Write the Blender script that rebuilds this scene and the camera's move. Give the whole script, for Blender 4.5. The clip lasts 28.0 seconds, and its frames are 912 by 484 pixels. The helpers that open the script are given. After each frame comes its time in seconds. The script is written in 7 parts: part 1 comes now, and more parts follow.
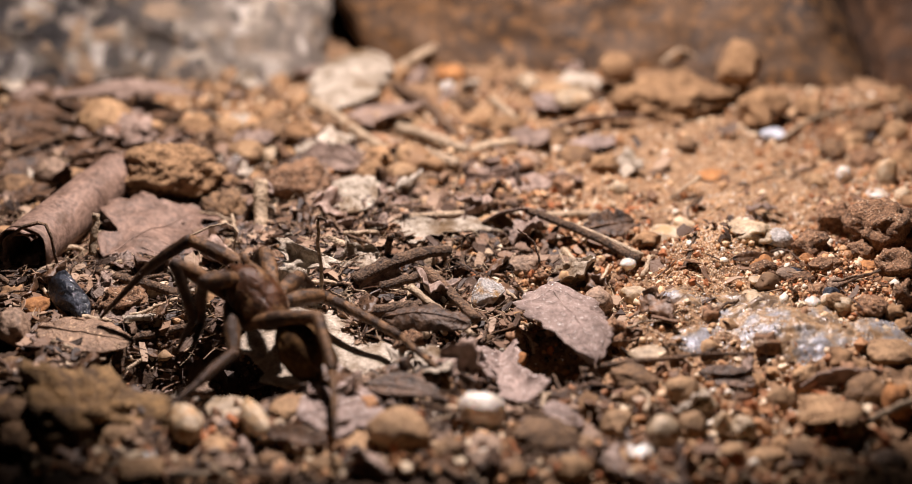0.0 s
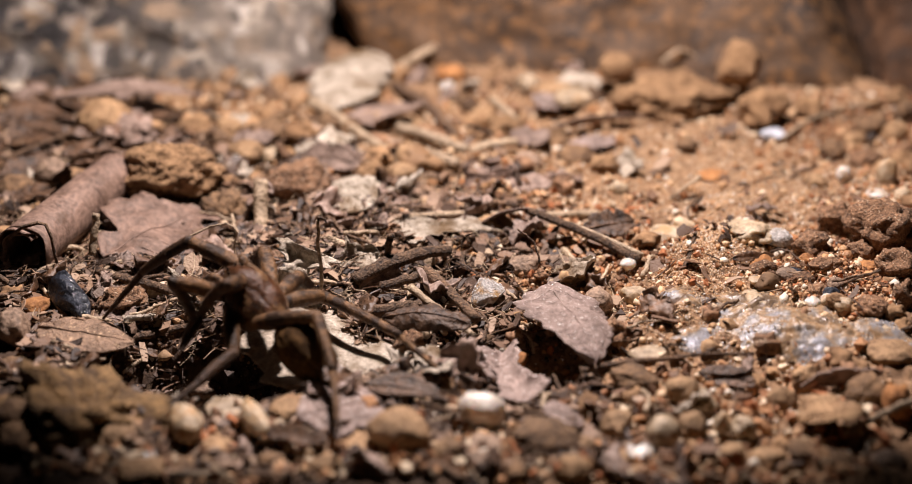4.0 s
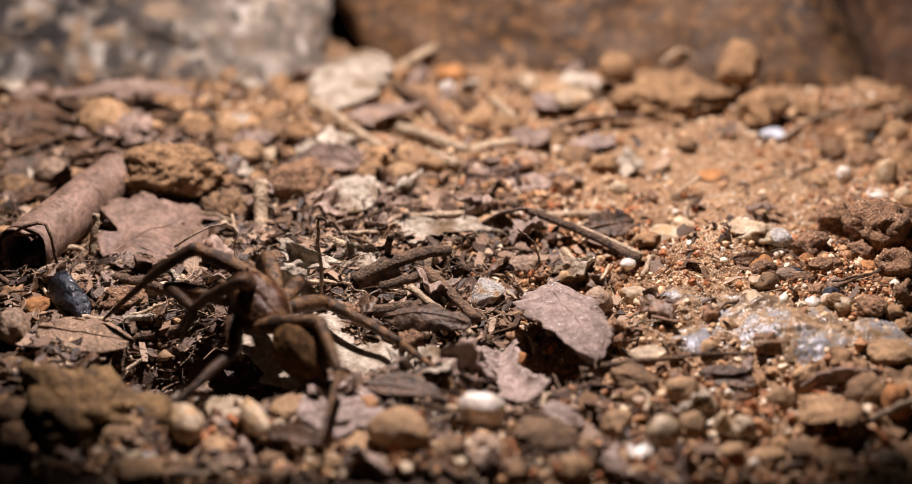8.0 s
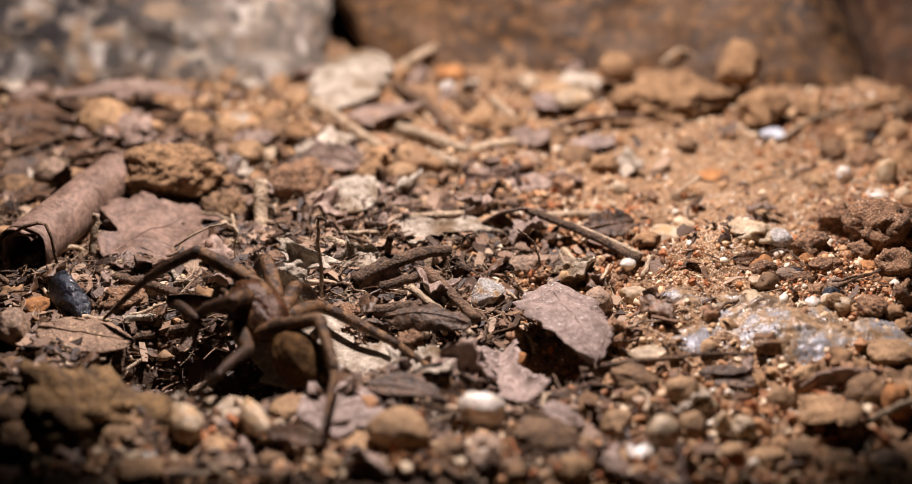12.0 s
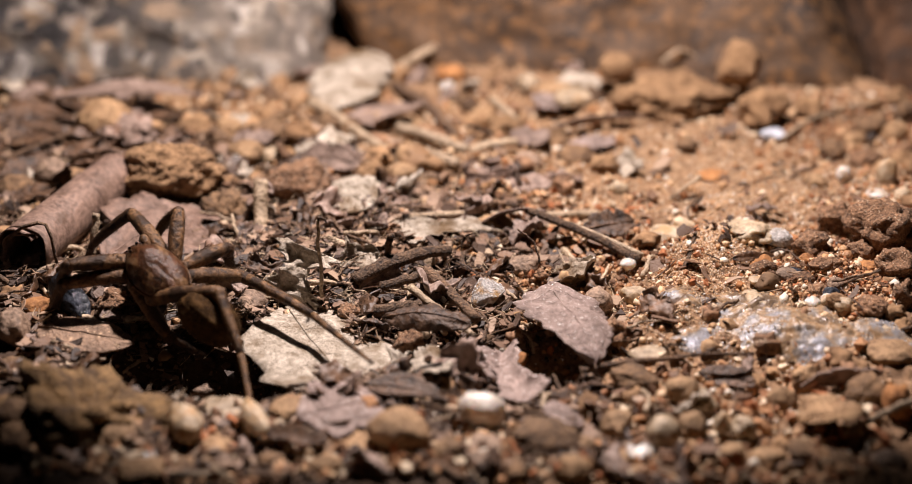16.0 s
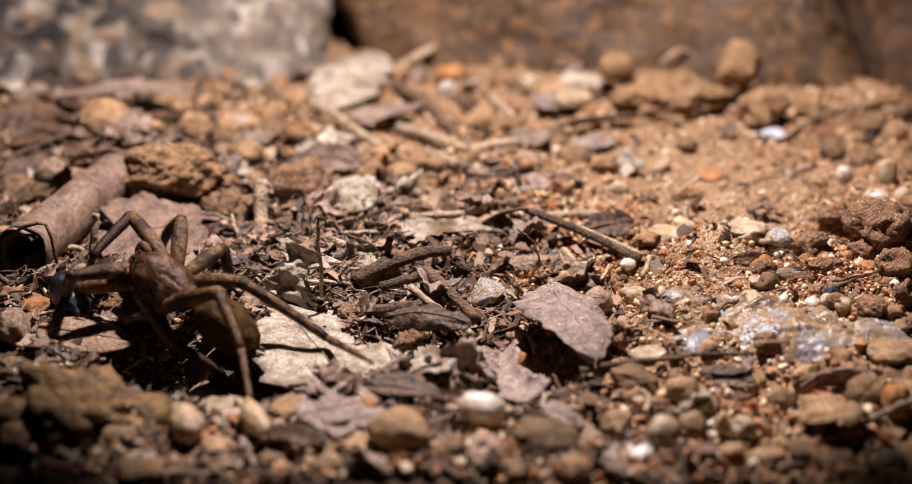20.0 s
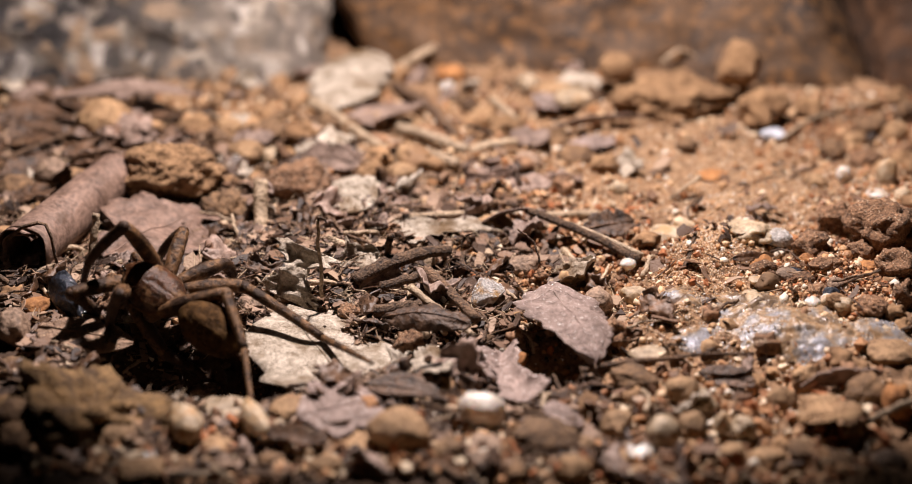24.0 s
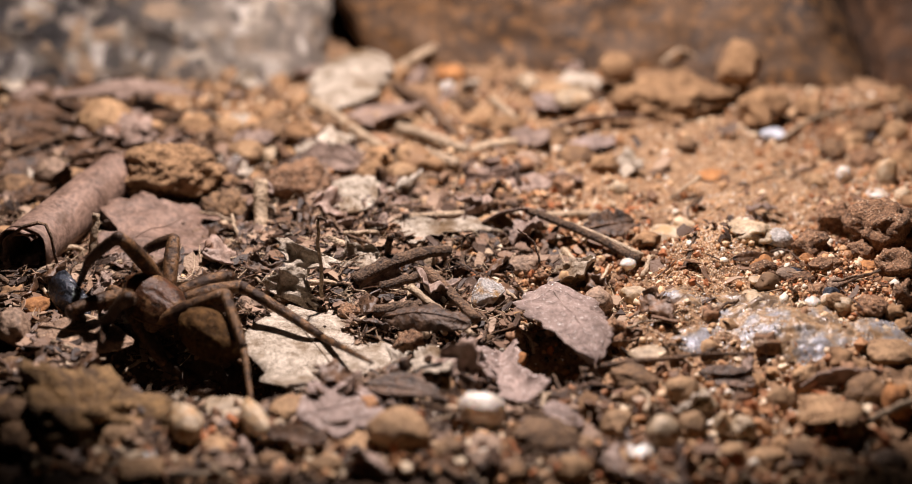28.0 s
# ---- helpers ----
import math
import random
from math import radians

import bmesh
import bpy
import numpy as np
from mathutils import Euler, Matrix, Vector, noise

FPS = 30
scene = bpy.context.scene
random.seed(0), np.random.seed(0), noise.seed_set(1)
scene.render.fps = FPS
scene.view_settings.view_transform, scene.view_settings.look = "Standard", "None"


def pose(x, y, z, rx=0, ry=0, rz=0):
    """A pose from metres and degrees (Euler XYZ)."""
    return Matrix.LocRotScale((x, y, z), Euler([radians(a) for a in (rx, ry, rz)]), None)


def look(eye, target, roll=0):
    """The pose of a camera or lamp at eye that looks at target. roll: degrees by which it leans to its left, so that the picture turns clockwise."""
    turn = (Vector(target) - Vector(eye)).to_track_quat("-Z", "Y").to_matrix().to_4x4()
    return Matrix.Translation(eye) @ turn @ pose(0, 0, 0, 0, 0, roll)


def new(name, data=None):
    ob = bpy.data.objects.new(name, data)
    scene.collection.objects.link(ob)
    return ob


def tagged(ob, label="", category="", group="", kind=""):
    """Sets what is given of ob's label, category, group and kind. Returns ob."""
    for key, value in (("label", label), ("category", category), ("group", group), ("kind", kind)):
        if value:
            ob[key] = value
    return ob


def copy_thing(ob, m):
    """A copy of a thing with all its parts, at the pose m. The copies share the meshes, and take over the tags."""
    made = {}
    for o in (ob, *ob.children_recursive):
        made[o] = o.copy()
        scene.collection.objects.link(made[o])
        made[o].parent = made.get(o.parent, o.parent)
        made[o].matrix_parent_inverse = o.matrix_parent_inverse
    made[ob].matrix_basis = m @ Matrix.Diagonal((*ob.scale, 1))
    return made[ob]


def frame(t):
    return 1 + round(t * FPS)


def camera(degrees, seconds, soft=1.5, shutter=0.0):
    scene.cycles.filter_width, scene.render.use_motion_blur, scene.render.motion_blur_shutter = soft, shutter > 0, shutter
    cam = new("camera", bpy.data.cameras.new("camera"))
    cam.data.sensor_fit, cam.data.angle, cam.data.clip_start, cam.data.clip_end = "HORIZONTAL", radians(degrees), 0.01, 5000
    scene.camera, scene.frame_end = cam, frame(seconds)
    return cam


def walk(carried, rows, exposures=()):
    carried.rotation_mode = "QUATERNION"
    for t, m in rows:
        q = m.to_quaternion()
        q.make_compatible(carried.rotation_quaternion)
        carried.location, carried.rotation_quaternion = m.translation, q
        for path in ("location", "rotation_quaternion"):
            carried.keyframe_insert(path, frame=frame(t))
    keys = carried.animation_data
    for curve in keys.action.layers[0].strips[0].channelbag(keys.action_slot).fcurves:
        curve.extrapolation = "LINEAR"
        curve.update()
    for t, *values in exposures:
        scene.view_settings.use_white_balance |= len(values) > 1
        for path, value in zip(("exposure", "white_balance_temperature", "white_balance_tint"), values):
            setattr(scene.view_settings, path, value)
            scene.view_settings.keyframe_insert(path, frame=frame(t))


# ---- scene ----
# A macro shot of forest-floor litter before two rocks, with a brown spider. One unit in the plan is a millimetre.
MM = 0.001
cam = camera(30.0, 28.0, soft=0.8, shutter=0.0)
EYE, TILT = (0.0, -0.234, 0.115), 66.0
walk(cam, [(0.0, pose(*EYE, TILT)), (28.0, pose(*EYE, TILT))], exposures=[(0.0, 0.05), (1.6, 0.0), (28.0, 0.0)])
cam.data.dof.use_dof = True
cam.data.dof.focus_distance = 0.263
cam.data.dof.aperture_fstop = 11.0

# ---- light: a hand lamp above and behind the litter, and a trace of added all-round fill ----
world = bpy.data.worlds.new("world")
scene.world = world
world.use_nodes = True
world.node_tree.nodes["Background"].inputs[0].default_value = (0.9, 0.8, 0.75, 1)
world.node_tree.nodes["Background"].inputs[1].default_value = 0.0018
lamp_data = bpy.data.lights.new("lamp", "SPOT")
lamp_data.energy = 3.03
lamp_data.color = (1.0, 0.865, 0.84)
lamp_data.spot_size = radians(77.2)
lamp_data.spot_blend = 0.2
lamp_data.shadow_soft_size = 0.0045
lamp = new("lamp", lamp_data)
lamp.matrix_world = look((-0.002, 0.046, 0.163), (-0.001, 0.060, 0.0))


# ---- materials ----
def mat(name, low, high, scale=300, rough=0.8, bump=0.3, spread=0.25, fine=4.0, spots=None, gloss=0.5, metal=0.0, spot_scale=900, spot_edge=0.62, spot_soft=0.06, coat=0.0, see=0.0, litter=False, thin=0.0, milky=0.0):
    """A surface whose colour runs from low to high by noise at two scales; each object is a little lighter or darker."""
    low, high = [0.52 * c for c in low], [0.86 * c for c in high]
    m = bpy.data.materials.new(name)
    m.use_nodes = True
    tree, link = m.node_tree, m.node_tree.links.new
    shader = tree.nodes["Principled BSDF"]
    place = tree.nodes.new("ShaderNodeTexCoord")
    info = tree.nodes.new("ShaderNodeObjectInfo")
    shift = tree.nodes.new("ShaderNodeVectorMath")
    shift.operation = "MULTIPLY_ADD"
    link(info.outputs["Random"], shift.inputs[0])
    shift.inputs[1].default_value = (0.37, 0.91, 0.53)
    link(place.outputs["Object"], shift.inputs[2])
    broad, grain = tree.nodes.new("ShaderNodeTexNoise"), tree.nodes.new("ShaderNodeTexNoise")
    for n, s, d in ((broad, scale, 3.0), (grain, scale * fine, 5.0)):
        n.inputs["Scale"].default_value = s
        n.inputs["Detail"].default_value = d
        n.inputs["Roughness"].default_value = 0.65
        link(shift.outputs[0], n.inputs["Vector"])
    add = tree.nodes.new("ShaderNodeMath")
    add.operation = "ADD"
    link(broad.outputs["Fac"], add.inputs[0])
    link(grain.outputs["Fac"], add.inputs[1])
    ramp = tree.nodes.new("ShaderNodeMapRange")
    ramp.inputs["From Min"].default_value, ramp.inputs["From Max"].default_value = 0.75, 1.3
    link(add.outputs[0], ramp.inputs["Value"])
    mix = tree.nodes.new("ShaderNodeMix")
    mix.data_type = "RGBA"
    mix.inputs["A"].default_value, mix.inputs["B"].default_value = (*low, 1), (*high, 1)
    link(ramp.outputs[0], mix.inputs["Factor"])
    last = mix.outputs["Result"]
    if spots:
        cells = tree.nodes.new("ShaderNodeTexNoise")
        cells.inputs["Scale"].default_value = spot_scale
        cells.inputs["Detail"].default_value = 2.0
        link(shift.outputs[0], cells.inputs["Vector"])
        cut = tree.nodes.new("ShaderNodeMapRange")
        cut.inputs["From Min"].default_value, cut.inputs["From Max"].default_value = spot_edge, spot_edge + spot_soft
        link(cells.outputs["Fac"], cut.inputs["Value"])
        over = tree.nodes.new("ShaderNodeMix")
        over.data_type = "RGBA"
        over.inputs["B"].default_value = (*spots, 1)
        link(cut.outputs[0], over.inputs["Factor"])
        link(last, over.inputs["A"])
        last = over.outputs["Result"]
    if litter:
        # rotted leaf darkens the soil on one side of an uneven border
        axes = tree.nodes.new("ShaderNodeSeparateXYZ")
        link(place.outputs["Object"], axes.inputs[0])
        veil = tree.nodes.new("ShaderNodeMapRange")
        veil.inputs["From Min"].default_value, veil.inputs["From Max"].default_value = 0.034, 0.014
        shiver = tree.nodes.new("ShaderNodeMath")
        shiver.operation = "MULTIPLY_ADD"
        link(broad.outputs["Fac"], shiver.inputs[0])
        shiver.inputs[1].default_value = 0.03
        link(axes.outputs["X"], shiver.inputs[2])
        link(shiver.outputs[0], veil.inputs["Value"])
        veil_y = tree.nodes.new("ShaderNodeMapRange")
        veil_y.inputs["From Min"].default_value, veil_y.inputs["From Max"].default_value = 0.065, 0.035
        link(axes.outputs["Y"], veil_y.inputs["Value"])
        both = tree.nodes.new("ShaderNodeMath")
        both.operation = "MULTIPLY"
        link(veil.outputs[0], both.inputs[0])
        link(veil_y.outputs[0], both.inputs[1])
        dark = tree.nodes.new("ShaderNodeMix")
        dark.data_type = "RGBA"
        dark.blend_type = "MULTIPLY"
        dark.inputs["B"].default_value = (0.20, 0.18, 0.17, 1)
        link(both.outputs[0], dark.inputs["Factor"])
        link(last, dark.inputs["A"])
        last = dark.outputs["Result"]
    tone = tree.nodes.new("ShaderNodeMapRange")
    tone.inputs["To Min"].default_value, tone.inputs["To Max"].default_value = 1 - spread, 1 + spread
    link(info.outputs["Random"], tone.inputs["Value"])
    shade = tree.nodes.new("ShaderNodeHueSaturation")
    link(tone.outputs[0], shade.inputs["Value"])
    link(last, shade.inputs["Color"])
    link(shade.outputs[0], shader.inputs["Base Color"])
    rough_map = tree.nodes.new("ShaderNodeMapRange")
    rough_map.inputs["To Min"].default_value, rough_map.inputs["To Max"].default_value = max(0.03, rough - 0.15), min(1, rough + 0.12)
    link(grain.outputs["Fac"], rough_map.inputs["Value"])
    link(rough_map.outputs[0], shader.inputs["Roughness"])
    shader.inputs["Specular IOR Level"].default_value = gloss
    shader.inputs["Metallic"].default_value = metal
    shader.inputs["Coat Weight"].default_value = coat
    shader.inputs["Subsurface Weight"].default_value, shader.inputs["Subsurface Scale"].default_value = milky, 0.002
    shader.inputs["Subsurface Radius"].default_value = (1.0, 0.8, 0.6)
    shader.inputs["Transmission Weight"].default_value = see
    lift = tree.nodes.new("ShaderNodeBump")
    lift.inputs["Strength"].default_value = min(1.0, bump * 1.7)
    lift.inputs["Distance"].default_value = 0.0006
    link(add.outputs[0], lift.inputs["Height"])
    link(lift.outputs[0], shader.inputs["Normal"])
    if thin:
        # light passes through a dry leaf
        glow, blend = tree.nodes.new("ShaderNodeBsdfTranslucent"), tree.nodes.new("ShaderNodeMixShader")
        link(shade.outputs[0], glow.inputs["Color"])
        blend.inputs[0].default_value = thin
        link(shader.outputs[0], blend.inputs[1])
        link(glow.outputs[0], blend.inputs[2])
        link(blend.outputs[0], tree.nodes["Material Output"].inputs["Surface"])
    return m


SOIL = mat("soil", (0.20, 0.105, 0.05), (0.54, 0.33, 0.18), 160, 0.92, 0.9, 0.0, 6.0, litter=True)
CLOD = mat("clod_soil", (0.25, 0.13, 0.056), (0.54, 0.325, 0.165), 350, 0.95, 0.7, 0.15, 5.0)
OCHRE = mat("ochre_clod", (0.10, 0.052, 0.019), (0.44, 0.26, 0.105), 340, 0.9, 0.9, 0.1, 5.0, spots=(0.08, 0.045, 0.02), spot_scale=300, spot_edge=0.57, spot_soft=0.12)
DARK_CLOD = mat("dark_clod_soil", (0.14, 0.066, 0.031), (0.50, 0.275, 0.145), 500, 0.82, 0.9, 0.2, 4.0, spots=(0.50, 0.36, 0.24), spot_scale=2200, spot_edge=0.62)
TAN = mat("tan_stone", (0.28, 0.15, 0.065), (0.68, 0.43, 0.225), 250, 0.75, 0.45, 0.2, 6.0, spots=(0.24, 0.125, 0.055), spot_scale=420, spot_edge=0.58, spot_soft=0.14)
PALE = mat("pale_stone", (0.38, 0.265, 0.15), (0.76, 0.59, 0.405), 250, 0.5, 0.3, 0.2, 5.0, spots=(0.42, 0.25, 0.11), spot_scale=260, spot_edge=0.57, spot_soft=0.14, milky=0.3)
WHITE = mat("white_stone", (0.80, 0.68, 0.56), (0.98, 0.92, 0.86), 240, 0.3, 0.2, 0.1, spots=(0.50, 0.38, 0.27), spot_scale=300, spot_edge=0.56, spot_soft=0.15, milky=0.7)
ORANGE = mat("orange_stone", (0.36, 0.14, 0.04), (0.60, 0.28, 0.10), 300, 0.85, 0.3, 0.2)
GREY = mat("grey_stone", (0.19, 0.115, 0.07), (0.44, 0.30, 0.205), 400, 0.7, 0.3, 0.2)
BROWN = mat("brown_stone", (0.13, 0.07, 0.035), (0.34, 0.20, 0.10), 300, 0.85, 0.4, 0.2)
QUARTZ = mat("quartz", (0.66, 0.57, 0.49), (0.98, 0.94, 0.91), 500, 0.16, 0.6, 0.05, 5.0, spots=(0.50, 0.31, 0.15), spot_scale=520, spot_edge=0.48, spot_soft=0.2, gloss=0.9)
CRYSTAL = mat("crystal", (0.80, 0.76, 0.72), (0.98, 0.97, 0.96), 600, 0.1, 0.2, 0.1)
LEAF = mat("dry_leaf", (0.21, 0.13, 0.09), (0.58, 0.42, 0.34), 380, 0.55, 0.35, 0.22, 5.0, spots=(0.16, 0.085, 0.05), spot_scale=350, thin=0.14)
PINK_LEAF = mat("pink_leaf", (0.31, 0.212, 0.172), (0.67, 0.505, 0.44), 330, 0.5, 0.5, 0.1, 6.0, spots=(0.95, 0.88, 0.82), spot_scale=2300, spot_edge=0.66, spot_soft=0.03, thin=0.12)
TAN_LEAF = mat("tan_leaf", (0.24, 0.145, 0.085), (0.54, 0.35, 0.23), 330, 0.5, 0.4, 0.1, 6.0, spots=(0.60, 0.42, 0.26), spot_scale=1500, spot_edge=0.64, spot_soft=0.05, thin=0.1)
PALE_LEAF = mat("pale_leaf", (0.46, 0.34, 0.22), (0.98, 0.86, 0.71), 420, 0.55, 0.6, 0.12, 5.0, spots=(0.20, 0.125, 0.06), spot_scale=190, spot_edge=0.53, spot_soft=0.16, thin=0.12)
ROLLED = mat("rolled_leaf", (0.17, 0.10, 0.07), (0.42, 0.27, 0.20), 200, 0.6, 0.3, 0.0, 6.0, spots=(0.12, 0.07, 0.045), spot_scale=240, spot_edge=0.6, spot_soft=0.12, thin=0.1)
DARK_LEAF = mat("dark_leaf", (0.045, 0.023, 0.012), (0.20, 0.108, 0.058), 260, 0.5, 0.4, 0.3)
TWIG = mat("dark_twig", (0.06, 0.032, 0.018), (0.27, 0.16, 0.09), 500, 0.75, 0.6, 0.25)
STRAW = mat("pale_straw", (0.34, 0.23, 0.13), (0.66, 0.50, 0.34), 400, 0.6, 0.4, 0.25)
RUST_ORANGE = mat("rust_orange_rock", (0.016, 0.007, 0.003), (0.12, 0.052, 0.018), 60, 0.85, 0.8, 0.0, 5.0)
RUSTY = mat("rusty_rock", (0.042, 0.026, 0.017), (0.16, 0.084, 0.036), 45, 0.7, 0.7, 0.0, 5.0, spots=(0.25, 0.12, 0.04), spot_scale=420, spot_edge=0.52, spot_soft=0.25)
GLASSY = mat("black_glassy", (0.016, 0.018, 0.024), (0.075, 0.085, 0.11), 300, 0.14, 0.4, 0.0)
BLUE = mat("blue_white_chip", (0.62, 0.68, 0.80), (0.85, 0.88, 0.95), 300, 0.4, 0.1, 0.0)


def conglomerate(name, colours, scale):
    """Coarse-grained rock: crystals of several colours, cells broken up by noise."""
    m = mat(name, (0.3, 0.27, 0.24), (0.9, 0.88, 0.85), scale * 1.5, 0.6, 0.8, 0.0)
    tree, link = m.node_tree, m.node_tree.links.new
    place, warp = tree.nodes.new("ShaderNodeTexCoord"), tree.nodes.new("ShaderNodeTexNoise")
    warp.inputs["Scale"].default_value = scale * 1.3
    link(place.outputs["Object"], warp.inputs["Vector"])
    bend = tree.nodes.new("ShaderNodeVectorMath")
    bend.operation = "MULTIPLY_ADD"
    link(warp.outputs["Color"], bend.inputs[0])
    bend.inputs[1].default_value = (0.0025, 0.0025, 0.0025)
    link(place.outputs["Object"], bend.inputs[2])
    cells = tree.nodes.new("ShaderNodeTexVoronoi")
    cells.inputs["Scale"].default_value = scale
    link(bend.outputs[0], cells.inputs["Vector"])
    ramp = tree.nodes.new("ShaderNodeValToRGB")
    ramp.color_ramp.interpolation = "CONSTANT"
    for i, c in enumerate(colours):
        e = ramp.color_ramp.elements[i] if i < 2 else ramp.color_ramp.elements.new(i / len(colours))
        e.position, e.color = i / len(colours), (*c, 1)
    link(cells.outputs["Color"], ramp.inputs["Fac"])
    # coarser patches, lighter and darker, over the crystals
    patch, tone, tinted = tree.nodes.new("ShaderNodeTexNoise"), tree.nodes.new("ShaderNodeMapRange"), tree.nodes.new("ShaderNodeHueSaturation")
    patch.inputs["Scale"].default_value, patch.inputs["Detail"].default_value = scale * 0.42, 1.0
    link(place.outputs["Object"], patch.inputs["Vector"])
    tone.inputs["From Min"].default_value, tone.inputs["From Max"].default_value = 0.36, 0.64
    tone.inputs["To Min"].default_value, tone.inputs["To Max"].default_value = 0.42, 1.55
    link(patch.outputs["Fac"], tone.inputs["Value"])
    link(tone.outputs[0], tinted.inputs["Value"])
    link(ramp.outputs["Color"], tinted.inputs["Color"])
    shader = tree.nodes["Principled BSDF"]
    was = shader.inputs["Base Color"].links[0].from_socket
    over = tree.nodes.new("ShaderNodeMix")
    over.data_type, over.blend_type = "RGBA", "MULTIPLY"
    over.inputs["Factor"].default_value = 0.8
    link(tinted.outputs["Color"], over.inputs["A"])
    link(was, over.inputs["B"])
    # a cream tone mixed in towards one end of the rock, with an uneven border
    axes, edge, cream_end = tree.nodes.new("ShaderNodeSeparateXYZ"), tree.nodes.new("ShaderNodeMapRange"), tree.nodes.new("ShaderNodeMix")
    link(bend.outputs[0], axes.inputs[0])
    uneven = tree.nodes.new("ShaderNodeMath")
    uneven.operation, uneven.inputs[1].default_value = "MULTIPLY_ADD", 0.03
    link(warp.outputs["Fac"], uneven.inputs[0])
    link(axes.outputs["X"], uneven.inputs[2])
    edge.inputs["From Min"].default_value, edge.inputs["From Max"].default_value = -0.065, -0.025
    edge.inputs["To Max"].default_value = 0.30
    link(uneven.outputs[0], edge.inputs["Value"])
    cream_end.data_type = "RGBA"
    cream_end.inputs["B"].default_value = (0.46, 0.38, 0.30, 1)
    link(edge.outputs[0], cream_end.inputs["Factor"])
    link(over.outputs["Result"], cream_end.inputs["A"])
    link(cream_end.outputs["Result"], shader.inputs["Base Color"])
    return m


def quartz_rock():
    """Milky and smoky quartz stained with amber, in patches, with glossy crystal faces."""
    m = bpy.data.materials.new("quartz_rock")
    m.use_nodes = True
    tree, link = m.node_tree, m.node_tree.links.new
    shader, place = tree.nodes["Principled BSDF"], tree.nodes.new("ShaderNodeTexCoord")
    broad, fine, ramp = tree.nodes.new("ShaderNodeTexNoise"), tree.nodes.new("ShaderNodeTexNoise"), tree.nodes.new("ShaderNodeValToRGB")
    for n, scale, detail in ((broad, 110, 6.0), (fine, 1100, 4.0)):
        n.inputs["Scale"].default_value, n.inputs["Detail"].default_value, n.inputs["Roughness"].default_value = scale, detail, 0.62
        link(place.outputs["Object"], n.inputs["Vector"])
    stops = [(0.0, (0.08, 0.055, 0.04)), (0.42, (0.16, 0.11, 0.07)), (0.47, (0.34, 0.22, 0.12)), (0.52, (0.26, 0.22, 0.185)), (0.57, (0.27, 0.265, 0.28)), (0.63, (0.52, 0.53, 0.60)), (0.70, (0.36, 0.25, 0.15))]
    for i, (at, c) in enumerate(stops):
        e = ramp.color_ramp.elements[i] if i < 2 else ramp.color_ramp.elements.new(at)
        e.position, e.color = at, (*c, 1)
    link(broad.outputs["Fac"], ramp.inputs["Fac"])
    link(ramp.outputs["Color"], shader.inputs["Base Color"])
    gloss = tree.nodes.new("ShaderNodeMapRange")
    gloss.inputs["From Min"].default_value, gloss.inputs["From Max"].default_value = 0.4, 0.6
    gloss.inputs["To Min"].default_value, gloss.inputs["To Max"].default_value = 0.07, 0.42
    link(fine.outputs["Fac"], gloss.inputs["Value"])
    link(gloss.outputs[0], shader.inputs["Roughness"])
    lift = tree.nodes.new("ShaderNodeBump")
    shader.inputs["Subsurface Weight"].default_value, shader.inputs["Subsurface Scale"].default_value = 0.35, 0.0015
    shader.inputs["Subsurface Radius"].default_value = (1.0, 0.9, 0.8)
    lift.inputs["Strength"].default_value, lift.inputs["Distance"].default_value = 0.8, 0.0003
    link(fine.outputs["Fac"], lift.inputs["Height"])
    link(lift.outputs[0], shader.inputs["Normal"])
    return m


QUARTZ_ROCK = quartz_rock()
GRANITE = conglomerate("granite", [(0.34, 0.29, 0.24), (0.10, 0.085, 0.08), (0.62, 0.57, 0.52), (0.03, 0.027, 0.027), (0.34, 0.235, 0.15), (0.36, 0.30, 0.25), (0.07, 0.063, 0.065), (0.46, 0.40, 0.33), (0.18, 0.155, 0.14), (0.24, 0.195, 0.155)], 330)

# ---- the lie of the land ----
def land(x, y):
    """Height of the ground (mm) without its fine relief."""
    def hill(cx, cy, rx, ry, h, k=1):
        return h * math.exp(-(((x - cx) / rx) ** 2 + ((y - cy) / ry) ** 2) ** k)
    ridge = x - 35 - 0.38 * y
    z = 3.6 * math.exp(-(ridge / 6) ** 2 - ((y - 12) / 24) ** 2) + hill(62, 4, 26, 30, 2.5) + hill(88, 22, 22, 20, 4.0) + hill(-60, 62, 40, 22, 2.5) + hill(40, 118, 50, 34, 2.0)
    z += hill(-22, 28, 26, 12, 1.5) + hill(8, -2, 20, 16, -1.5) + hill(-66, -36, 22, 12, 3.0)
    z += hill(11, -17, 8, 6, -6.0) + hill(-4, -12, 8, 5, -6.0)
    return z + hill(-35, -16.5, 16, 11, -16.0, 2)


TAKEN = [(-35, -16, 11), (-3, -12, 5), (10, -17, 5)]  # the burrow mouth stays open


def wobble(v, scale, seed):
    return noise.noise(Vector(v) * scale + Vector((seed * 7.3, seed * 3.1, seed * 5.7)))


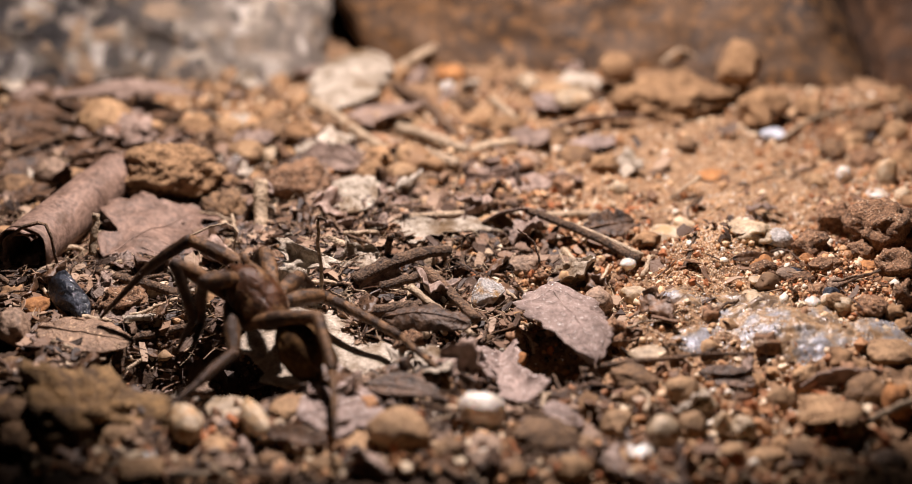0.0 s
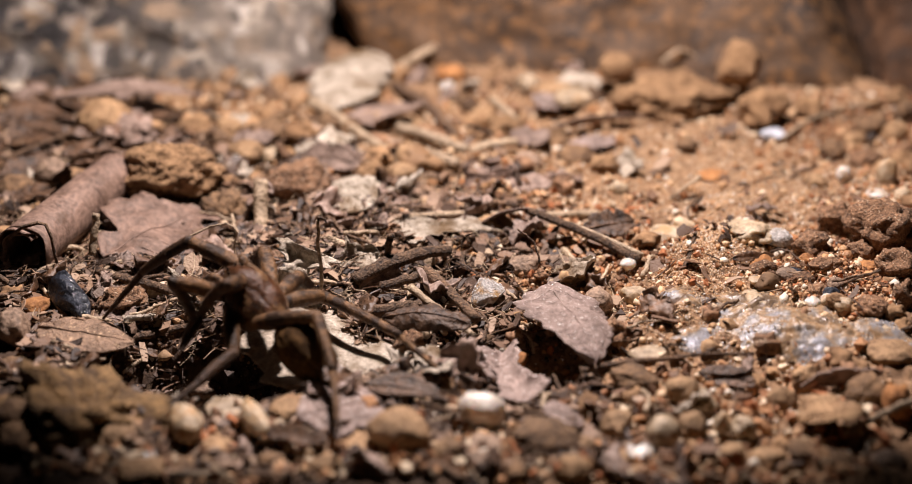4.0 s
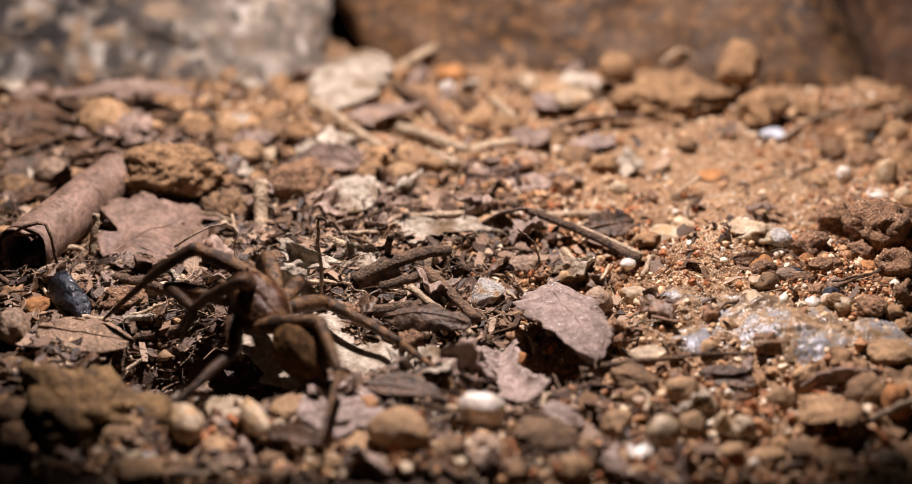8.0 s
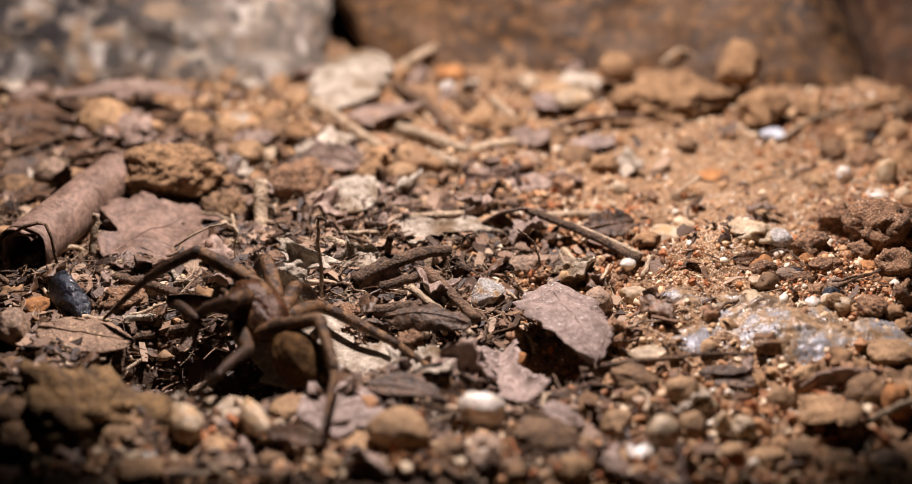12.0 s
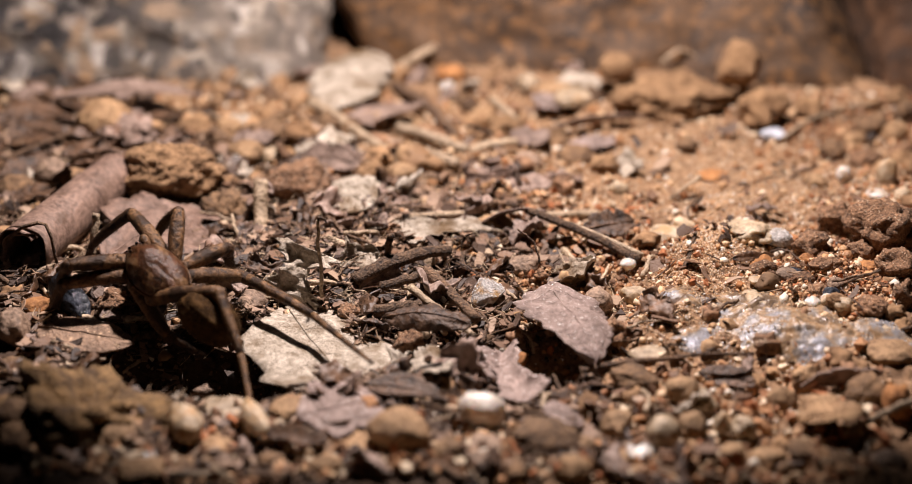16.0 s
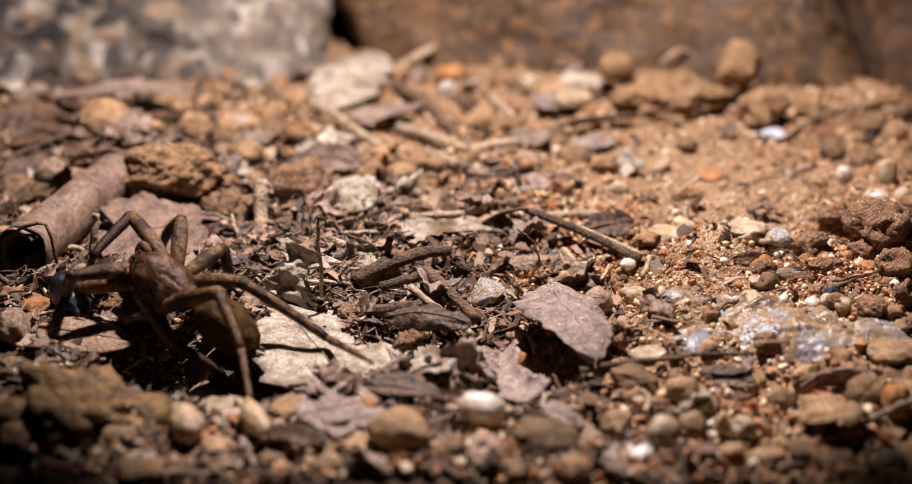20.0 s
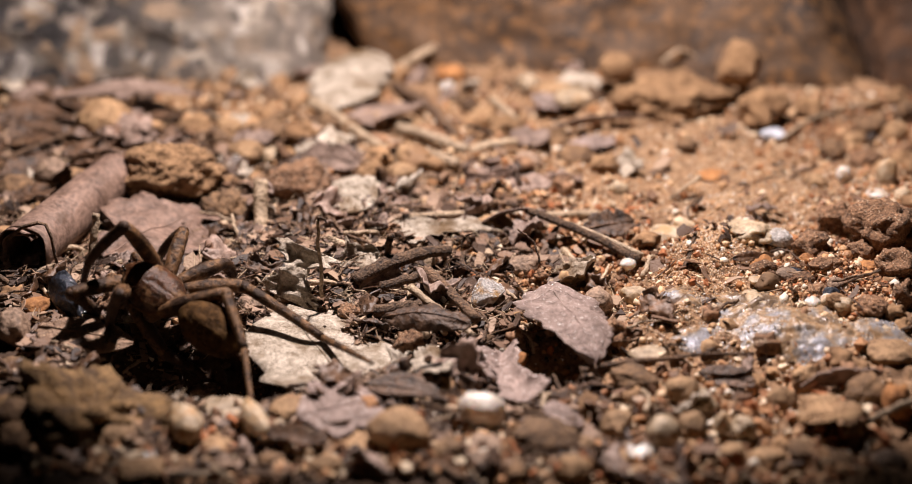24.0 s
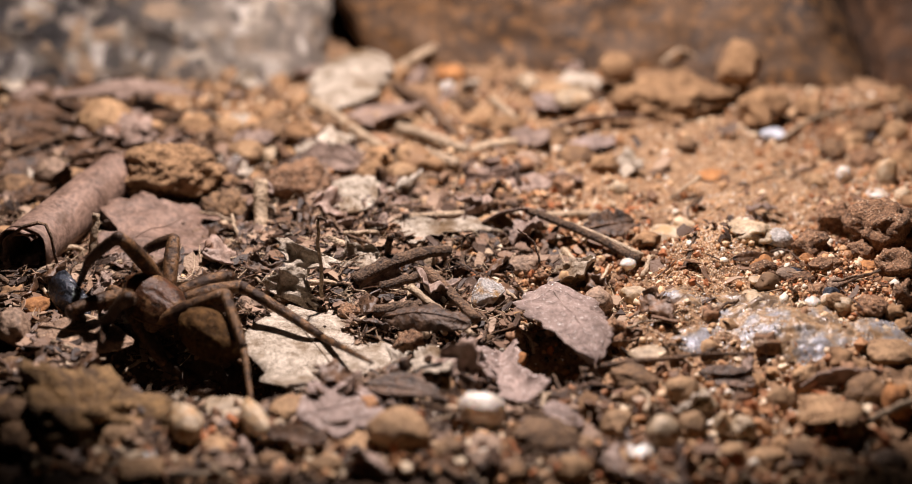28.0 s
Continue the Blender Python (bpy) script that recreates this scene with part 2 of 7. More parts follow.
# ---- helpers for things ----
def part(name, bm, material, parent=None, label=""):
    """Links a bmesh as one mesh object, under parent if there is one."""
    me = bpy.data.meshes.new(name)
    bm.to_mesh(me)
    bm.free()
    me.materials.append(material)
    for p in me.polygons:
        p.use_smooth = True
    ob = new(name, me)
    if parent:
        ob.parent = parent
    if label:
        ob["label"] = label
    return ob


def lump(size, seed, rough=0.14, angular=0.0, level=3):
    """A stone or clod: a ball squeezed to size (mm), with broad and fine unevenness; angular flattens facets into it."""
    bm = bmesh.new()
    bmesh.ops.create_icosphere(bm, subdivisions=level, radius=0.5)
    rnd = random.Random(seed)
    cuts = [(Vector((rnd.gauss(0, 1), rnd.gauss(0, 1), rnd.gauss(0, 1))).normalized(), rnd.uniform(0.26, 0.42)) for _ in range(12)]
    for v in bm.verts:
        d = v.co.normalized()
        r = 0.5 * (1 + rough * 1.6 * wobble(d, 1.3, seed) + rough * 0.9 * wobble(d, 3.1, seed + 5) + rough * 0.55 * wobble(d, 7.0, seed + 9) + rough * 0.35 * wobble(d, 16.0, seed + 13))
        p = d * r
        if angular:
            for n, k in cuts:
                over = p.dot(n) - k
                if over > 0:
                    p -= n * over * angular
        v.co = Vector((p.x * size[0], p.y * size[1], p.z * size[2])) * MM
    return bm


def stone(name, label, x, y, z, w, d, h, material, seed, turn=0, lean=0, rough=0.12, angular=0.0, category="stone", group=""):
    big = max(w, d, h)
    ob = part(name, lump((w, d, h), seed, rough, angular, 6 if big > 22 else 5 if big > 14 else 4 if big > 4 else 3), material)
    ob.matrix_world = pose(x * MM, y * MM, z * MM, 0, lean, turn)
    TAKEN.append((x, y, 0.42 * max(w, d)))
    return tagged(ob, label, category, group)


def quartz(name, label, x, y, z, w, d, h, material, seed, turn=0, lean=0, **more):
    """A quartz lump with small bright crystals standing out of its top."""
    ob = stone(name, label, x, y, z, w, d, h, material, seed, turn, lean, **more)
    r = random.Random(seed)
    bm = bmesh.new()
    top = [v for v in ob.data.vertices if v.normal.z > 0.25]
    for v in r.sample(top, min(len(top), int(16 * w))):
        size = r.uniform(0.08, 0.3) * MM
        m = Matrix.Translation(v.co) @ Euler((r.uniform(0, 6), r.uniform(0, 6), r.uniform(0, 6))).to_matrix().to_4x4() @ Matrix.Diagonal((size, size * 0.7, size * 0.6, 1))
        bmesh.ops.create_cube(bm, size=1.0, matrix=m)
    bits = part("crystal_crust", bm, CRYSTAL, ob, "small glittering white crystals")
    for p in bits.data.polygons:
        p.use_smooth = False
    return ob


def blade_form(base, tip, side, width_at, curl, fold, arch, rag, seed, crumple, bite=0.0):
    """The surface of a leaf blade: a function of the way along (0 to 1) and across (-1 to 1), and its upward direction."""
    a, b, s = Vector(base), Vector(tip), Vector(side)
    axis = b - a
    size = axis.length
    s -= axis * s.dot(axis) / axis.length_squared
    half = s.length
    s.normalize()
    up = axis.normalized().cross(s)
    if up.z < 0:
        up = -up

    gaps = [(random.Random(seed * 3 + n).uniform(0.1, 0.9), random.Random(seed * 5 + n).uniform(0.03, 0.09), 1 if n % 3 == 0 else -1) for n in range(5)]

    def spot_on(u, v):
        w = half * width_at(u) * (1 - bite * max(math.exp(-((u - g) / s_) ** 2) if v * way > 0 else 0.0 for g, s_, way in gaps) * abs(v) ** 0.5)
        ragged = 1 + rag * (0.8 * wobble((u * 6, 2 if v > 0 else -2, seed), 1.0, seed) + 1.1 * wobble((u * 19, 3 if v > 0 else -3, seed), 1.0, seed + 3)) * abs(v)
        k = v * w * ragged
        lift = curl * half * (v * v) * width_at(u) + fold * abs(k) + arch * size * 4 * u * (1 - u)
        lift += crumple * half * (2 * wobble((u * 3.0, v * 1.6, seed * 1.7), 1.0, seed) + 0.8 * wobble((u * 9.0, v * 4.0, seed * 1.1), 1.0, seed + 2))
        return a + axis * u + s * k + up * lift

    return spot_on, up


def sheet(base, tip, side, width_at, curl=0.0, fold=0.0, arch=0.0, rag=0.1, thick=0.25, seed=0, nu=34, nv=14, crumple=0.05, bite=0.0):
    """A leaf blade from base to tip (mm), its half width along side; curl bends its edges up, fold creases it along the midrib, arch bows it up."""
    spot_on, up = blade_form(base, tip, side, width_at, curl, fold, arch, rag, seed, crumple, bite)
    bm = bmesh.new()
    rows = [[bm.verts.new(spot_on(i / nu, 2 * j / nv - 1) * MM) for j in range(nv + 1)] for i in range(nu + 1)]
    under = [[bm.verts.new(v.co - up * thick * MM) for v in row] for row in rows]
    for i in range(nu):
        for j in range(nv):
            bm.faces.new((rows[i][j], rows[i][j + 1], rows[i + 1][j + 1], rows[i + 1][j]))
            bm.faces.new((under[i][j], under[i + 1][j], under[i + 1][j + 1], under[i][j + 1]))
    edge = [(0, j) for j in range(nv)] + [(i, nv) for i in range(nu)] + [(nu, j) for j in range(nv, 0, -1)] + [(i, 0) for i in range(nu, 0, -1)]
    for n in range(len(edge)):
        (i, j), (k, m) = edge[n], edge[(n + 1) % len(edge)]
        bm.faces.new((rows[k][m], rows[i][j], under[i][j], under[k][m]))
    bmesh.ops.recalc_face_normals(bm, faces=bm.faces)
    return bm


def oval(u):
    return max(0.04, math.sin(math.pi * min(1, u * 0.94 + 0.05)) ** 0.75)


def blunt(u):
    return max(0.06, min(1.0, 3.5 * u + 0.1, (3.2 * (1 - u)) ** 0.5 + 0.06))


def round_blade(u):
    return max(0.05, min(1.0, (4.2 * u + 0.02) ** 0.5, (1.9 * (1 - u)) ** 0.7 + 0.05))


def scrap(u):
    return 0.75 + 0.25 * math.sin(7 * u + 1)


def leaf(label, base, tip, side, material, shape=oval, curl=0.1, fold=0.05, arch=0.03, rag=0.1, seed=0, rib=True, name="dry_leaf", crumple=0.05, bite=0.25, group="fallen leaves"):
    """A fallen leaf: blade, midrib and, where it has one, its stalk."""
    blade = part(name, sheet(base, tip, side, shape, curl, fold, arch, rag, 0.22, seed, crumple=crumple, bite=bite), material)
    tagged(blade, label, "leaf", group)
    a, b = Vector(base), Vector(tip)
    for u in (0.25, 0.5, 0.75):
        p = a.lerp(b, u)
        TAKEN.append((p.x, p.y, 0.24 * (b - a).length))
    if rib:
        spot_on, up = blade_form(base, tip, side, shape, curl, fold, arch, rag, seed, crumple, bite)
        part("midrib", tube([spot_on(i / 16 * 0.96, 0.0) + up * 0.05 for i in range(17)], lambda u: 0.20 - 0.13 * u, 6), material, blade)
        for n in range(5):
            for way in (-1, 1):
                u0 = 0.14 + 0.15 * n
                part("vein", tube([spot_on(min(0.97, u0 + 0.16 * k / 6), way * 0.88 * k / 6) for k in range(7)], lambda u: 0.06 - 0.03 * u, 5), material, blade)
    return blade


def tube(points, radius, sides=8, seed=0, knobs=0.0):
    """A round stem along points (mm); radius is a function of the way along."""
    bm = bmesh.new()
    points = [Vector(p) for p in points]
    rings, n = [], len(points)
    ref = Vector((0.31, 0.2, 0.93))
    for i, p in enumerate(points):
        d = (points[min(i + 1, n - 1)] - points[max(i - 1, 0)]).normalized()
        x = d.cross(ref if abs(d.dot(ref)) < 0.95 else Vector((1, 0, 0))).normalized()
        y = d.cross(x)
        ring = []
        for k in range(sides):
            a = 2 * math.pi * k / sides
            r = radius(i / (n - 1)) * (1 + knobs * wobble((i * 0.9, math.cos(a), math.sin(a)), 1.1, seed))
            ring.append(bm.verts.new((p + (x * math.cos(a) + y * math.sin(a)) * r) * MM))
        rings.append(ring)
    for i in range(n - 1):
        for k in range(sides):
            bm.faces.new((rings[i][k], rings[i][(k + 1) % sides], rings[i + 1][(k + 1) % sides], rings[i + 1][k]))
    bm.faces.new(rings[0][::-1])
    bm.faces.new(rings[-1])
    bmesh.ops.recalc_face_normals(bm, faces=bm.faces)
    return bm


def bowed(a, b, bend=(0, 0, 0), steps=14, shake=0.0, seed=0):
    """Points from a to b (mm), bowed by bend at the middle, shaken a little."""
    a, b, c = Vector(a), Vector(b), Vector(bend)
    out = []
    for i in range(steps + 1):
        u = i / steps
        w = Vector((wobble((u * 5, 0, 0), 1, seed), wobble((u * 5, 9, 0), 1, seed), wobble((u * 5, 0, 9), 1, seed))) * shake
        out.append(a.lerp(b, u) + c * 4 * u * (1 - u) + w)
    return out


def twig(label, a, b, r0, r1, material, bend=(0, 0, 0), shake=0.3, seed=0, knobs=0.25, name="twig", category="twig", group="twigs"):
    ob = part(name, tube(bowed(a, b, bend, 14, shake, seed), lambda u: r0 + (r1 - r0) * u, 9, seed, knobs), material)
    for u in (0.15, 0.38, 0.62, 0.85):
        p = Vector(a).lerp(Vector(b), u)
        TAKEN.append((p.x, p.y, 0.9 + r0))
    return tagged(ob, label, category, group)


# ---- the ground: one sheet, fine near the litter and coarse towards the horizon ----
def gate(v):
    return 0.5 + 0.5 * math.tanh(v / 2)


def sand_cover(x, y):
    """How much smooth sand lies at a place: on the slope before the rocks and along the low ridge."""
    slope = gate((x - 27) / 4) * gate((y - 34) / 4) * gate((80 - y) / 5) * gate((80 - 0.35 * (y - 40) - x) / 4)
    return max(slope, math.exp(-((x - 34 - 0.45 * y) / 6.5) ** 2) * gate((y + 9) / 3) * gate((42 - y) / 4))


def relief(x, y):
    """Height of the ground (mm) with clumps and crumbs."""
    sandy = sand_cover(x, y)
    lumpy = gate((y - 40) / 6) * gate((80 - y) / 4) * (1 - sandy)
    z = land(x, y) + 2.4 * wobble((x, y, 0), 0.055, 1) + (1.9 - 1.2 * sandy) * wobble((x, y, 0), 0.16, 2) + (1.1 - 0.7 * sandy) * wobble((x, y, 0), 0.45, 3)
    z += lumpy * (2.2 * wobble((x, y, 0), 0.11, 6) + 1.4 * abs(wobble((x, y, 0), 0.24, 7)))
    return z + (0.5 - 0.25 * sandy) * wobble((x, y, 0), 1.1, 4) - 0.9


def ground():
    core_x, core_y = np.arange(-118, 118.1, 0.6), np.arange(-75, 135.1, 0.6)
    out = [6, 16, 40, 100, 300, 1000, 4000]
    xs = [-118 - o for o in out[::-1]] + list(core_x) + [118 + o for o in out]
    ys = [-75 - o for o in out[::-1]] + list(core_y) + [135 + o for o in out]
    verts = [(x * MM, y * MM, relief(x, y) * MM) for y in ys for x in xs]
    n = len(xs)
    faces = [(j * n + i, j * n + i + 1, (j + 1) * n + i + 1, (j + 1) * n + i) for j in range(len(ys) - 1) for i in range(n - 1)]
    me = bpy.data.meshes.new("ground")
    me.from_pydata(verts, [], faces)
    me.materials.append(SOIL)
    me.polygons.foreach_set("use_smooth", [True] * len(faces))
    return tagged(new("ground", me), "orange-brown loose soil littered with crumbs and grit", "soil", kind="structure")


ground()


# ---- the two rocks behind ----
def boulder(name, label, corner, span, material, seed, slope, rough, lean=0.0, yaw=0.0, level=90):
    """A rock: a block whose front leans back by slope, with broad hollows and fine bumps (mm)."""
    bm = bmesh.new()
    bmesh.ops.create_cube(bm, size=1.0)
    bmesh.ops.subdivide_edges(bm, edges=bm.edges[:], cuts=level // 2, use_grid_fill=True)
    for v in bm.verts:
        p = v.co.copy()
        q = p.copy()
        for k in range(3):
            o = [p[i] for i in range(3) if i != k]
            q[k] = p[k] * (1 - 0.10 * (abs(2 * o[0]) ** 4) - 0.10 * (abs(2 * o[1]) ** 4))
        w = Vector((corner[0] + (q.x + 0.5) * span[0], corner[1] + (q.y + 0.5) * span[1], corner[2] + (q.z + 0.5) * span[2]))
        w.y += slope * max(0.0, w.z) - yaw * (w.x - corner[0])
        w.x += lean * max(0.0, w.z)
        n = v.normal
        w += n * (rough * 4 * wobble(w, 0.035, seed) + rough * 2.0 * wobble(w, 0.11, seed + 1) + rough * 1.2 * wobble(w, 0.32, seed + 2))
        v.co = w * MM
    ob = part(name, bm, material)
    return tagged(ob, label, "rock")


boulder("granite_rock", "pale grey granite rock speckled black and white", (-195, 104, -14), (166, 90, 46), GRANITE, 21, 0.9, 1.5)
boulder("rusty_rock", "dark brown rock stained with rust", (-23, 119, -14), (112, 80, 46), RUSTY, 35, 0.45, 0.6, -0.55, 0.17)
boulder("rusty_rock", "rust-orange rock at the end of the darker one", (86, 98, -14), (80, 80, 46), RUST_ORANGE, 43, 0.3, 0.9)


# ---- a dead leaf rolled into a tube ----
def scroll(label, a, b, radius, turns, material, seed, flare=0.12):
    a, b = Vector(a), Vector(b)
    axis = (b - a).normalized()
    x = axis.cross(Vector((0, 0, 1))).normalized()
    y = x.cross(axis)
    bm = bmesh.new()
    nu, nv = 26, 46
    grid = []
    for shell in (0.0, 0.25):
        rows = []
        for i in range(nu + 1):
            u = i / nu
            row = []
            for j in range(nv + 1):
                ang = 2 * math.pi * turns * j / nv + 0.9
                r = radius * (0.72 + 0.28 * j / nv) * (1 + flare * (1 - u)) + 0.25 * wobble((u * 4, j * 0.15, 0), 1, seed) - shell
                end = 1.6 * wobble((j * 0.22, 0, 1), 1, seed) * (1 if u > 0.5 else -1) * abs(2 * u - 1) ** 3
                row.append(bm.verts.new((a.lerp(b, u) + axis * end + (x * math.cos(ang) + y * math.sin(ang)) * r) * MM))
            rows.append(row)
        grid.append(rows)
    o, s = grid
    for i in range(nu):
        for j in range(nv):
            bm.faces.new((o[i][j], o[i][j + 1], o[i + 1][j + 1], o[i + 1][j]))
            bm.faces.new((s[i][j], s[i + 1][j], s[i + 1][j + 1], s[i][j + 1]))
    for i in range(nu):
        for j in (0, nv):
            bm.faces.new((o[i][j], o[i + 1][j], s[i + 1][j], s[i][j]))
    for j in range(nv):
        for i in (0, nu):
            bm.faces.new((o[i][j], o[i][j + 1], s[i][j + 1], s[i][j]))
    bmesh.ops.recalc_face_normals(bm, faces=bm.faces)
    return tagged(part("rolled_leaf", bm, material), label, "leaf", "fallen leaves")


roll = scroll("mauve-brown dead leaf rolled into a long tube", (-68.6, 10.9, 3.8), (-59.0, 43.0, 4.7), 4.3, 1.35, ROLLED, 4)
flap = scroll("", (-68.5, 11.2, 3.4), (-64.6, 22.6, 4.0), 5.1, 0.62, ROLLED, 9, 0.2)
flap.name, flap.parent = "outer_flap", roll
for key in ("category", "group"):
    del flap[key]

# ---- clods and stones before the rocks ----
stone('clod', 'smooth round ball of tan clay on the soil', 32.4, 94.1, 7.7, 7.5, 6.8, 5.7, CLOD, 11, -8, 0, rough=0.05, category='clod')
stone('clod', 'large crumbling tan clay clod before the rusty rock', 42.7, 89.9, 2.9, 21.0, 16.8, 8.0, CLOD, 12, 9, 0, rough=0.22, category='clod')
stone('clod', 'big tan clay lump resting on another clod', 57.0, 92.6, 8.5, 10.3, 9.2, 11.0, CLOD, 13, -4, 0, angular=0.5, category='clod')
stone('clod', 'tan clay clod with an undercut shaded face', 60.1, 82.2, 2.8, 9.4, 8.4, 7.4, CLOD, 14, 13, 0, rough=0.2, category='clod')
stone('chip', 'small bluish white stone chip on the soil', 62.3, 76.5, -0.4, 5.9, 5.3, 2.5, BLUE, 15, 0, 0, angular=0.7, category='chip')
stone('pebble', 'pale rounded pebble in tan soil', 14.8, 98.5, 2.5, 4.5, 4.1, 4.3, PALE, 16, -13, 0)
stone('stone', 'pale flat stone half sunk in soil', 23.5, 90.8, 2.2, 9.1, 8.2, 3.9, PALE, 17, 4, 0, angular=0.6)
stone('pebble', 'small white pebble among soil crumbs', -1.7, 101.0, 0.5, 3.4, 3.0, 3.7, WHITE, 18, -9, 0)
stone('stone', 'rust-orange stone before the rock', -1.1, 105.4, 2.6, 6.3, 5.7, 3.1, ORANGE, 19, 8, 0)
stone('clod', 'tan clay clod among gravel', 9.7, 76.9, 0.3, 7.0, 6.3, 5.8, CLOD, 20, -5, 0, rough=0.2, category='clod')
stone('stone', 'rounded tan stone under a dead leaf', -66.0, 67.2, 5.8, 10.0, 9.0, 7.9, TAN, 21, 12, 0)
stone('clod', 'small tan clay clod', 70.8, 86.3, 1.3, 5.6, 5.0, 4.8, CLOD, 22, -1, 0, rough=0.2, category='clod')
stone('stone', 'pinkish pale stone standing in gravel', 76.3, 46.1, 3.4, 4.3, 3.9, 6.8, PALE, 23, -14, 0, angular=0.5)
stone('pebble', 'small whitish pebble in brown gravel', 69.5, 49.9, 1.9, 2.7, 2.4, 3.2, WHITE, 24, 3, 0)
stone('pebble', 'flat whitish pebble in brown gravel', 73.8, 41.2, 1.5, 4.3, 3.8, 1.8, WHITE, 25, -10, 0)
stone('pebble', 'pale tan pebble in brown gravel', 77.8, 40.0, 2.0, 3.2, 2.9, 2.6, PALE, 26, 7, 0)
stone('clod', 'tan clay crumb at the foot of the rock', 83.9, 91.1, 0.8, 4.4, 4.0, 2.6, CLOD, 27, -6, 0, rough=0.2, category='clod')
stone('clod', 'orange-tan earth lump by the rock', 89.1, 91.5, 1.6, 4.8, 4.4, 4.4, CLOD, 28, 11, 0, rough=0.2, category='clod')
stone('stone', 'tan stone in loose brown gravel', 84.9, 74.6, 0.5, 4.9, 4.4, 4.5, TAN, 29, -2, 0)
stone('stone', 'tan stone in the gravel', 76.9, 73.8, -0.4, 4.5, 4.0, 3.8, TAN, 30, -15, 0, angular=0.4)
stone('clod', 'big orange-tan clay clod with a dark undercut face', -49.4, 41.3, 6.2, 16.0, 11.2, 8.9, CLOD, 31, 2, 0, rough=0.22, category='clod')
stone('stone', 'tan stone in dry soil', -38.8, 59.5, 2.5, 6.9, 6.2, 4.1, TAN, 32, -11, 0)
stone('stone', 'pale cream stone in dry soil', -33.9, 61.0, 1.0, 5.2, 4.7, 3.7, PALE, 33, 6, 0, angular=0.4)
stone('stone', 'rounded tan stone in dry soil', -43.1, 71.2, 2.7, 5.8, 5.2, 4.5, TAN, 34, -7, 0)
stone('stone', 'grey-brown stone in loose soil', -81.1, 74.1, 1.3, 7.8, 7.1, 4.4, GREY, 35, 10, 0)
stone('stone', 'tan stone in dark litter', -79.9, 61.9, 1.5, 6.5, 5.8, 4.8, BROWN, 36, -3, 0)
stone('stone', 'brown stone beside the rolled leaf', -77.2, 43.3, 1.2, 7.2, 6.5, 6.1, BROWN, 37, 14, 0)
stone('stone', 'dark grey stone behind the rolled leaf', -71.8, 47.5, 2.9, 6.2, 5.6, 6.3, GREY, 38, 1, 0)
stone('clod', 'tan clod with a shaded hollow', -49.9, 75.1, 0.9, 7.9, 7.1, 5.3, CLOD, 39, -12, 0, rough=0.22, category='clod')
stone('clod', 'dark brown crumbly clod in the litter', -27.9, 43.7, 2.0, 9.4, 8.5, 8.9, DARK_CLOD, 40, 5, 0, rough=0.25, category='clod')
stone('clod', 'brown crumbly lump behind the litter', -39.5, 36.7, 1.2, 8.0, 7.2, 5.8, BROWN, 41, -8, 0, rough=0.25, category='clod')
stone('stone', 'pinkish grey rounded stone', 12.9, 57.5, 1.0, 5.6, 5.0, 4.4, GREY, 42, 9, 0)
stone('pebble', 'pale pebble in sandy soil', 29.1, 47.1, 0.2, 3.5, 3.2, 3.1, PALE, 43, -4, 0)
stone('stone', 'flat rust-orange stone in sand', 46.9, 55.1, -0.4, 5.7, 5.2, 1.6, ORANGE, 44, 13, 0)
stone('stone', 'brown stone in sandy soil', 22.4, 63.2, 0.1, 6.5, 5.9, 4.0, BROWN, 45, 0, 0)
stone('stone', 'tan stone in loose soil', 5.3, 85.0, -0.2, 5.8, 5.2, 4.5, TAN, 46, -13, 0)
stone('clod', 'tan soil crumb half sunk in soil', 27.2, 55.5, 1.4, 4.9, 4.4, 3.7, CLOD, 47, 4, 0, rough=0.2, category='clod')
stone('stone', 'tan stone among dead leaves', -9.9, 52.4, 0.9, 5.7, 5.1, 4.0, TAN, 48, -9, 0)
stone('clod', 'tan clay crumb among litter', -15.1, 52.1, 1.0, 5.3, 4.7, 4.1, CLOD, 49, 8, 0, rough=0.2, category='clod')
stone('stone', 'brown stone in loose brown gravel', 81.3, 78.6, 0.8, 7.0, 6.3, 4.4, BROWN, 50, -5, 0, angular=0.5)
stone('stone', 'dark brown stone by the rock', 88.0, 80.2, 3.1, 5.0, 4.5, 6.2, BROWN, 51, 12, 0, angular=0.5)
stone('stone', 'brown stone in the gravel', 71.5, 69.0, -0.5, 5.8, 5.2, 3.1, BROWN, 52, -1, 0, angular=0.5)
stone('clod', 'dark brown clod in the gravel', 76.9, 63.4, -0.7, 6.5, 5.9, 3.7, DARK_CLOD, 53, -14, 0, rough=0.22, category='clod')
stone('clod', 'dark brown clod in the gravel', 83.8, 65.9, -0.5, 5.7, 5.1, 4.5, DARK_CLOD, 54, 3, 0, rough=0.22, category='clod')
stone('stone', 'tan stone in the sandy soil', 64.6, 50.6, 0.3, 4.6, 4.2, 2.9, TAN, 55, -10, 0, angular=0.5)
stone('stone', 'brown stone in the sandy soil', 43.5, 67.1, 1.0, 5.1, 4.5, 3.0, BROWN, 56, 7, 0, angular=0.5)
stone('stone', 'brown stone under a leaf strip', 18.8, 77.2, -1.0, 7.9, 7.1, 3.1, BROWN, 57, -6, 0, angular=0.5)
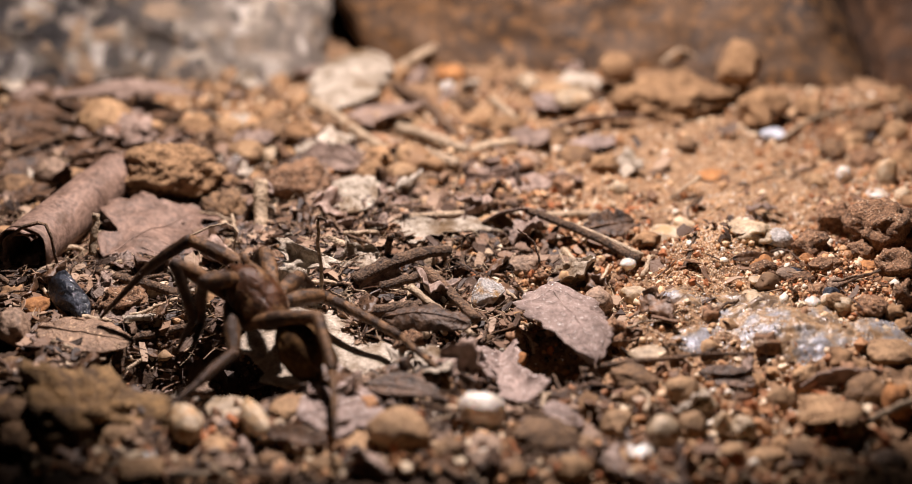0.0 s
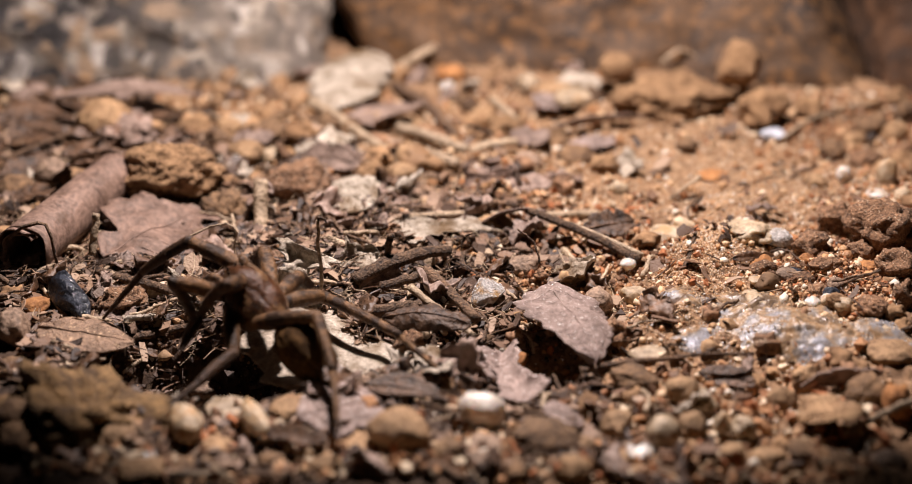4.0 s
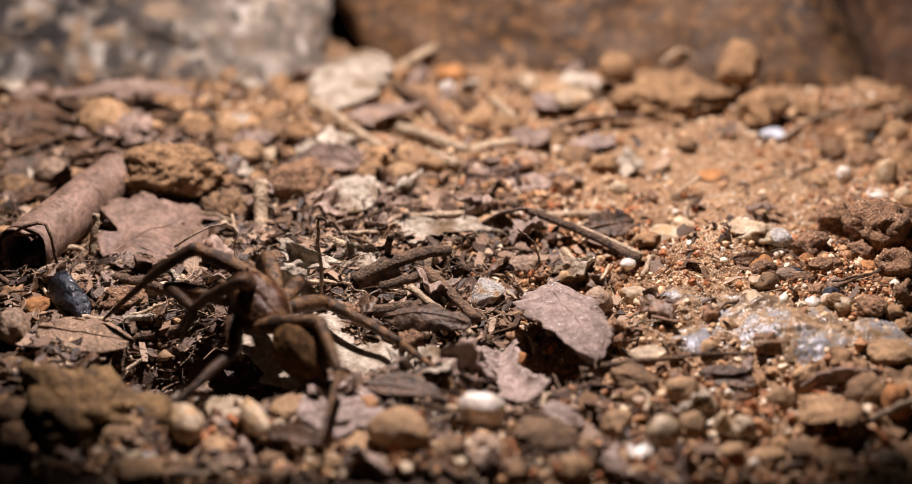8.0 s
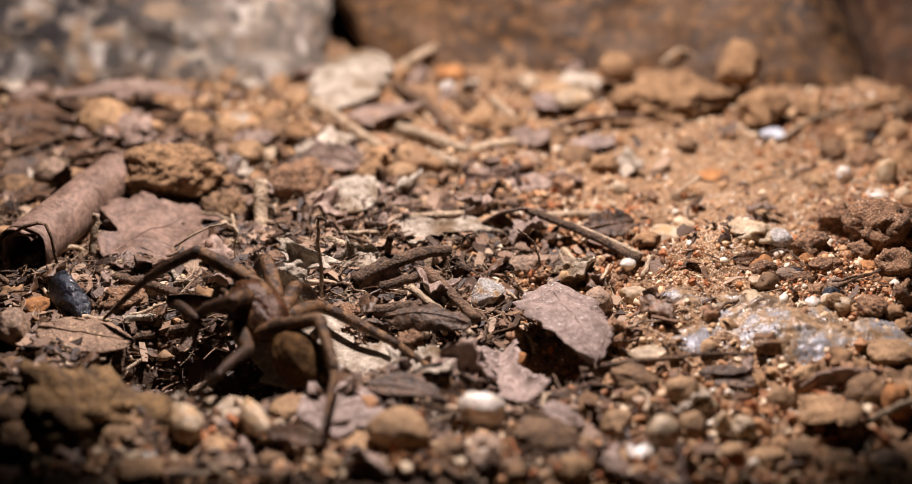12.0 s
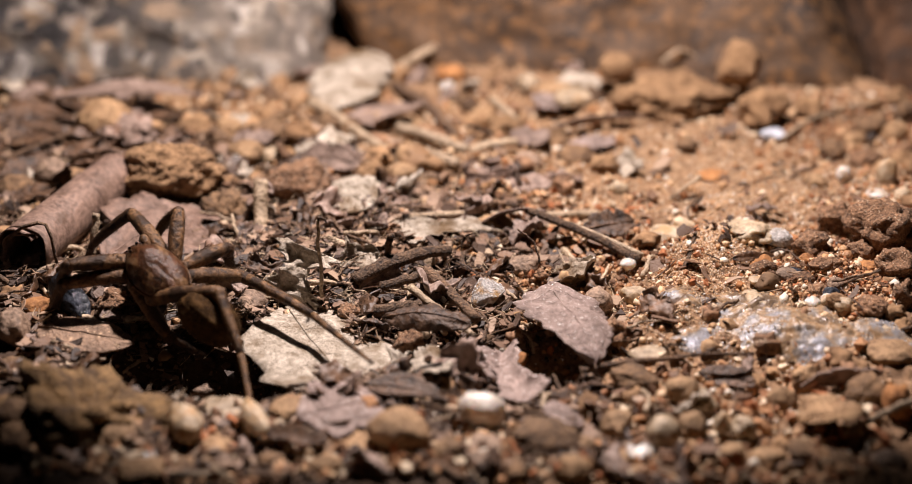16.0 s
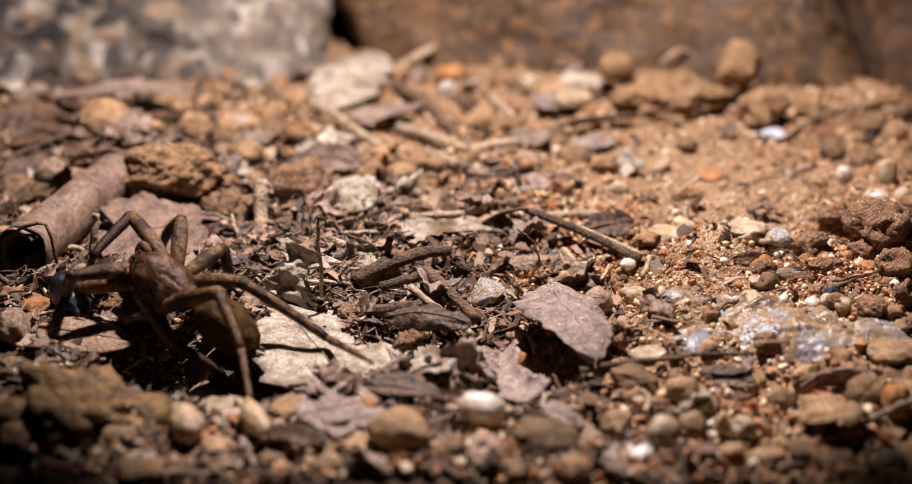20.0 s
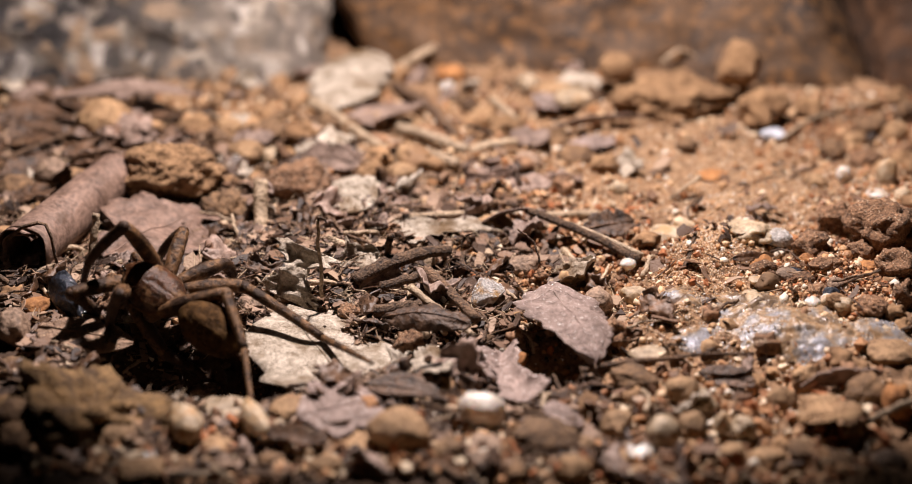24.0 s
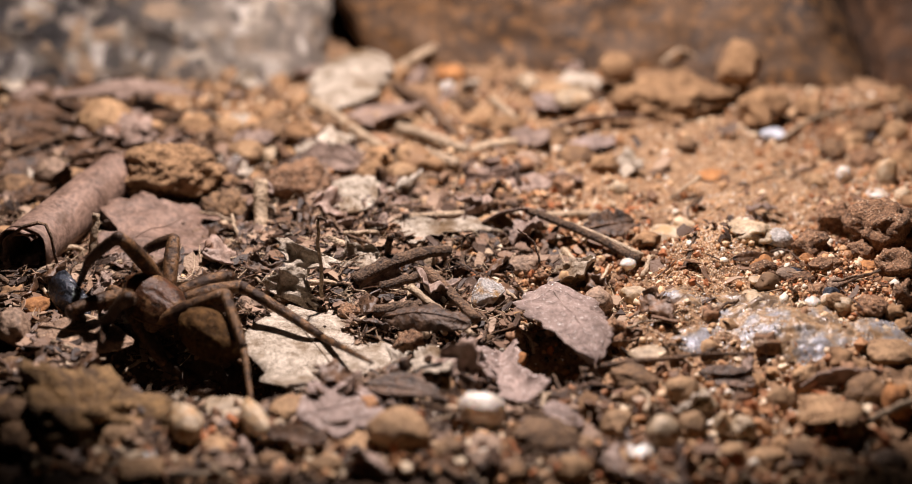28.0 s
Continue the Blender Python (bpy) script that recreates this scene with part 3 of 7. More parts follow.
stone('clod', 'brown crumb of soil beside a stalk', -25.1, 74.7, 2.3, 5.6, 5.0, 4.4, BROWN, 58, 11, 0, rough=0.25, category='clod')
stone('clod', 'dark crumb of soil beside a twig', -5.4, 70.5, 1.4, 6.2, 5.6, 4.2, DARK_CLOD, 59, -2, 0, rough=0.25, category='clod')
stone('clod', 'brown crumb of soil', -36.0, 71.3, 2.3, 6.7, 6.0, 3.5, BROWN, 60, -15, 0, rough=0.25, category='clod')

# ---- stones and clods on the sandy rise ----
stone('stone', 'angular tan stone on sand', 63.4, 27.2, 2.8, 7.0, 6.3, 6.2, DARK_CLOD, 61, 2, 0, rough=0.32, angular=0.2)
stone('clod', 'dark red-brown gritty clod', 68.4, 17.5, 6.3, 10.5, 9.4, 7.5, DARK_CLOD, 62, -11, 0, rough=0.22, category='clod')
stone('clod', 'small dark gritty clod', 57.0, 15.2, 3.5, 5.6, 5.0, 4.4, DARK_CLOD, 63, 6, 0, rough=0.28, category='clod')
stone('clod', 'pale sandy clod lying in the litter', 48.5, 20.3, 3.5, 7.2, 6.5, 3.0, PALE, 64, -7, 0, rough=0.25, category='clod')
quartz('stone', 'whitish translucent quartz piece', 52.3, 18.6, 3.2, 5.5, 4.9, 3.7, QUARTZ, 65, 10, 0, angular=0.8)
stone('stone', 'pale stone dusted with sand', 35.5, 25.5, 1.0, 7.0, 6.3, 2.6, PALE, 66, -3, 0, angular=0.4)
stone('stone', 'rust-orange stone in gravel', 64.8, 9.9, 2.2, 4.4, 4.0, 1.3, ORANGE, 67, 14, 0)
stone('clod', 'red-brown soil crumb lying in the litter', 48.1, 7.9, 2.7, 3.8, 3.4, 2.8, DARK_CLOD, 68, 1, 0, rough=0.25, category='clod')
stone('stone', 'slate-grey flake in sand', 51.0, 5.0, 3.1, 4.1, 3.7, 2.9, GREY, 69, -12, 0, angular=0.8)
stone('stone', 'pale angular chip lying in the litter', 46.6, 4.0, 2.4, 3.1, 2.8, 2.0, PALE, 70, 5, 0, angular=0.8)
stone('pebble', 'small white pebble on gravel', 53.3, -5.2, 3.2, 2.4, 2.2, 1.9, WHITE, 71, -8, 0)
stone('pebble', 'pale pebble on gravel', 55.2, -5.5, 3.4, 1.7, 1.6, 2.2, PALE, 72, 9, 0)
stone('pebble', 'pale pebble on gravel', 57.5, -7.6, 3.9, 2.9, 2.6, 2.4, PALE, 73, -4, 0)
stone('stone', 'tan angular stone on gravel', 61.4, -8.8, 4.3, 4.8, 4.3, 2.8, DARK_CLOD, 74, 13, 0, rough=0.32, angular=0.2)
stone('stone', 'cream stone on gravel', 61.7, -12.7, 2.2, 4.1, 3.7, 2.0, PALE, 75, 0, 0, angular=0.6)
stone('clod', 'brown gritty clod in gravel', 68.4, 6.5, 4.1, 6.0, 5.4, 5.0, DARK_CLOD, 76, -13, 0, rough=0.25, category='clod')
stone('clod', 'brown gritty crumb lying in the litter', 64.6, 13.6, 3.2, 4.1, 3.7, 3.0, DARK_CLOD, 77, 4, 0, rough=0.25, category='clod')
stone('stone', 'brown stone in gravel', 67.1, -4.6, 3.9, 3.5, 3.1, 5.5, DARK_CLOD, 78, -9, 0, rough=0.32, angular=0.2)
stone('clod', 'dark soil crumb lying in the litter', 58.0, 8.3, 3.3, 4.6, 4.1, 2.4, DARK_CLOD, 79, 8, 0, rough=0.25, category='clod')
stone('clod', 'brown soil crumb lying in the litter', 53.5, 3.8, 2.9, 3.6, 3.2, 2.1, DARK_CLOD, 80, -5, 0, rough=0.25, category='clod')
stone('stone', 'grey stone in gravel', 58.2, 0.7, 3.4, 3.0, 2.7, 2.0, GREY, 81, 12, 0)
stone('stone', 'pale chip half sunk in sand', 45.3, -3.0, 2.2, 5.3, 4.7, 3.2, PALE, 82, -1, 0, angular=0.7)
stone('stone', 'cream quartz pebble on sand', 27.9, 6.5, -1.0, 4.9, 4.4, 3.0, PALE, 89, -2, 0, angular=0.6)
stone('clod', 'dark red crumbly soil clod', 23.9, -10.2, 0.2, 5.3, 4.8, 5.0, DARK_CLOD, 90, -15, 0, rough=0.28, category='clod')
stone('stone', 'flat pale tan stone', 27.4, -16.9, 1.0, 6.4, 5.6, 1.2, PALE, 91, 2, 0, angular=0.85)
stone('stone', 'grey-brown gritty stone behind the leaf', 21.5, 0.5, 0.0, 5.9, 5.3, 5.6, GREY, 92, -11, 0, rough=0.15, angular=0.5)
quartz('stone', 'yellowish translucent quartz pebble', 4.6, 1.2, 1.4, 5.9, 5.3, 5.4, QUARTZ, 93, 6, 0, angular=0.8)
stone('stone', 'grey stone in litter', 6.4, 2.3, -0.4, 4.5, 4.0, 3.9, GREY, 94, -7, 0, angular=0.5)
stone('stone', 'pinkish grey stone in litter', 10.9, 15.5, -0.1, 5.6, 5.1, 3.4, GREY, 95, 10, 0, angular=0.4)
stone('pebble', 'small white pebble lying in the litter', 27.7, 14.8, 0.3, 2.6, 2.4, 2.0, WHITE, 96, -3, 0)
stone('stone', 'tan stone in litter', 21.1, 13.6, -0.7, 4.7, 4.2, 2.9, TAN, 97, 14, 0, angular=0.4)
stone('stone', 'grey stone in litter', 16.7, 18.0, -1.2, 4.7, 4.3, 3.0, GREY, 98, 1, 0, angular=0.4)
stone('stone', 'tan clod among litter', 6.5, 30.4, 0.7, 5.9, 5.3, 2.8, TAN, 99, -12, 0)

# ---- dark litter ----
stone('glassy_fragment', 'glossy blue-black glassy fragment in litter', -59.0, -0.2, 2.4, 12.0, 5.0, 4.8, GLASSY, 100, -46, 12, rough=0.2, angular=0.95, category='fragment')
stone('stone', 'pinkish grey stone at the edge of the litter', -65.2, -10.3, 1.8, 6.5, 5.9, 6.6, GREY, 101, -8, 0, angular=0.6)
stone('seed_pod', 'dark dried seed pod among leaves', -6.8, -11.0, -1.5, 5.0, 4.5, 5.1, DARK_CLOD, 102, 9, 0, rough=0.25, category='seed pod')
stone('stone', 'ochre crumb in the litter', -63.9, -1.9, 1.2, 5.3, 4.8, 2.8, ORANGE, 103, -4, 0, angular=0.4)
stone('clod', 'ochre-brown crumb of soil', -51.6, 2.6, -0.1, 7.2, 6.5, 3.5, DARK_CLOD, 104, 13, 0, rough=0.3, category='clod')
stone('stone', 'brown stone under the litter', -31.9, 3.4, -0.9, 5.4, 4.9, 3.8, GREY, 105, 0, 0)
stone('clod', 'dark crumb lying in the litter', -16.4, -0.8, -1.3, 4.4, 4.0, 3.0, DARK_CLOD, 106, -13, 0, rough=0.3, category='clod')
stone('clod', 'brown crumb lying in the litter', -63.5, -17.8, -1.3, 5.9, 5.3, 2.8, BROWN, 107, 4, 0, rough=0.3, category='clod')
stone('clod', 'tan crumb lying in the litter', -59.4, -17.8, -1.7, 4.2, 3.8, 3.3, TAN, 108, -9, 0, rough=0.3, category='clod')
stone('stone', 'dark grey stone lying in the litter', -42.8, -6.4, -9.4, 3.0, 2.7, 3.1, GREY, 109, 8, 0, rough=0.2, angular=0.45)
stone('stone', 'grey-tan stone at the edge of the hollow', -38.1, -7.1, -10.3, 4.8, 4.3, 2.7, GREY, 110, -5, 0, rough=0.2, angular=0.45)
stone('stone', 'tan chip standing in soil', -55.4, -12.0, -4.9, 2.9, 2.6, 3.6, TAN, 111, 12, 0, angular=0.7)
stone('stone', 'grey crumb lying in the litter', -51.7, -9.6, -7.1, 3.8, 3.4, 3.5, GREY, 112, -1, 0, rough=0.2, angular=0.45)

# ---- foreground pebbles ----
stone('clod', 'large mottled ochre-brown crumbling clod', -50.2, -36.0, 1.0, 19.5, 13.5, 9.0, OCHRE, 113, -24, 6, rough=0.42, category='clod')
stone('stone', 'brown rounded stone half sunk in soil', -57.0, -42.4, 1.9, 5.6, 6.7, 4.6, BROWN, 114, 3, 0, rough=0.2, angular=0.45)
stone('stone', 'brown stone half sunk in soil', -58.2, -38.0, 3.4, 5.1, 6.1, 2.5, BROWN, 115, -10, 0, rough=0.2, angular=0.45)
stone('stone', 'tan flat stone half sunk in soil', -47.0, -41.7, 0.9, 6.8, 5.6, 2.7, TAN, 116, 7, 0, rough=0.2, angular=0.5)
stone('stone', 'pale stone in loose soil', -52.3, -47.0, 0.6, 3.3, 3.9, 0.9, PALE, 117, -6, 0, rough=0.2, angular=0.45)
stone('stone', 'tan stone in loose soil', -40.2, -48.4, 0.9, 6.6, 4.9, 2.4, TAN, 118, 11, 0, rough=0.2, angular=0.45)
stone('pebble', 'small pale pebble half sunk in soil', -39.9, -45.3, 0.9, 2.5, 3.1, 1.6, WHITE, 119, -2, 0)
stone('stone', 'tan stone half sunk in soil', -44.1, -40.3, 1.9, 4.9, 5.9, 2.6, TAN, 120, -15, 0, rough=0.2, angular=0.5)
stone('pebble', 'small bright orange pebble', -46.0, -8.4, -11.6, 2.1, 2.5, 1.8, ORANGE, 121, 2, 0, rough=0.2, angular=0.45)
stone('pebble', 'smooth pinkish cream oval pebble', -35.6, -39.0, 2.0, 4.6, 8.4, 4.4, PALE, 122, 24, 0, rough=0.07, angular=0.2)
stone('stone', 'cream angular stone half sunk in soil', -30.7, -31.7, -0.3, 7.3, 8.7, 2.9, PALE, 123, 6, 0, rough=0.2, angular=0.7)
stone('stone', 'grey stone in loose soil', -31.6, -40.7, -0.3, 5.0, 6.0, 2.7, TAN, 124, -7, 0, rough=0.2, angular=0.45)
stone('stone', 'cream flat stone half sunk in soil', -26.8, -37.0, 1.6, 3.6, 8.6, 3.6, PALE, 125, 24, 0, rough=0.1, angular=0.3)
stone('stone', 'tan stone under a leaf', -22.4, -32.3, 0.7, 5.5, 6.6, 1.8, TAN, 126, -3, 0, rough=0.2, angular=0.45)
stone('stone', 'rounded tan stone with a flat top', -7.2, -41.4, 2.2, 8.8, 8.2, 6.4, TAN, 127, 14, 0, rough=0.1, angular=0.35)
stone('stone', 'tan stone below the leaf', -13.2, -39.6, -0.2, 7.1, 8.5, 2.8, TAN, 128, 1, 0, rough=0.2, angular=0.45)
stone('pebble', 'smooth white quartz pebble', 3.6, -36.6, 2.5, 6.8, 5.6, 6.0, WHITE, 129, -12, 0, rough=0.07, angular=0.3)
stone('stone', 'brown rounded stone half sunk in soil', 11.6, -41.6, 1.4, 10.6, 8.6, 5.0, BROWN, 130, 5, 0, rough=0.14, angular=0.3)
stone('stone', 'orange-tan round pebble half sunk in soil', 21.3, -36.2, 0.2, 4.8, 5.8, 4.8, TAN, 131, -8, 0, rough=0.2, angular=0.45)
stone('stone', 'cream rounded pebble half sunk in soil', 27.2, -40.5, 1.4, 4.8, 5.2, 5.2, PALE, 132, 9, 0, rough=0.08, angular=0.2)
stone('stone', 'orange-tan pebble in loose soil', 14.8, -49.2, 1.7, 4.7, 5.6, 3.1, TAN, 133, -4, 0, rough=0.2, angular=0.45)
stone('pebble', 'tan pebble half sunk in soil', 16.6, -42.2, 0.6, 3.2, 3.8, 2.3, TAN, 134, 13, 0, rough=0.2, angular=0.45)
stone('pebble', 'pinkish white pebble half sunk in soil', 24.2, -42.5, -0.1, 3.5, 4.2, 1.9, WHITE, 135, 0, 0)
stone('stone', 'tan stone in loose soil', 21.7, -42.4, -1.0, 4.1, 4.9, 2.0, TAN, 136, -13, 0, rough=0.2, angular=0.45)
stone('clod', 'brown crumbly clod lying in the litter', 24.9, -25.6, 1.1, 7.4, 6.7, 3.7, BROWN, 137, 4, 0, rough=0.25, angular=0.45, category='clod')
stone('stone', 'pinkish tan stone lying in the litter', 30.7, -30.9, 2.6, 5.2, 4.7, 4.2, TAN, 138, -9, 0, rough=0.2, angular=0.45)
stone('stone', 'whitish grey stone half sunk in soil', 33.3, -31.9, 1.2, 4.4, 5.3, 3.0, PALE, 139, 8, 0, rough=0.2, angular=0.45)
stone('stone', 'grey-tan stone half sunk in soil', 31.3, -38.0, 1.0, 4.3, 5.2, 4.1, TAN, 140, -5, 0, rough=0.2, angular=0.45)
stone('pebble', 'pale upright pebble half sunk in soil', 35.2, -37.7, 0.5, 2.8, 3.3, 4.3, PALE, 141, 12, 0, rough=0.2, angular=0.45)
stone('pebble', 'cream pebble half sunk in soil', 38.0, -38.1, 0.8, 3.9, 4.6, 4.6, PALE, 142, -1, 0, rough=0.2, angular=0.45)
stone('pebble', 'tan pebble in loose soil', 36.0, -43.7, 0.6, 3.3, 4.0, 2.2, TAN, 143, -14, 0, rough=0.2, angular=0.45)
stone('stone', 'tan stone in loose soil', 40.5, -42.7, -0.5, 5.0, 4.3, 2.1, TAN, 144, 3, 0, rough=0.2, angular=0.45)
stone('stone', 'tan stone lying in the litter', 44.4, -30.2, 0.4, 4.8, 5.7, 4.6, TAN, 145, -10, 0, rough=0.2, angular=0.45)
stone('stone', 'tan stone with a shaded hollow', 48.9, -24.4, 0.5, 5.2, 4.7, 5.3, TAN, 146, 7, 0, rough=0.2, angular=0.45)
leaf('pinkish tan dry leaf raised off the gravel', (45.4, -38.3, 2.2), (54.2, -36.1, 2.5), (1.7, 5.6, -1.1), TAN, blunt, seed=157, arch=0.04, crumple=0.1, bite=0.1)
stone('clod', 'dark brown clod lying in the litter', 56.4, -28.8, 1.5, 7.2, 6.5, 4.4, BROWN, 147, -6, 0, rough=0.22, angular=0.45, category='clod')
stone('clod', 'orange-tan crumb half sunk in soil', 59.6, -32.6, 1.6, 4.4, 5.3, 5.2, ORANGE, 148, 11, 0, rough=0.25, angular=0.45, category='clod')
stone('stone', 'tan stone dusted with soil', 61.9, -18.6, 1.9, 7.5, 6.7, 2.6, TAN, 149, -2, 0)
stone('stone', 'brown stone in loose soil', 49.2, -45.1, 0.3, 4.5, 3.8, 1.8, BROWN, 150, -15, 0, rough=0.2, angular=0.45)
stone('stone', 'grey stone in loose soil', 55.7, -45.9, 0.8, 5.2, 4.2, 2.0, GREY, 151, 2, 0, rough=0.2, angular=0.45)
stone('stone', 'brown stone in loose soil', 7.1, -47.2, 0.6, 4.5, 5.3, 1.7, BROWN, 152, -11, 0, rough=0.2, angular=0.45)
stone('stone', 'purplish grey stone in loose soil', 3.5, -43.9, 1.3, 6.0, 7.2, 1.7, GREY, 153, 6, 0, rough=0.2, angular=0.45)
stone('stone', 'tan stone in loose soil', -1.0, -44.4, 1.6, 3.7, 4.5, 2.6, TAN, 154, -7, 0, rough=0.2, angular=0.45)
stone('stone', 'tan stone in loose soil', -16.7, -46.5, 0.7, 5.2, 3.7, 1.8, TAN, 155, 10, 0, rough=0.2, angular=0.45)
stone('stone', 'brown stone in loose soil', -23.8, -42.8, -1.2, 5.3, 4.6, 2.2, BROWN, 156, -3, 0, rough=0.2, angular=0.45)
stone('stone', 'brown stone in loose soil', -35.5, -45.5, -0.3, 4.5, 5.4, 1.4, BROWN, 157, 14, 0, rough=0.2, angular=0.45)
stone('stone', 'brown stone in loose soil', 28.1, -45.9, -0.1, 4.5, 5.4, 1.4, BROWN, 158, 1, 0, rough=0.2, angular=0.45)
stone('stone', 'brown stone in loose soil', 45.1, -42.7, 0.6, 4.5, 5.4, 1.4, BROWN, 159, -12, 0, rough=0.2, angular=0.45)
stone('stone', 'brown stone in loose soil', -9.2, -47.8, 1.0, 4.4, 5.3, 1.4, BROWN, 160, 5, 0, rough=0.2, angular=0.45)

TAKEN += [(3, -41, 5), (-7, -45, 5), (27, -44, 4)]  # nothing lies on the near pebbles

# ---- fallen leaves ----
leaf('pinkish brown dry leaf with a ragged edge, propped off the soil', (13.6, 0.8, 3.0), (19.8, -22.0, 2.4), (-6.3, -2.6, 0.9), PINK_LEAF, round_blade, seed=158, curl=-0.12, rag=0.15, arch=0.05, crumple=0.1, bite=0.12)
leaf('small tan pointed leaf lying in dark litter', (-62.0, -8.6, 0.8), (-47.6, -10.6, -0.6), (0.6, 4.6, 0.5), TAN_LEAF, oval, seed=159, curl=-0.15, rag=0.08, bite=0.1)
leaf('pale mottled leaf lying over the litter', (-26.2, 1.2, -0.6), (-14.6, -23.6, -1.8), (9.6, 4.6, -0.2), PALE_LEAF, blunt, seed=160, curl=-0.04, arch=0.0, crumple=0.03, rag=0.06, bite=0.1)
leaf('pinkish pale leaf among pebbles', (-21.1, -35.9, 1.3), (-10.2, -31.6, 1.2), (-0.4, 7.3, 0.3), PINK_LEAF, blunt, seed=161, curl=-0.05, rag=0.14)
leaf('pinkish grey broad leaf behind the litter', (-56.6, 15.6, 1.5), (-42.9, 35.3, 1.1), (-3.3, 11.5, 1.7), ROLLED, blunt, seed=162, rag=0.25, curl=0.05, bite=0.6)
leaf('brown leaf bowed over the gravel', (4.4, 28.8, 1.6), (15.2, 30.2, 3.2), (-0.1, -2.6, 1.2), LEAF, oval, seed=163, rag=0.05, arch=0.08)
leaf('long pinkish leaf arched over a stone', (-78.1, 82.4, 5.0), (-51.6, 84.6, 5.2), (-1.0, 4.8, -0.3), LEAF, oval, seed=164, arch=0.05, rag=0.1)
leaf('large pale leaf leaning at the foot of the rocks', (-25.8, 84.7, 2.3), (-17.7, 111.1, 5.9), (7.6, -1.8, -0.2), PALE_LEAF, blunt, seed=165, rag=0.12, curl=-0.2)
leaf('tan leaf strip curled over shade', (18.1, 74.9, 1.4), (37.1, 79.9, 2.2), (0.1, -1.3, 1.2), LEAF, oval, seed=166, rag=0.1)
leaf('ochre leaf piece among twigs', (-22.4, 37.1, 3.8), (-13.8, 33.1, 3.3), (0.5, -5.1, -1.6), PALE_LEAF, blunt, seed=167, rag=0.15)
leaf('pinkish leaf piece in dry soil', (-28.3, 59.1, 2.3), (-17.3, 53.2, 2.9), (-0.0, 1.8, 2.1), LEAF, blunt, seed=168, rag=0.15)
leaf('crumpled pale shard of leaf standing in litter', (-26.4, 2.0, 0.3), (-23.2, 5.0, 7.8), (4.9, -2.5, 0.2), PALE_LEAF, scrap, seed=169, rag=0.3, curl=-0.3, rib=False, crumple=0.2)
leaf('dark curled leaf edge', (-33.0, 9.4, 3.1), (-27.8, 9.7, 1.1), (-0.4, 1.4, 1.5), DARK_LEAF, scrap, seed=170, rag=0.3, rib=False, crumple=0.15)
leaf('dark curled leaf arched over a hollow', (-11.0, -7.4, 2.0), (2.2, -10.6, 2.4), (0.4, 2.4, 1.0), DARK_LEAF, blunt, seed=171, rag=0.2, curl=-0.5, arch=0.12, crumple=0.1)
leaf('glossy blackish leaf among pebbles', (-12.6, -26.7, 1.2), (-2.1, -31.4, 1.8), (-0.3, 3.3, 0.1), DARK_LEAF, oval, seed=172, rag=0.1, curl=0.2)
leaf('small tan leaf fragment', (-5.7, -22.4, 0.7), (-0.7, -21.0, 1.8), (-0.1, 7.1, -1.4), PALE_LEAF, blunt, seed=173, rag=0.2, rib=False)
leaf('curled pale brown leaf shard', (5.6, -14.1, -1.3), (9.7, -28.8, -0.3), (1.7, 6.8, 0.3), PINK_LEAF, scrap, seed=174, rag=0.2, curl=0.5, rib=False)
leaf('pinkish leaf tip between pebbles', (11.6, -37.4, 3.2), (17.1, -36.8, 0.6), (-0.2, 3.1, -0.2), PINK_LEAF, oval, seed=175, rag=0.06)
leaf('brown curled leaf over brown stones', (47.6, -27.1, 1.0), (58.9, -27.4, 3.4), (-0.7, -0.2, 1.2), LEAF, blunt, seed=176, rag=0.2, curl=0.2)
leaf('pale flat leaf in the litter', (-9.0, 22.9, 1.8), (6.5, 30.3, 0.7), (-0.1, 4.7, 0.1), PALE_LEAF, scrap, seed=177, rag=0.2, rib=False)
leaf('brown leaf shard in the litter', (1.3, -22.3, 0.7), (9.8, -14.6, -2.7), (0.1, 6.6, -0.5), PINK_LEAF, blunt, seed=178, rag=0.25)
leaf('blackish leaf flake on sand', (44.0, 11.9, 2.7), (51.1, 14.5, 2.0), (0.4, 0.7, 0.7), DARK_LEAF, oval, seed=179, rag=0.1, rib=False)
leaf('dark flake at the foot of the quartz', (34.8, -19.6, 1.7), (38.3, -18.5, 1.3), (0.4, -0.4, 1.4), DARK_LEAF, oval, seed=180, rag=0.1, rib=False)
leaf('brown leaf in dark litter', (-48.3, -5.3, -4.5), (-39.8, -2.2, -2.2), (0.4, 1.0, 1.4), DARK_LEAF, oval, seed=181, rag=0.15)
leaf('brown crumpled leaf in dark litter', (-48.2, -2.6, -1.9), (-54.3, -2.2, -0.7), (0.4, 3.4, 1.0), LEAF, blunt, seed=182, rag=0.2)
leaf('brown leaf shard beside a twig', (-15.9, 7.5, -0.9), (-8.7, 10.9, 0.6), (-1.0, 0.9, 0.6), LEAF, scrap, seed=183, rag=0.3, rib=False, crumple=0.2)
# three dark leaves added in place of shaded cavities in the back litter
leaf('dark brown dead leaf standing in for a shaded gap by the rock', (-83.9, 77.1, 2.6), (-74.7, 81.7, 2.2), (0.1, 2.7, 1.2), DARK_LEAF, blunt, seed=184, rag=0.2)
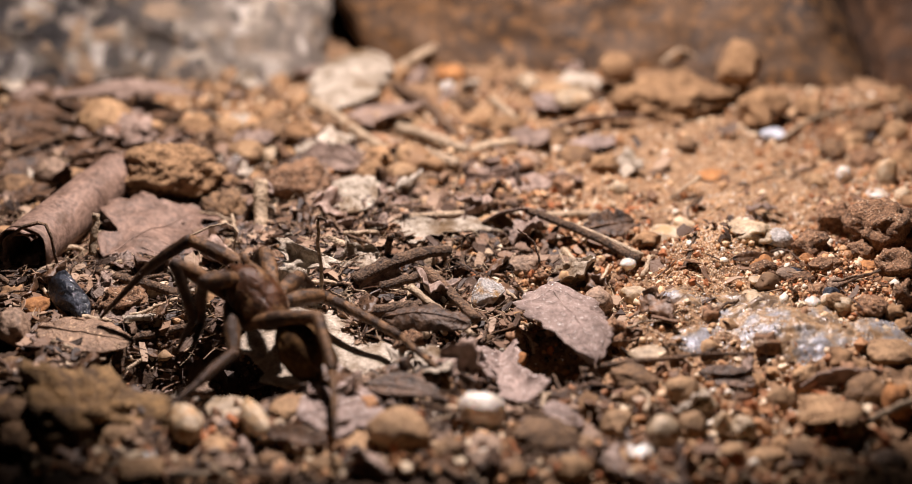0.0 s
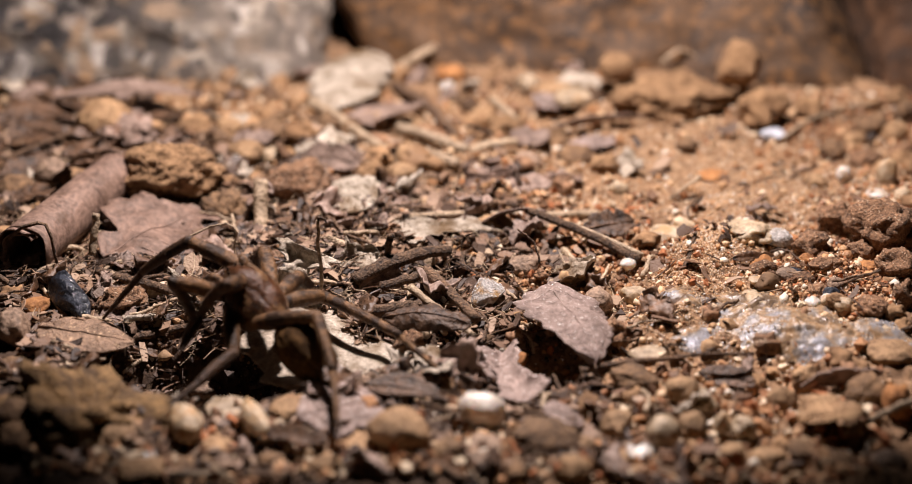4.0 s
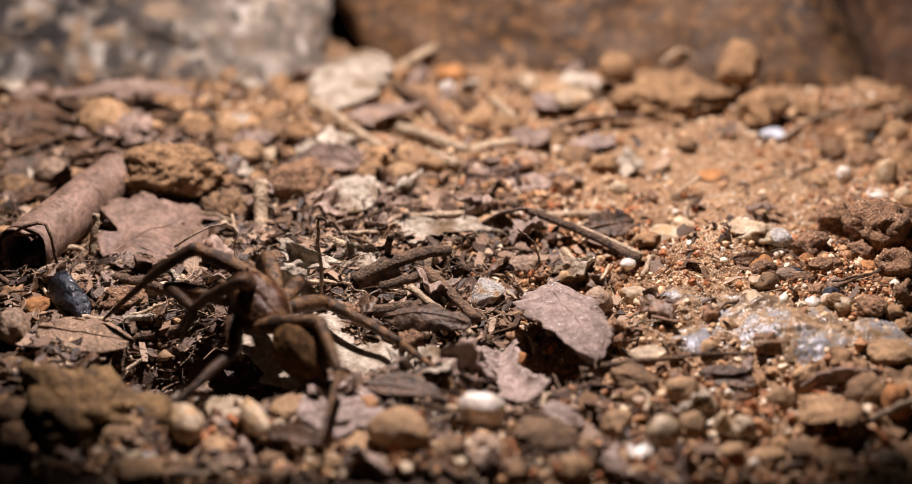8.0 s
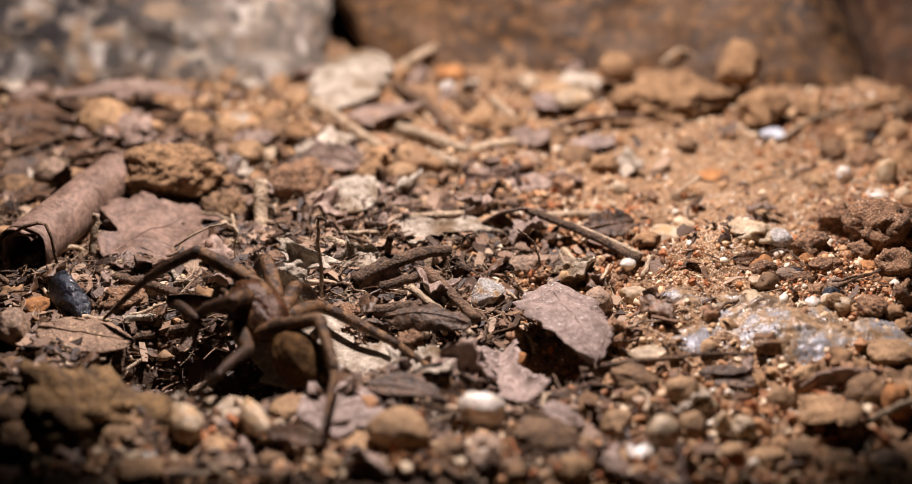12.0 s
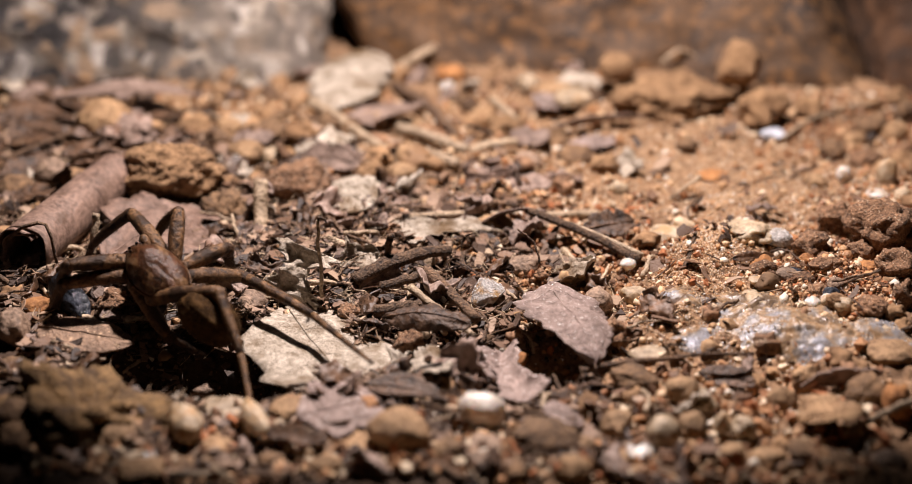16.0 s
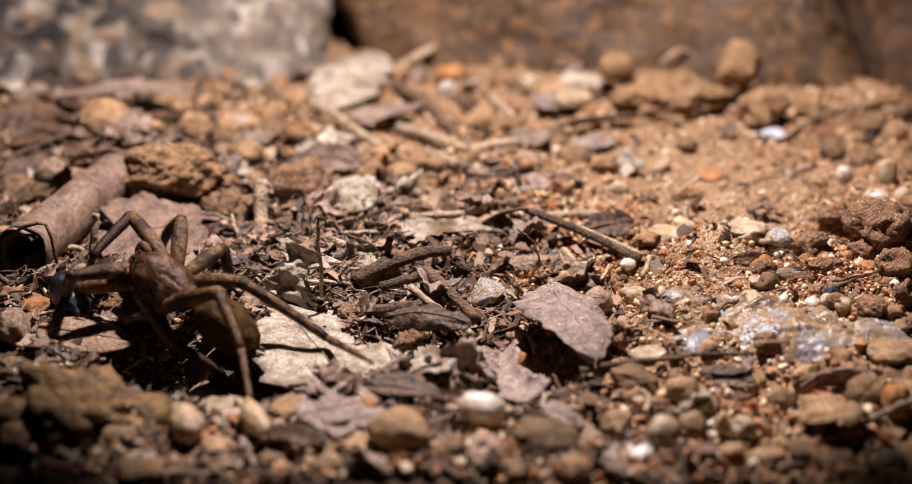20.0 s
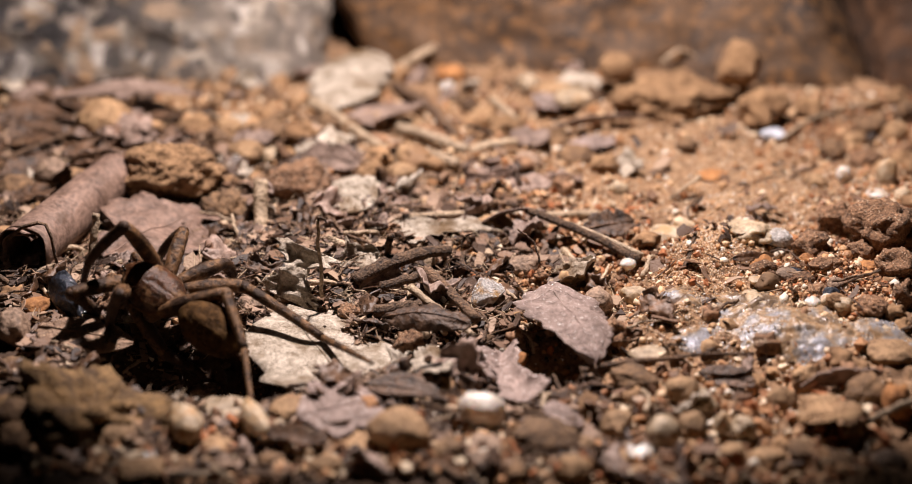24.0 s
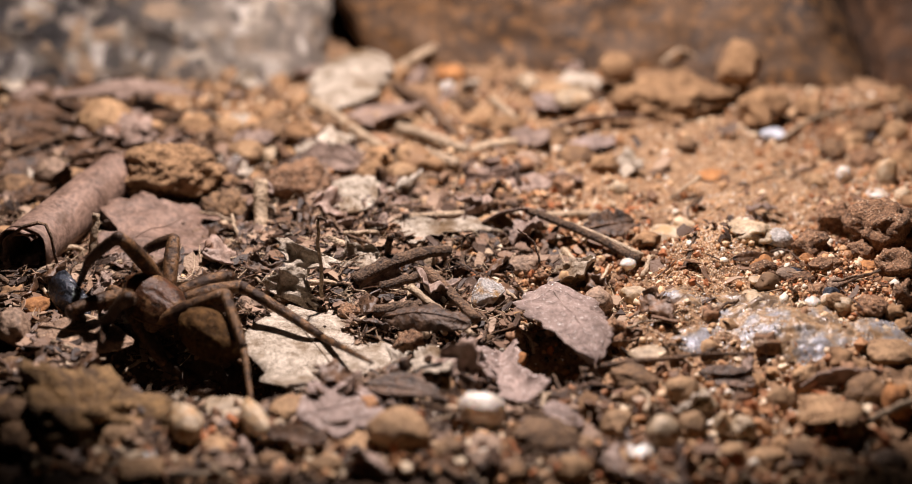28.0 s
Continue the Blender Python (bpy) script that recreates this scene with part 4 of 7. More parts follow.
leaf('dark brown dead leaf standing in for a shaded gap among tan clods', (-63.4, 78.7, 2.0), (-55.7, 84.3, 1.8), (-1.2, 6.9, -0.3), DARK_LEAF, blunt, seed=185, rag=0.2)
leaf('dark curled dead leaf standing in for a shaded gap among clods', (-55.6, 83.2, 1.6), (-46.8, 77.9, 1.7), (-0.8, 5.8, -0.3), DARK_LEAF, oval, seed=186, rag=0.2)
leaf('brown dead leaf beside the granite', (-90.5, 95.0, 1.8), (-78.6, 89.2, 1.9), (-0.3, 4.6, 0.6), LEAF, blunt, seed=187, rag=0.2)
leaf('tan dead leaf among clods', (-16.2, 75.0, 2.2), (-9.7, 87.1, 2.1), (2.6, -10.9, 1.8), LEAF, blunt, seed=188, rag=0.2)
leaf('brown leaf piece in dry soil', (1.6, 45.7, 2.5), (10.0, 48.0, 2.6), (-0.0, 0.4, 1.5), LEAF, scrap, seed=189, rag=0.25, rib=False)
leaf('dark leaf piece under the stalk', (20.8, 24.4, 2.2), (29.8, 27.6, 2.4), (0.1, 2.1, 1.5), DARK_LEAF, blunt, seed=190, rag=0.2)
leaf('dark leaf between near stones', (-25.9, -37.2, -0.1), (-16.7, -45.1, 2.9), (0.3, 1.6, 0.4), DARK_LEAF, blunt, seed=192, rag=0.2)
leaf('dark brown leaf between near stones', (34.1, -22.5, 0.8), (41.9, -25.1, 0.4), (0.2, 1.6, 0.8), DARK_LEAF, blunt, seed=193, rag=0.2)

def flat_piece(label, x, y, z, long, wide, turn, material, seed):
    a = radians(turn)
    along, across = Vector((math.cos(a), math.sin(a), 0.05)) * long / 2, Vector((-math.sin(a), math.cos(a), 0.3)) * wide / 2
    at = Vector((x, y, z))
    leaf(label, at - along, at + along, across, material, blunt, seed=seed, rag=0.25, curl=-0.2, rib=False, crumple=0.12, bite=0.3)


flat_piece("pale torn leaf piece in dry soil", -25.5, 62.5, 2.4, 9, 6, 10, PALE_LEAF, 301)
flat_piece("pale weathered leaf piece before the rusty rock", 24.4, 96.5, 3.4, 11, 7, 8, PALE_LEAF, 302)
flat_piece("pinkish leaf piece in dry soil", 18.3, 88.6, 2.4, 7, 6, 60, PINK_LEAF, 303)
flat_piece("tan leaf piece in dry soil", 14.0, 69.0, 2.4, 8, 5, -20, LEAF, 304)
flat_piece("pinkish leaf piece in dry soil", 25.8, 67.5, 1.6, 9, 4, 5, PINK_LEAF, 305)
flat_piece("brown leaf piece in dry soil", 13.2, 47.0, 1.6, 8, 5, 15, LEAF, 306)
flat_piece("ochre leaf piece behind the litter", -17.5, 42.0, 3.0, 9, 6, -15, PALE_LEAF, 307)
flat_piece("tan leaf piece among clods", -38.0, 64.5, 3.6, 8, 5, 20, LEAF, 308)

# ---- twigs, stalks and straws ----
twig("pale split stick in dry soil", (-11.0, 70.5, 3.0), (2.0, 60.5, 2.4), 1.2, 1.0, STRAW, (0.0, 0.0, 0.4), 0.4, 301, 0.2)
twig("pale stick lying in dry soil", (2.6, 61.0, 2.2), (11.5, 65.0, 2.4), 0.9, 0.8, STRAW, (0.0, 0.0, 0.3), 0.4, 302, 0.2)
twig("grey stick lying in dry soil", (7.0, 87.0, 3.0), (11.5, 77.0, 2.4), 0.9, 0.7, STRAW, (0.0, 0.0, 0.3), 0.4, 303, 0.2)
twig('thick dark weathered twig', (-15.7, 7.4, 0.9), (-1.1, 16.7, 1.7), 1.28, 0.94, TWIG, (0.0, 0.0, 1.2), 0.3, 161, 0.35)
twig('short dark twig lying in the litter', (-11.7, 5.4, 0.8), (-5.1, 8.7, 1.3), 0.86, 0.73, TWIG, (0.0, 0.0, 0.0), 0.3, 162, 0.25)
twig('short grey twig lying in the litter', (-12.3, -2.4, 0.4), (-5.3, -1.7, 1.0), 1.06, 0.89, TWIG, (0.0, 0.0, 0.0), 0.3, 163, 0.25)
twig('split dark twig lying in the litter', (-4.9, 7.7, 2.8), (3.3, -6.3, 1.0), 0.92, 0.74, TWIG, (0.0, 0.0, 0.0), 0.3, 164, 0.25)
twig('thin pale twig lying in the litter', (-7.1, 2.3, 2.2), (2.7, -10.4, 0.2), 0.62, 0.42, STRAW, (0.0, 0.0, 0.0), 0.3, 165, 0.25)
twig('thin upright twig with a hooked tip', (-20.6, 0.0, 1.5), (-20.8, 0.5, 14.3), 0.31, 0.26, STRAW, (0.0, 0.0, 0.0), 0.5, 166, 0.5)
twig('hooked tip of a thin twig', (-20.8, 0.5, 14.3), (-19.4, 0.5, 13.9), 0.26, 0.13, TWIG, (0.0, 0.0, 0.4), 0.3, 167, 0.25)
twig('small upright dark stalk', (-11.1, 12.0, 2.1), (-10.3, 12.0, 6.9), 0.46, 0.64, TWIG, (0.0, 0.0, 0.0), 0.3, 168, 0.25)
twig('thin curved rootlet lying in the litter', (-2.0, 10.0, 1.2), (2.8, 12.0, 7.3), 0.28, 0.18, TWIG, (-0.6, 0.0, 0.0), 0.5, 169, 0.25)
twig('thin dark rootlet lying in the litter', (13.2, 10.0, 2.5), (9.7, 12.0, 7.7), 0.18, 0.14, TWIG, (0.8, 0.0, 0.6), 0.3, 170, 0.25)
twig('knobbly twig in dark litter', (-56.6, 9.9, 1.2), (-43.2, 2.7, 1.2), 0.92, 0.63, TWIG, (0.0, 0.0, 0.0), 0.3, 171, 0.5)
twig('thin straw in litter', (-51.0, -1.3, -1.4), (-42.7, 1.0, 1.0), 0.31, 0.25, STRAW, (0.0, 0.0, 0.0), 0.3, 172, 0.25)
twig('pale straw standing beside the rolled leaf', (-58.3, 14.0, 2.2), (-57.3, 16.0, 8.8), 0.65, 0.60, STRAW, (0.0, 0.0, 0.0), 0.3, 173, 0.25)
twig('dry stalk behind the rolled leaf', (-65.2, 20.5, 0.8), (-59.0, 36.0, 0.4), 0.76, 0.60, STRAW, (0.0, 0.0, 0.0), 0.3, 174, 0.25)
twig('tan stalk lying in litter', (-21.2, 19.7, 2.9), (-10.8, 14.4, 0.4), 0.62, 0.56, STRAW, (0.0, 0.0, 0.0), 0.3, 175, 0.25)
twig('thin straw in litter', (-18.5, 21.7, 2.7), (-12.9, 23.8, 2.0), 0.38, 0.34, STRAW, (0.0, 0.0, 0.0), 0.3, 176, 0.25)
twig('long thin leaf stalk', (17.7, -21.8, 0.7), (41.6, -22.8, 4.0), 0.53, 0.20, TWIG, (0.0, 0.0, 0.6), 0.3, 177, 0.25)
twig('pale broken stem standing in soil', (-32.9, 28.0, 0.3), (-33.1, 33.0, 7.4), 1.22, 1.23, STRAW, (0.0, 0.0, 0.0), 0.3, 178, 0.1)
twig('folded grass blade over gravel', (11.8, 29.4, 3.6), (29.6, 14.8, 1.0), 0.68, 0.70, TWIG, (0.0, 0.0, 0.5), 0.3, 179, 0.1)
twig('pale upper edge of a grass blade', (11.4, 30.0, 3.7), (30.1, 15.5, 1.5), 0.39, 0.47, STRAW, (0.0, 0.0, 0.5), 0.3, 180, 0.1)
twig('pale grey stem lying on gravel', (12.0, 33.6, 0.7), (24.7, 38.7, -1.0), 0.75, 0.76, STRAW, (0.0, 0.0, 0.0), 0.3, 181, 0.1)
twig('pale grey stem lying on litter', (-8.2, 29.4, 2.5), (7.6, 34.4, 0.8), 0.69, 0.60, STRAW, (0.0, 0.0, 0.0), 0.3, 182, 0.15)
twig('dry stalk in the tan soil', (-28.9, 87.9, 2.4), (-10.9, 58.8, 1.6), 1.28, 0.91, STRAW, (0.0, 0.0, 0.0), 0.3, 183, 0.25)
twig('grey curved twig at the foot of the rocks', (-12.4, 98.3, 2.2), (-0.2, 69.5, 1.8), 1.07, 0.88, TWIG, (1.5, 1.0, 0.0), 0.3, 184, 0.25)
twig('pale stalk leaning on the rusty rock', (-17.4, 103.0, 1.6), (-4.5, 117.7, 4.3), 1.03, 0.94, STRAW, (0.0, 0.0, 0.0), 0.3, 185, 0.25)
twig('tan stick in dry soil', (-8.7, 61.5, 2.4), (0.4, 55.5, 1.7), 1.19, 1.06, STRAW, (0.0, 0.0, 0.0), 0.3, 186, 0.25)
twig('thin pale root over soil', (62.8, 73.3, 0.0), (83.3, 88.3, 1.6), 0.39, 0.29, STRAW, (0.0, 3.0, 0.5), 0.3, 187, 0.25)
twig('pale bent root by a clod', (42.8, 104.4, 4.7), (52.8, 108.0, 2.2), 0.54, 0.43, STRAW, (0.0, 2.0, 3.0), 0.3, 188, 0.25)
twig('thin grey rootlet in gravel', (55.6, -1.5, 3.6), (66.2, 5.9, 3.7), 0.26, 0.18, TWIG, (0.0, -1.5, 0.5), 0.3, 189, 0.25)
twig('thin twig on the sand', (35.8, 7.3, 3.2), (39.0, 19.4, 3.9), 0.41, 0.28, TWIG, (0.0, 0.0, 0.0), 0.3, 190, 0.25)
twig('thin straw beside the hollow', (-13.3, -23.0, 0.1), (-8.5, -19.2, -0.2), 0.25, 0.20, STRAW, (0.0, 0.0, 0.0), 0.3, 191, 0.25)
twig('dark twig among near pebbles', (-9.8, -40.6, 1.5), (1.2, -50.8, 0.5), 0.76, 0.58, TWIG, (0.0, 0.0, 0.0), 0.3, 192, 0.25)
twig('pale stalk among the near pebbles', (-26.4, -39.4, -1.0), (-18.4, -38.2, 0.5), 0.54, 0.39, STRAW, (0.0, 0.0, 0.0), 0.3, 193, 0.25)
twig('dry stalk on near stones', (51.3, -41.0, 2.2), (61.0, -34.3, 2.8), 0.46, 0.55, STRAW, (0.0, 0.0, 0.0), 0.3, 194, 0.25)
twig('fine straw in dark litter', (-65.6, 5.7, 2.0), (-59.3, -3.1, 0.3), 0.36, 0.28, STRAW, (0.0, 0.0, 0.0), 0.3, 195, 0.25)
twig('pale straw in litter', (-27.6, 6.5, 1.6), (-25.6, 9.3, 1.1), 0.45, 0.37, STRAW, (0.0, 0.0, 0.0), 0.3, 196, 0.25)
twig('pale straw bit in litter', (-29.9, 6.3, 0.5), (-28.1, 6.7, 2.7), 0.64, 0.51, STRAW, (0.0, 0.0, 0.0), 0.3, 197, 0.25)
twig('short straw lying in gravel', (29.5, 9.9, 0.5), (32.2, 17.5, 1.6), 0.41, 0.34, STRAW, (0.0, 0.0, 0.0), 0.3, 198, 0.25)
twig('short straw lying in the litter', (17.9, 22.4, -0.6), (20.2, 14.8, -0.4), 0.58, 0.45, STRAW, (0.0, 0.0, 0.0), 0.3, 199, 0.25)
twig('thin straw in dark litter', (-54.1, 11.6, 0.2), (-40.9, 13.6, 0.9), 0.32, 0.26, TWIG, (0.0, 0.0, 0.0), 0.3, 200, 0.25)
twig('thin straw in dark litter', (-52.4, 17.9, 0.4), (-40.3, 12.5, 0.6), 0.33, 0.26, TWIG, (0.0, 0.0, 0.0), 0.3, 201, 0.25)
twig('thin twig in dark litter', (-54.0, -10.0, -4.5), (-52.1, -10.3, -8.3), 0.30, 0.24, TWIG, (0.0, 0.0, 0.0), 0.3, 202, 0.25)
twig('thin straw in soil', (-61.1, -19.2, -1.0), (-56.4, -9.9, -2.1), 0.29, 0.24, STRAW, (0.0, 0.0, 0.0), 0.3, 203, 0.25)
twig('dark twig below the leaf', (-51.2, -5.8, -3.2), (-40.2, -2.6, -1.9), 0.70, 0.57, TWIG, (0.0, 0.0, 0.0), 0.3, 204, 0.25)
twig('short straw lying in the litter', (-31.0, -8.4, -9.3), (-18.6, -20.1, -0.5), 0.53, 0.40, TWIG, (0.0, 0.0, 0.0), 0.3, 205, 0.25)

arch = part("twig", tube(((-69.6, 9.0, 7.6), (-67.4, 8.4, 9.6), (-64.8, 8.0, 10.5), (-63.6, 8.0, 10.2), (-62.9, 8.0, 8.0), (-62.7, 8.2, 5.0), (-62.2, 8.6, 1.0)), lambda u: 0.32 - 0.08 * u, 8, 5, 0.2), TWIG)
tagged(arch, "thin black twig bent before the rolled leaf", "twig", "twigs")

# ---- chips and crumbs in the brown gravel ----
stone('chip', 'grey angular stone chip', 46.4, 4.7, 2.4, 2.2, 1.9, 2.2, GREY, 206, 7, 0, angular=0.9, category='chip')
stone('chip', 'blue-black stone chip lying in the litter', 52.6, 7.2, 2.5, 3.5, 3.1, 1.4, GLASSY, 207, -6, 0, angular=0.9, category='chip')
stone('clod', 'rust-orange soil crumb lying in the litter', 48.6, 10.5, 2.2, 3.1, 2.8, 2.7, ORANGE, 208, 11, 0, rough=0.28, category='clod')
stone('clod', 'bright orange soil crumb', 55.5, 11.1, 2.8, 2.4, 2.2, 1.5, ORANGE, 209, -2, 0, rough=0.28, category='clod')
stone('clod', 'bright orange soil crumb', 65.3, 9.7, 2.1, 3.1, 2.8, 1.6, ORANGE, 210, -15, 0, rough=0.28, category='clod')
stone('chip', 'blackish angular stone chip', 56.8, -2.3, 3.4, 2.8, 2.5, 2.2, GLASSY, 211, 2, 0, angular=0.9, category='chip')
stone('clod', 'red-brown soil crumb lying in the litter', 54.5, -1.2, 3.3, 3.5, 3.2, 2.1, DARK_CLOD, 212, -11, 0, rough=0.3, category='clod')
stone('chip', 'pale stone chip lying in the litter', 61.6, 3.2, 3.3, 2.5, 2.3, 0.9, PALE, 213, 6, 0, angular=0.9, category='chip')
stone('pebble', 'small pale pinkish pebble', 55.6, -4.2, 3.4, 1.7, 1.6, 1.6, WHITE, 214, -7, 0)
stone('pebble', 'small pale pinkish pebble', 57.8, -7.6, 3.7, 2.4, 2.2, 1.6, PALE, 215, 10, 0)
stone('chip', 'cream angular stone chip', 45.0, 0.6, 1.7, 2.8, 2.6, 1.8, PALE, 216, -3, 0, angular=0.8, category='chip')
stone('pebble', 'cream smooth pebble half sunk in soil', 61.7, -13.1, 2.0, 3.9, 3.5, 1.8, PALE, 217, 14, 0, rough=0.08)
stone('stone', 'tan stone with a dark dirty side', 61.5, -8.3, 4.3, 4.3, 3.9, 2.7, TAN, 218, 1, 0, angular=0.6)
twig('thin pale curved rootlet on brown gravel', (56.8, -1.4, 4.8), (64.2, -0.9, 6.4), 0.22, 0.18, TWIG, (0.0, 0.0, 0.0), 0.3, 219, 0.25)

# ---- dark litter by the granite ----
leaf('dark brown dead leaf in shaded litter', (-84.4, 63.0, 3.0), (-73.3, 65.6, 3.6), (-1.2, 5.9, 0.0), DARK_LEAF, blunt, seed=194, rag=0.2)
leaf('blackish dead leaf in shaded litter', (-82.0, 50.3, 1.5), (-74.4, 55.8, 1.6), (-0.6, 2.0, 1.5), DARK_LEAF, blunt, seed=195, rag=0.25)
leaf('dark curled leaf behind the rolled leaf', (-68.8, 47.4, 4.4), (-59.8, 48.5, 6.3), (-0.1, 0.4, 2.1), DARK_LEAF, blunt, seed=196, rag=0.2)
leaf('dark brown leaf at the foot of the granite', (-86.2, 73.6, 4.5), (-77.1, 80.5, 2.9), (-0.5, 3.4, 0.7), DARK_LEAF, blunt, seed=197, rag=0.2)
leaf('brown dead leaf in shaded litter', (-76.7, 37.1, 2.1), (-70.1, 41.9, 2.7), (-1.4, 4.9, 0.0), DARK_LEAF, oval, seed=198, rag=0.2)
twig('dark twig in loose dark litter', (-82.1, 53.9, 3.1), (-69.0, 65.8, 5.5), 0.47, 0.39, TWIG, (0.0, 0.0, 0.0), 0.3, 220, 0.25)
twig('dark bent twig in loose dark litter', (-83.4, 70.6, 3.8), (-64.2, 57.5, 5.2), 0.44, 0.34, TWIG, (0.0, 0.0, 0.0), 0.3, 221, 0.25)
twig('brown twig at the foot of the granite', (-90.6, 86.1, 2.4), (-68.4, 91.1, 3.1), 0.58, 0.47, TWIG, (0.0, 0.0, 0.0), 0.3, 222, 0.25)

rnd = random.Random(41)
for n in range(22):
    x, y, a, long = rnd.uniform(-88, -58), rnd.uniform(50, 92), rnd.uniform(0, 6.28), rnd.uniform(3, 6)
    along, across = Vector((math.cos(a), math.sin(a), rnd.uniform(-0.3, 0.3))) * long, Vector((-math.sin(a), math.cos(a), rnd.uniform(-0.6, 0.6))) * long * 0.5
    at = Vector((x, y, relief(x, y) + rnd.uniform(1.2, 3.0)))
    leaf("dark brown dead leaf in shaded litter", at - along, at + along, across, (DARK_LEAF, LEAF, DARK_LEAF)[n % 3], (blunt, oval)[n % 2], seed=230 + n, rag=0.3, curl=rnd.uniform(-0.5, 0.5), rib=False, crumple=0.2, bite=0.4)

# ---- the quartz outcrop in the sand ----
def outcrop():
    """A low back of quartz, broken into tilted crystal faces, with sand caught on it."""
    cx, cy, rx, ry, turn, step = 48.5, -8.0, 22.0, 12.0, radians(-15), 0.26
    r = random.Random(83)
    verts, faces, index = [], [], {}
    nx, ny = int(rx / step), int(ry / step)
    for j in range(-ny, ny + 1):
        for i in range(-nx, nx + 1):
            u, v = i / nx, j / ny
            far = math.hypot(u, v) * (1 + 0.35 * wobble((u * 2.2, v * 2.2, 0), 1, 83))
            if far > 1:
                continue
            a, b = u * rx, v * ry
            x, y = cx + a * math.cos(turn) - b * math.sin(turn), cy + a * math.sin(turn) + b * math.cos(turn)
            z = -1.0 + 3.2 * (1 - far ** 2.0) + 1.4 * wobble((x, y, 0), 0.13, 84)
            for scale, tall in ((0.16, 0.5), (0.4, 0.5), (1.0, 0.28)):
                _, near = noise.voronoi(Vector((x * scale, y * scale * 1.2, 3.3)))
                q = near[0]
                k = noise.cell_vector(q * 37.7)
                z += tall * (k.x - 0.5) + tall * 0.9 * ((x * scale - q.x) * (k.y - 0.5) + (y * scale * 1.2 - q.y) * (k.z - 0.3))
            index[i, j] = len(verts)
            verts.append((x * MM, y * MM, (land(x, y) * 0.8 + z) * MM))
    for (i, j), n in index.items():
        ring = [(i, j), (i + 1, j), (i + 1, j + 1), (i, j + 1)]
        if all(q in index for q in ring):
            faces.append([index[q] for q in ring])
    me = bpy.data.meshes.new("quartz_outcrop")
    me.from_pydata(verts, [], faces)
    me.materials.append(QUARTZ_ROCK)
    me.polygons.foreach_set("use_smooth", [True] * len(faces))
    rock = tagged(new("quartz_outcrop", me), "milky and smoky quartz outcrop stained amber, dusted with sand", "rock")
    for name, label, material, count, low, high in (("sand_crust", "tan sand grains caught on the rock", SAND, 5200, 0.08, 0.38), ("crystal_crust", "small glittering white crystals", GLINT, 550, 0.08, 0.32)):
        bits, tris = [], []
        for n in range(count):
            p = Vector(r.choice(verts))
            if wobble(p * 1000, 0.16, 90 if material is SAND else 91) < 0.0:
                continue
            size = r.uniform(low, high) * MM
            spin = Euler((r.uniform(0, 6), r.uniform(0, 6), r.uniform(0, 6))).to_matrix()
            k = len(bits)
            bits += [tuple(p + spin @ (Vector(c) * size)) for c in ((0.6, 0, 0), (-0.5, 0.1, 0), (0, 0.5, 0), (0.1, -0.5, 0), (0, 0.1, 0.45), (0, 0, -0.5))]
            tris += [(k + a, k + b, k + c) for a, b, c in ((0, 2, 4), (2, 1, 4), (1, 3, 4), (3, 0, 4), (2, 0, 5), (1, 2, 5), (3, 1, 5), (0, 3, 5))]
        me = bpy.data.meshes.new(name)
        me.from_pydata(bits, [], tris)
        me.materials.append(material)
        ob = new(name, me)
        ob.parent = rock
        ob["label"] = label




# ---- loose grit, crumbs and scraps ----
rnd = random.Random(5)


def zone(x, y):
    """How much leaf litter (1) or sand (0) lies at a place."""
    return gate((15 - 0.22 * y - x) / 5) * gate((46 + 30 * gate((-44 - x) / 8) - y) / 9) * (0.4 + 0.6 * gate((y + 27) / 4))


def open_ground(x, y):
    """False where a larger leaf or stone covers the ground."""
    return all((x - a) ** 2 + (y - b) ** 2 > r * r for a, b, r in TAKEN)


def spot():
    y = -50 + 165 * rnd.random() ** 1.15
    half = (y + 234) * 0.30
    x = rnd.uniform(-half, half)
    return (x, y) if open_ground(x, y) else spot()


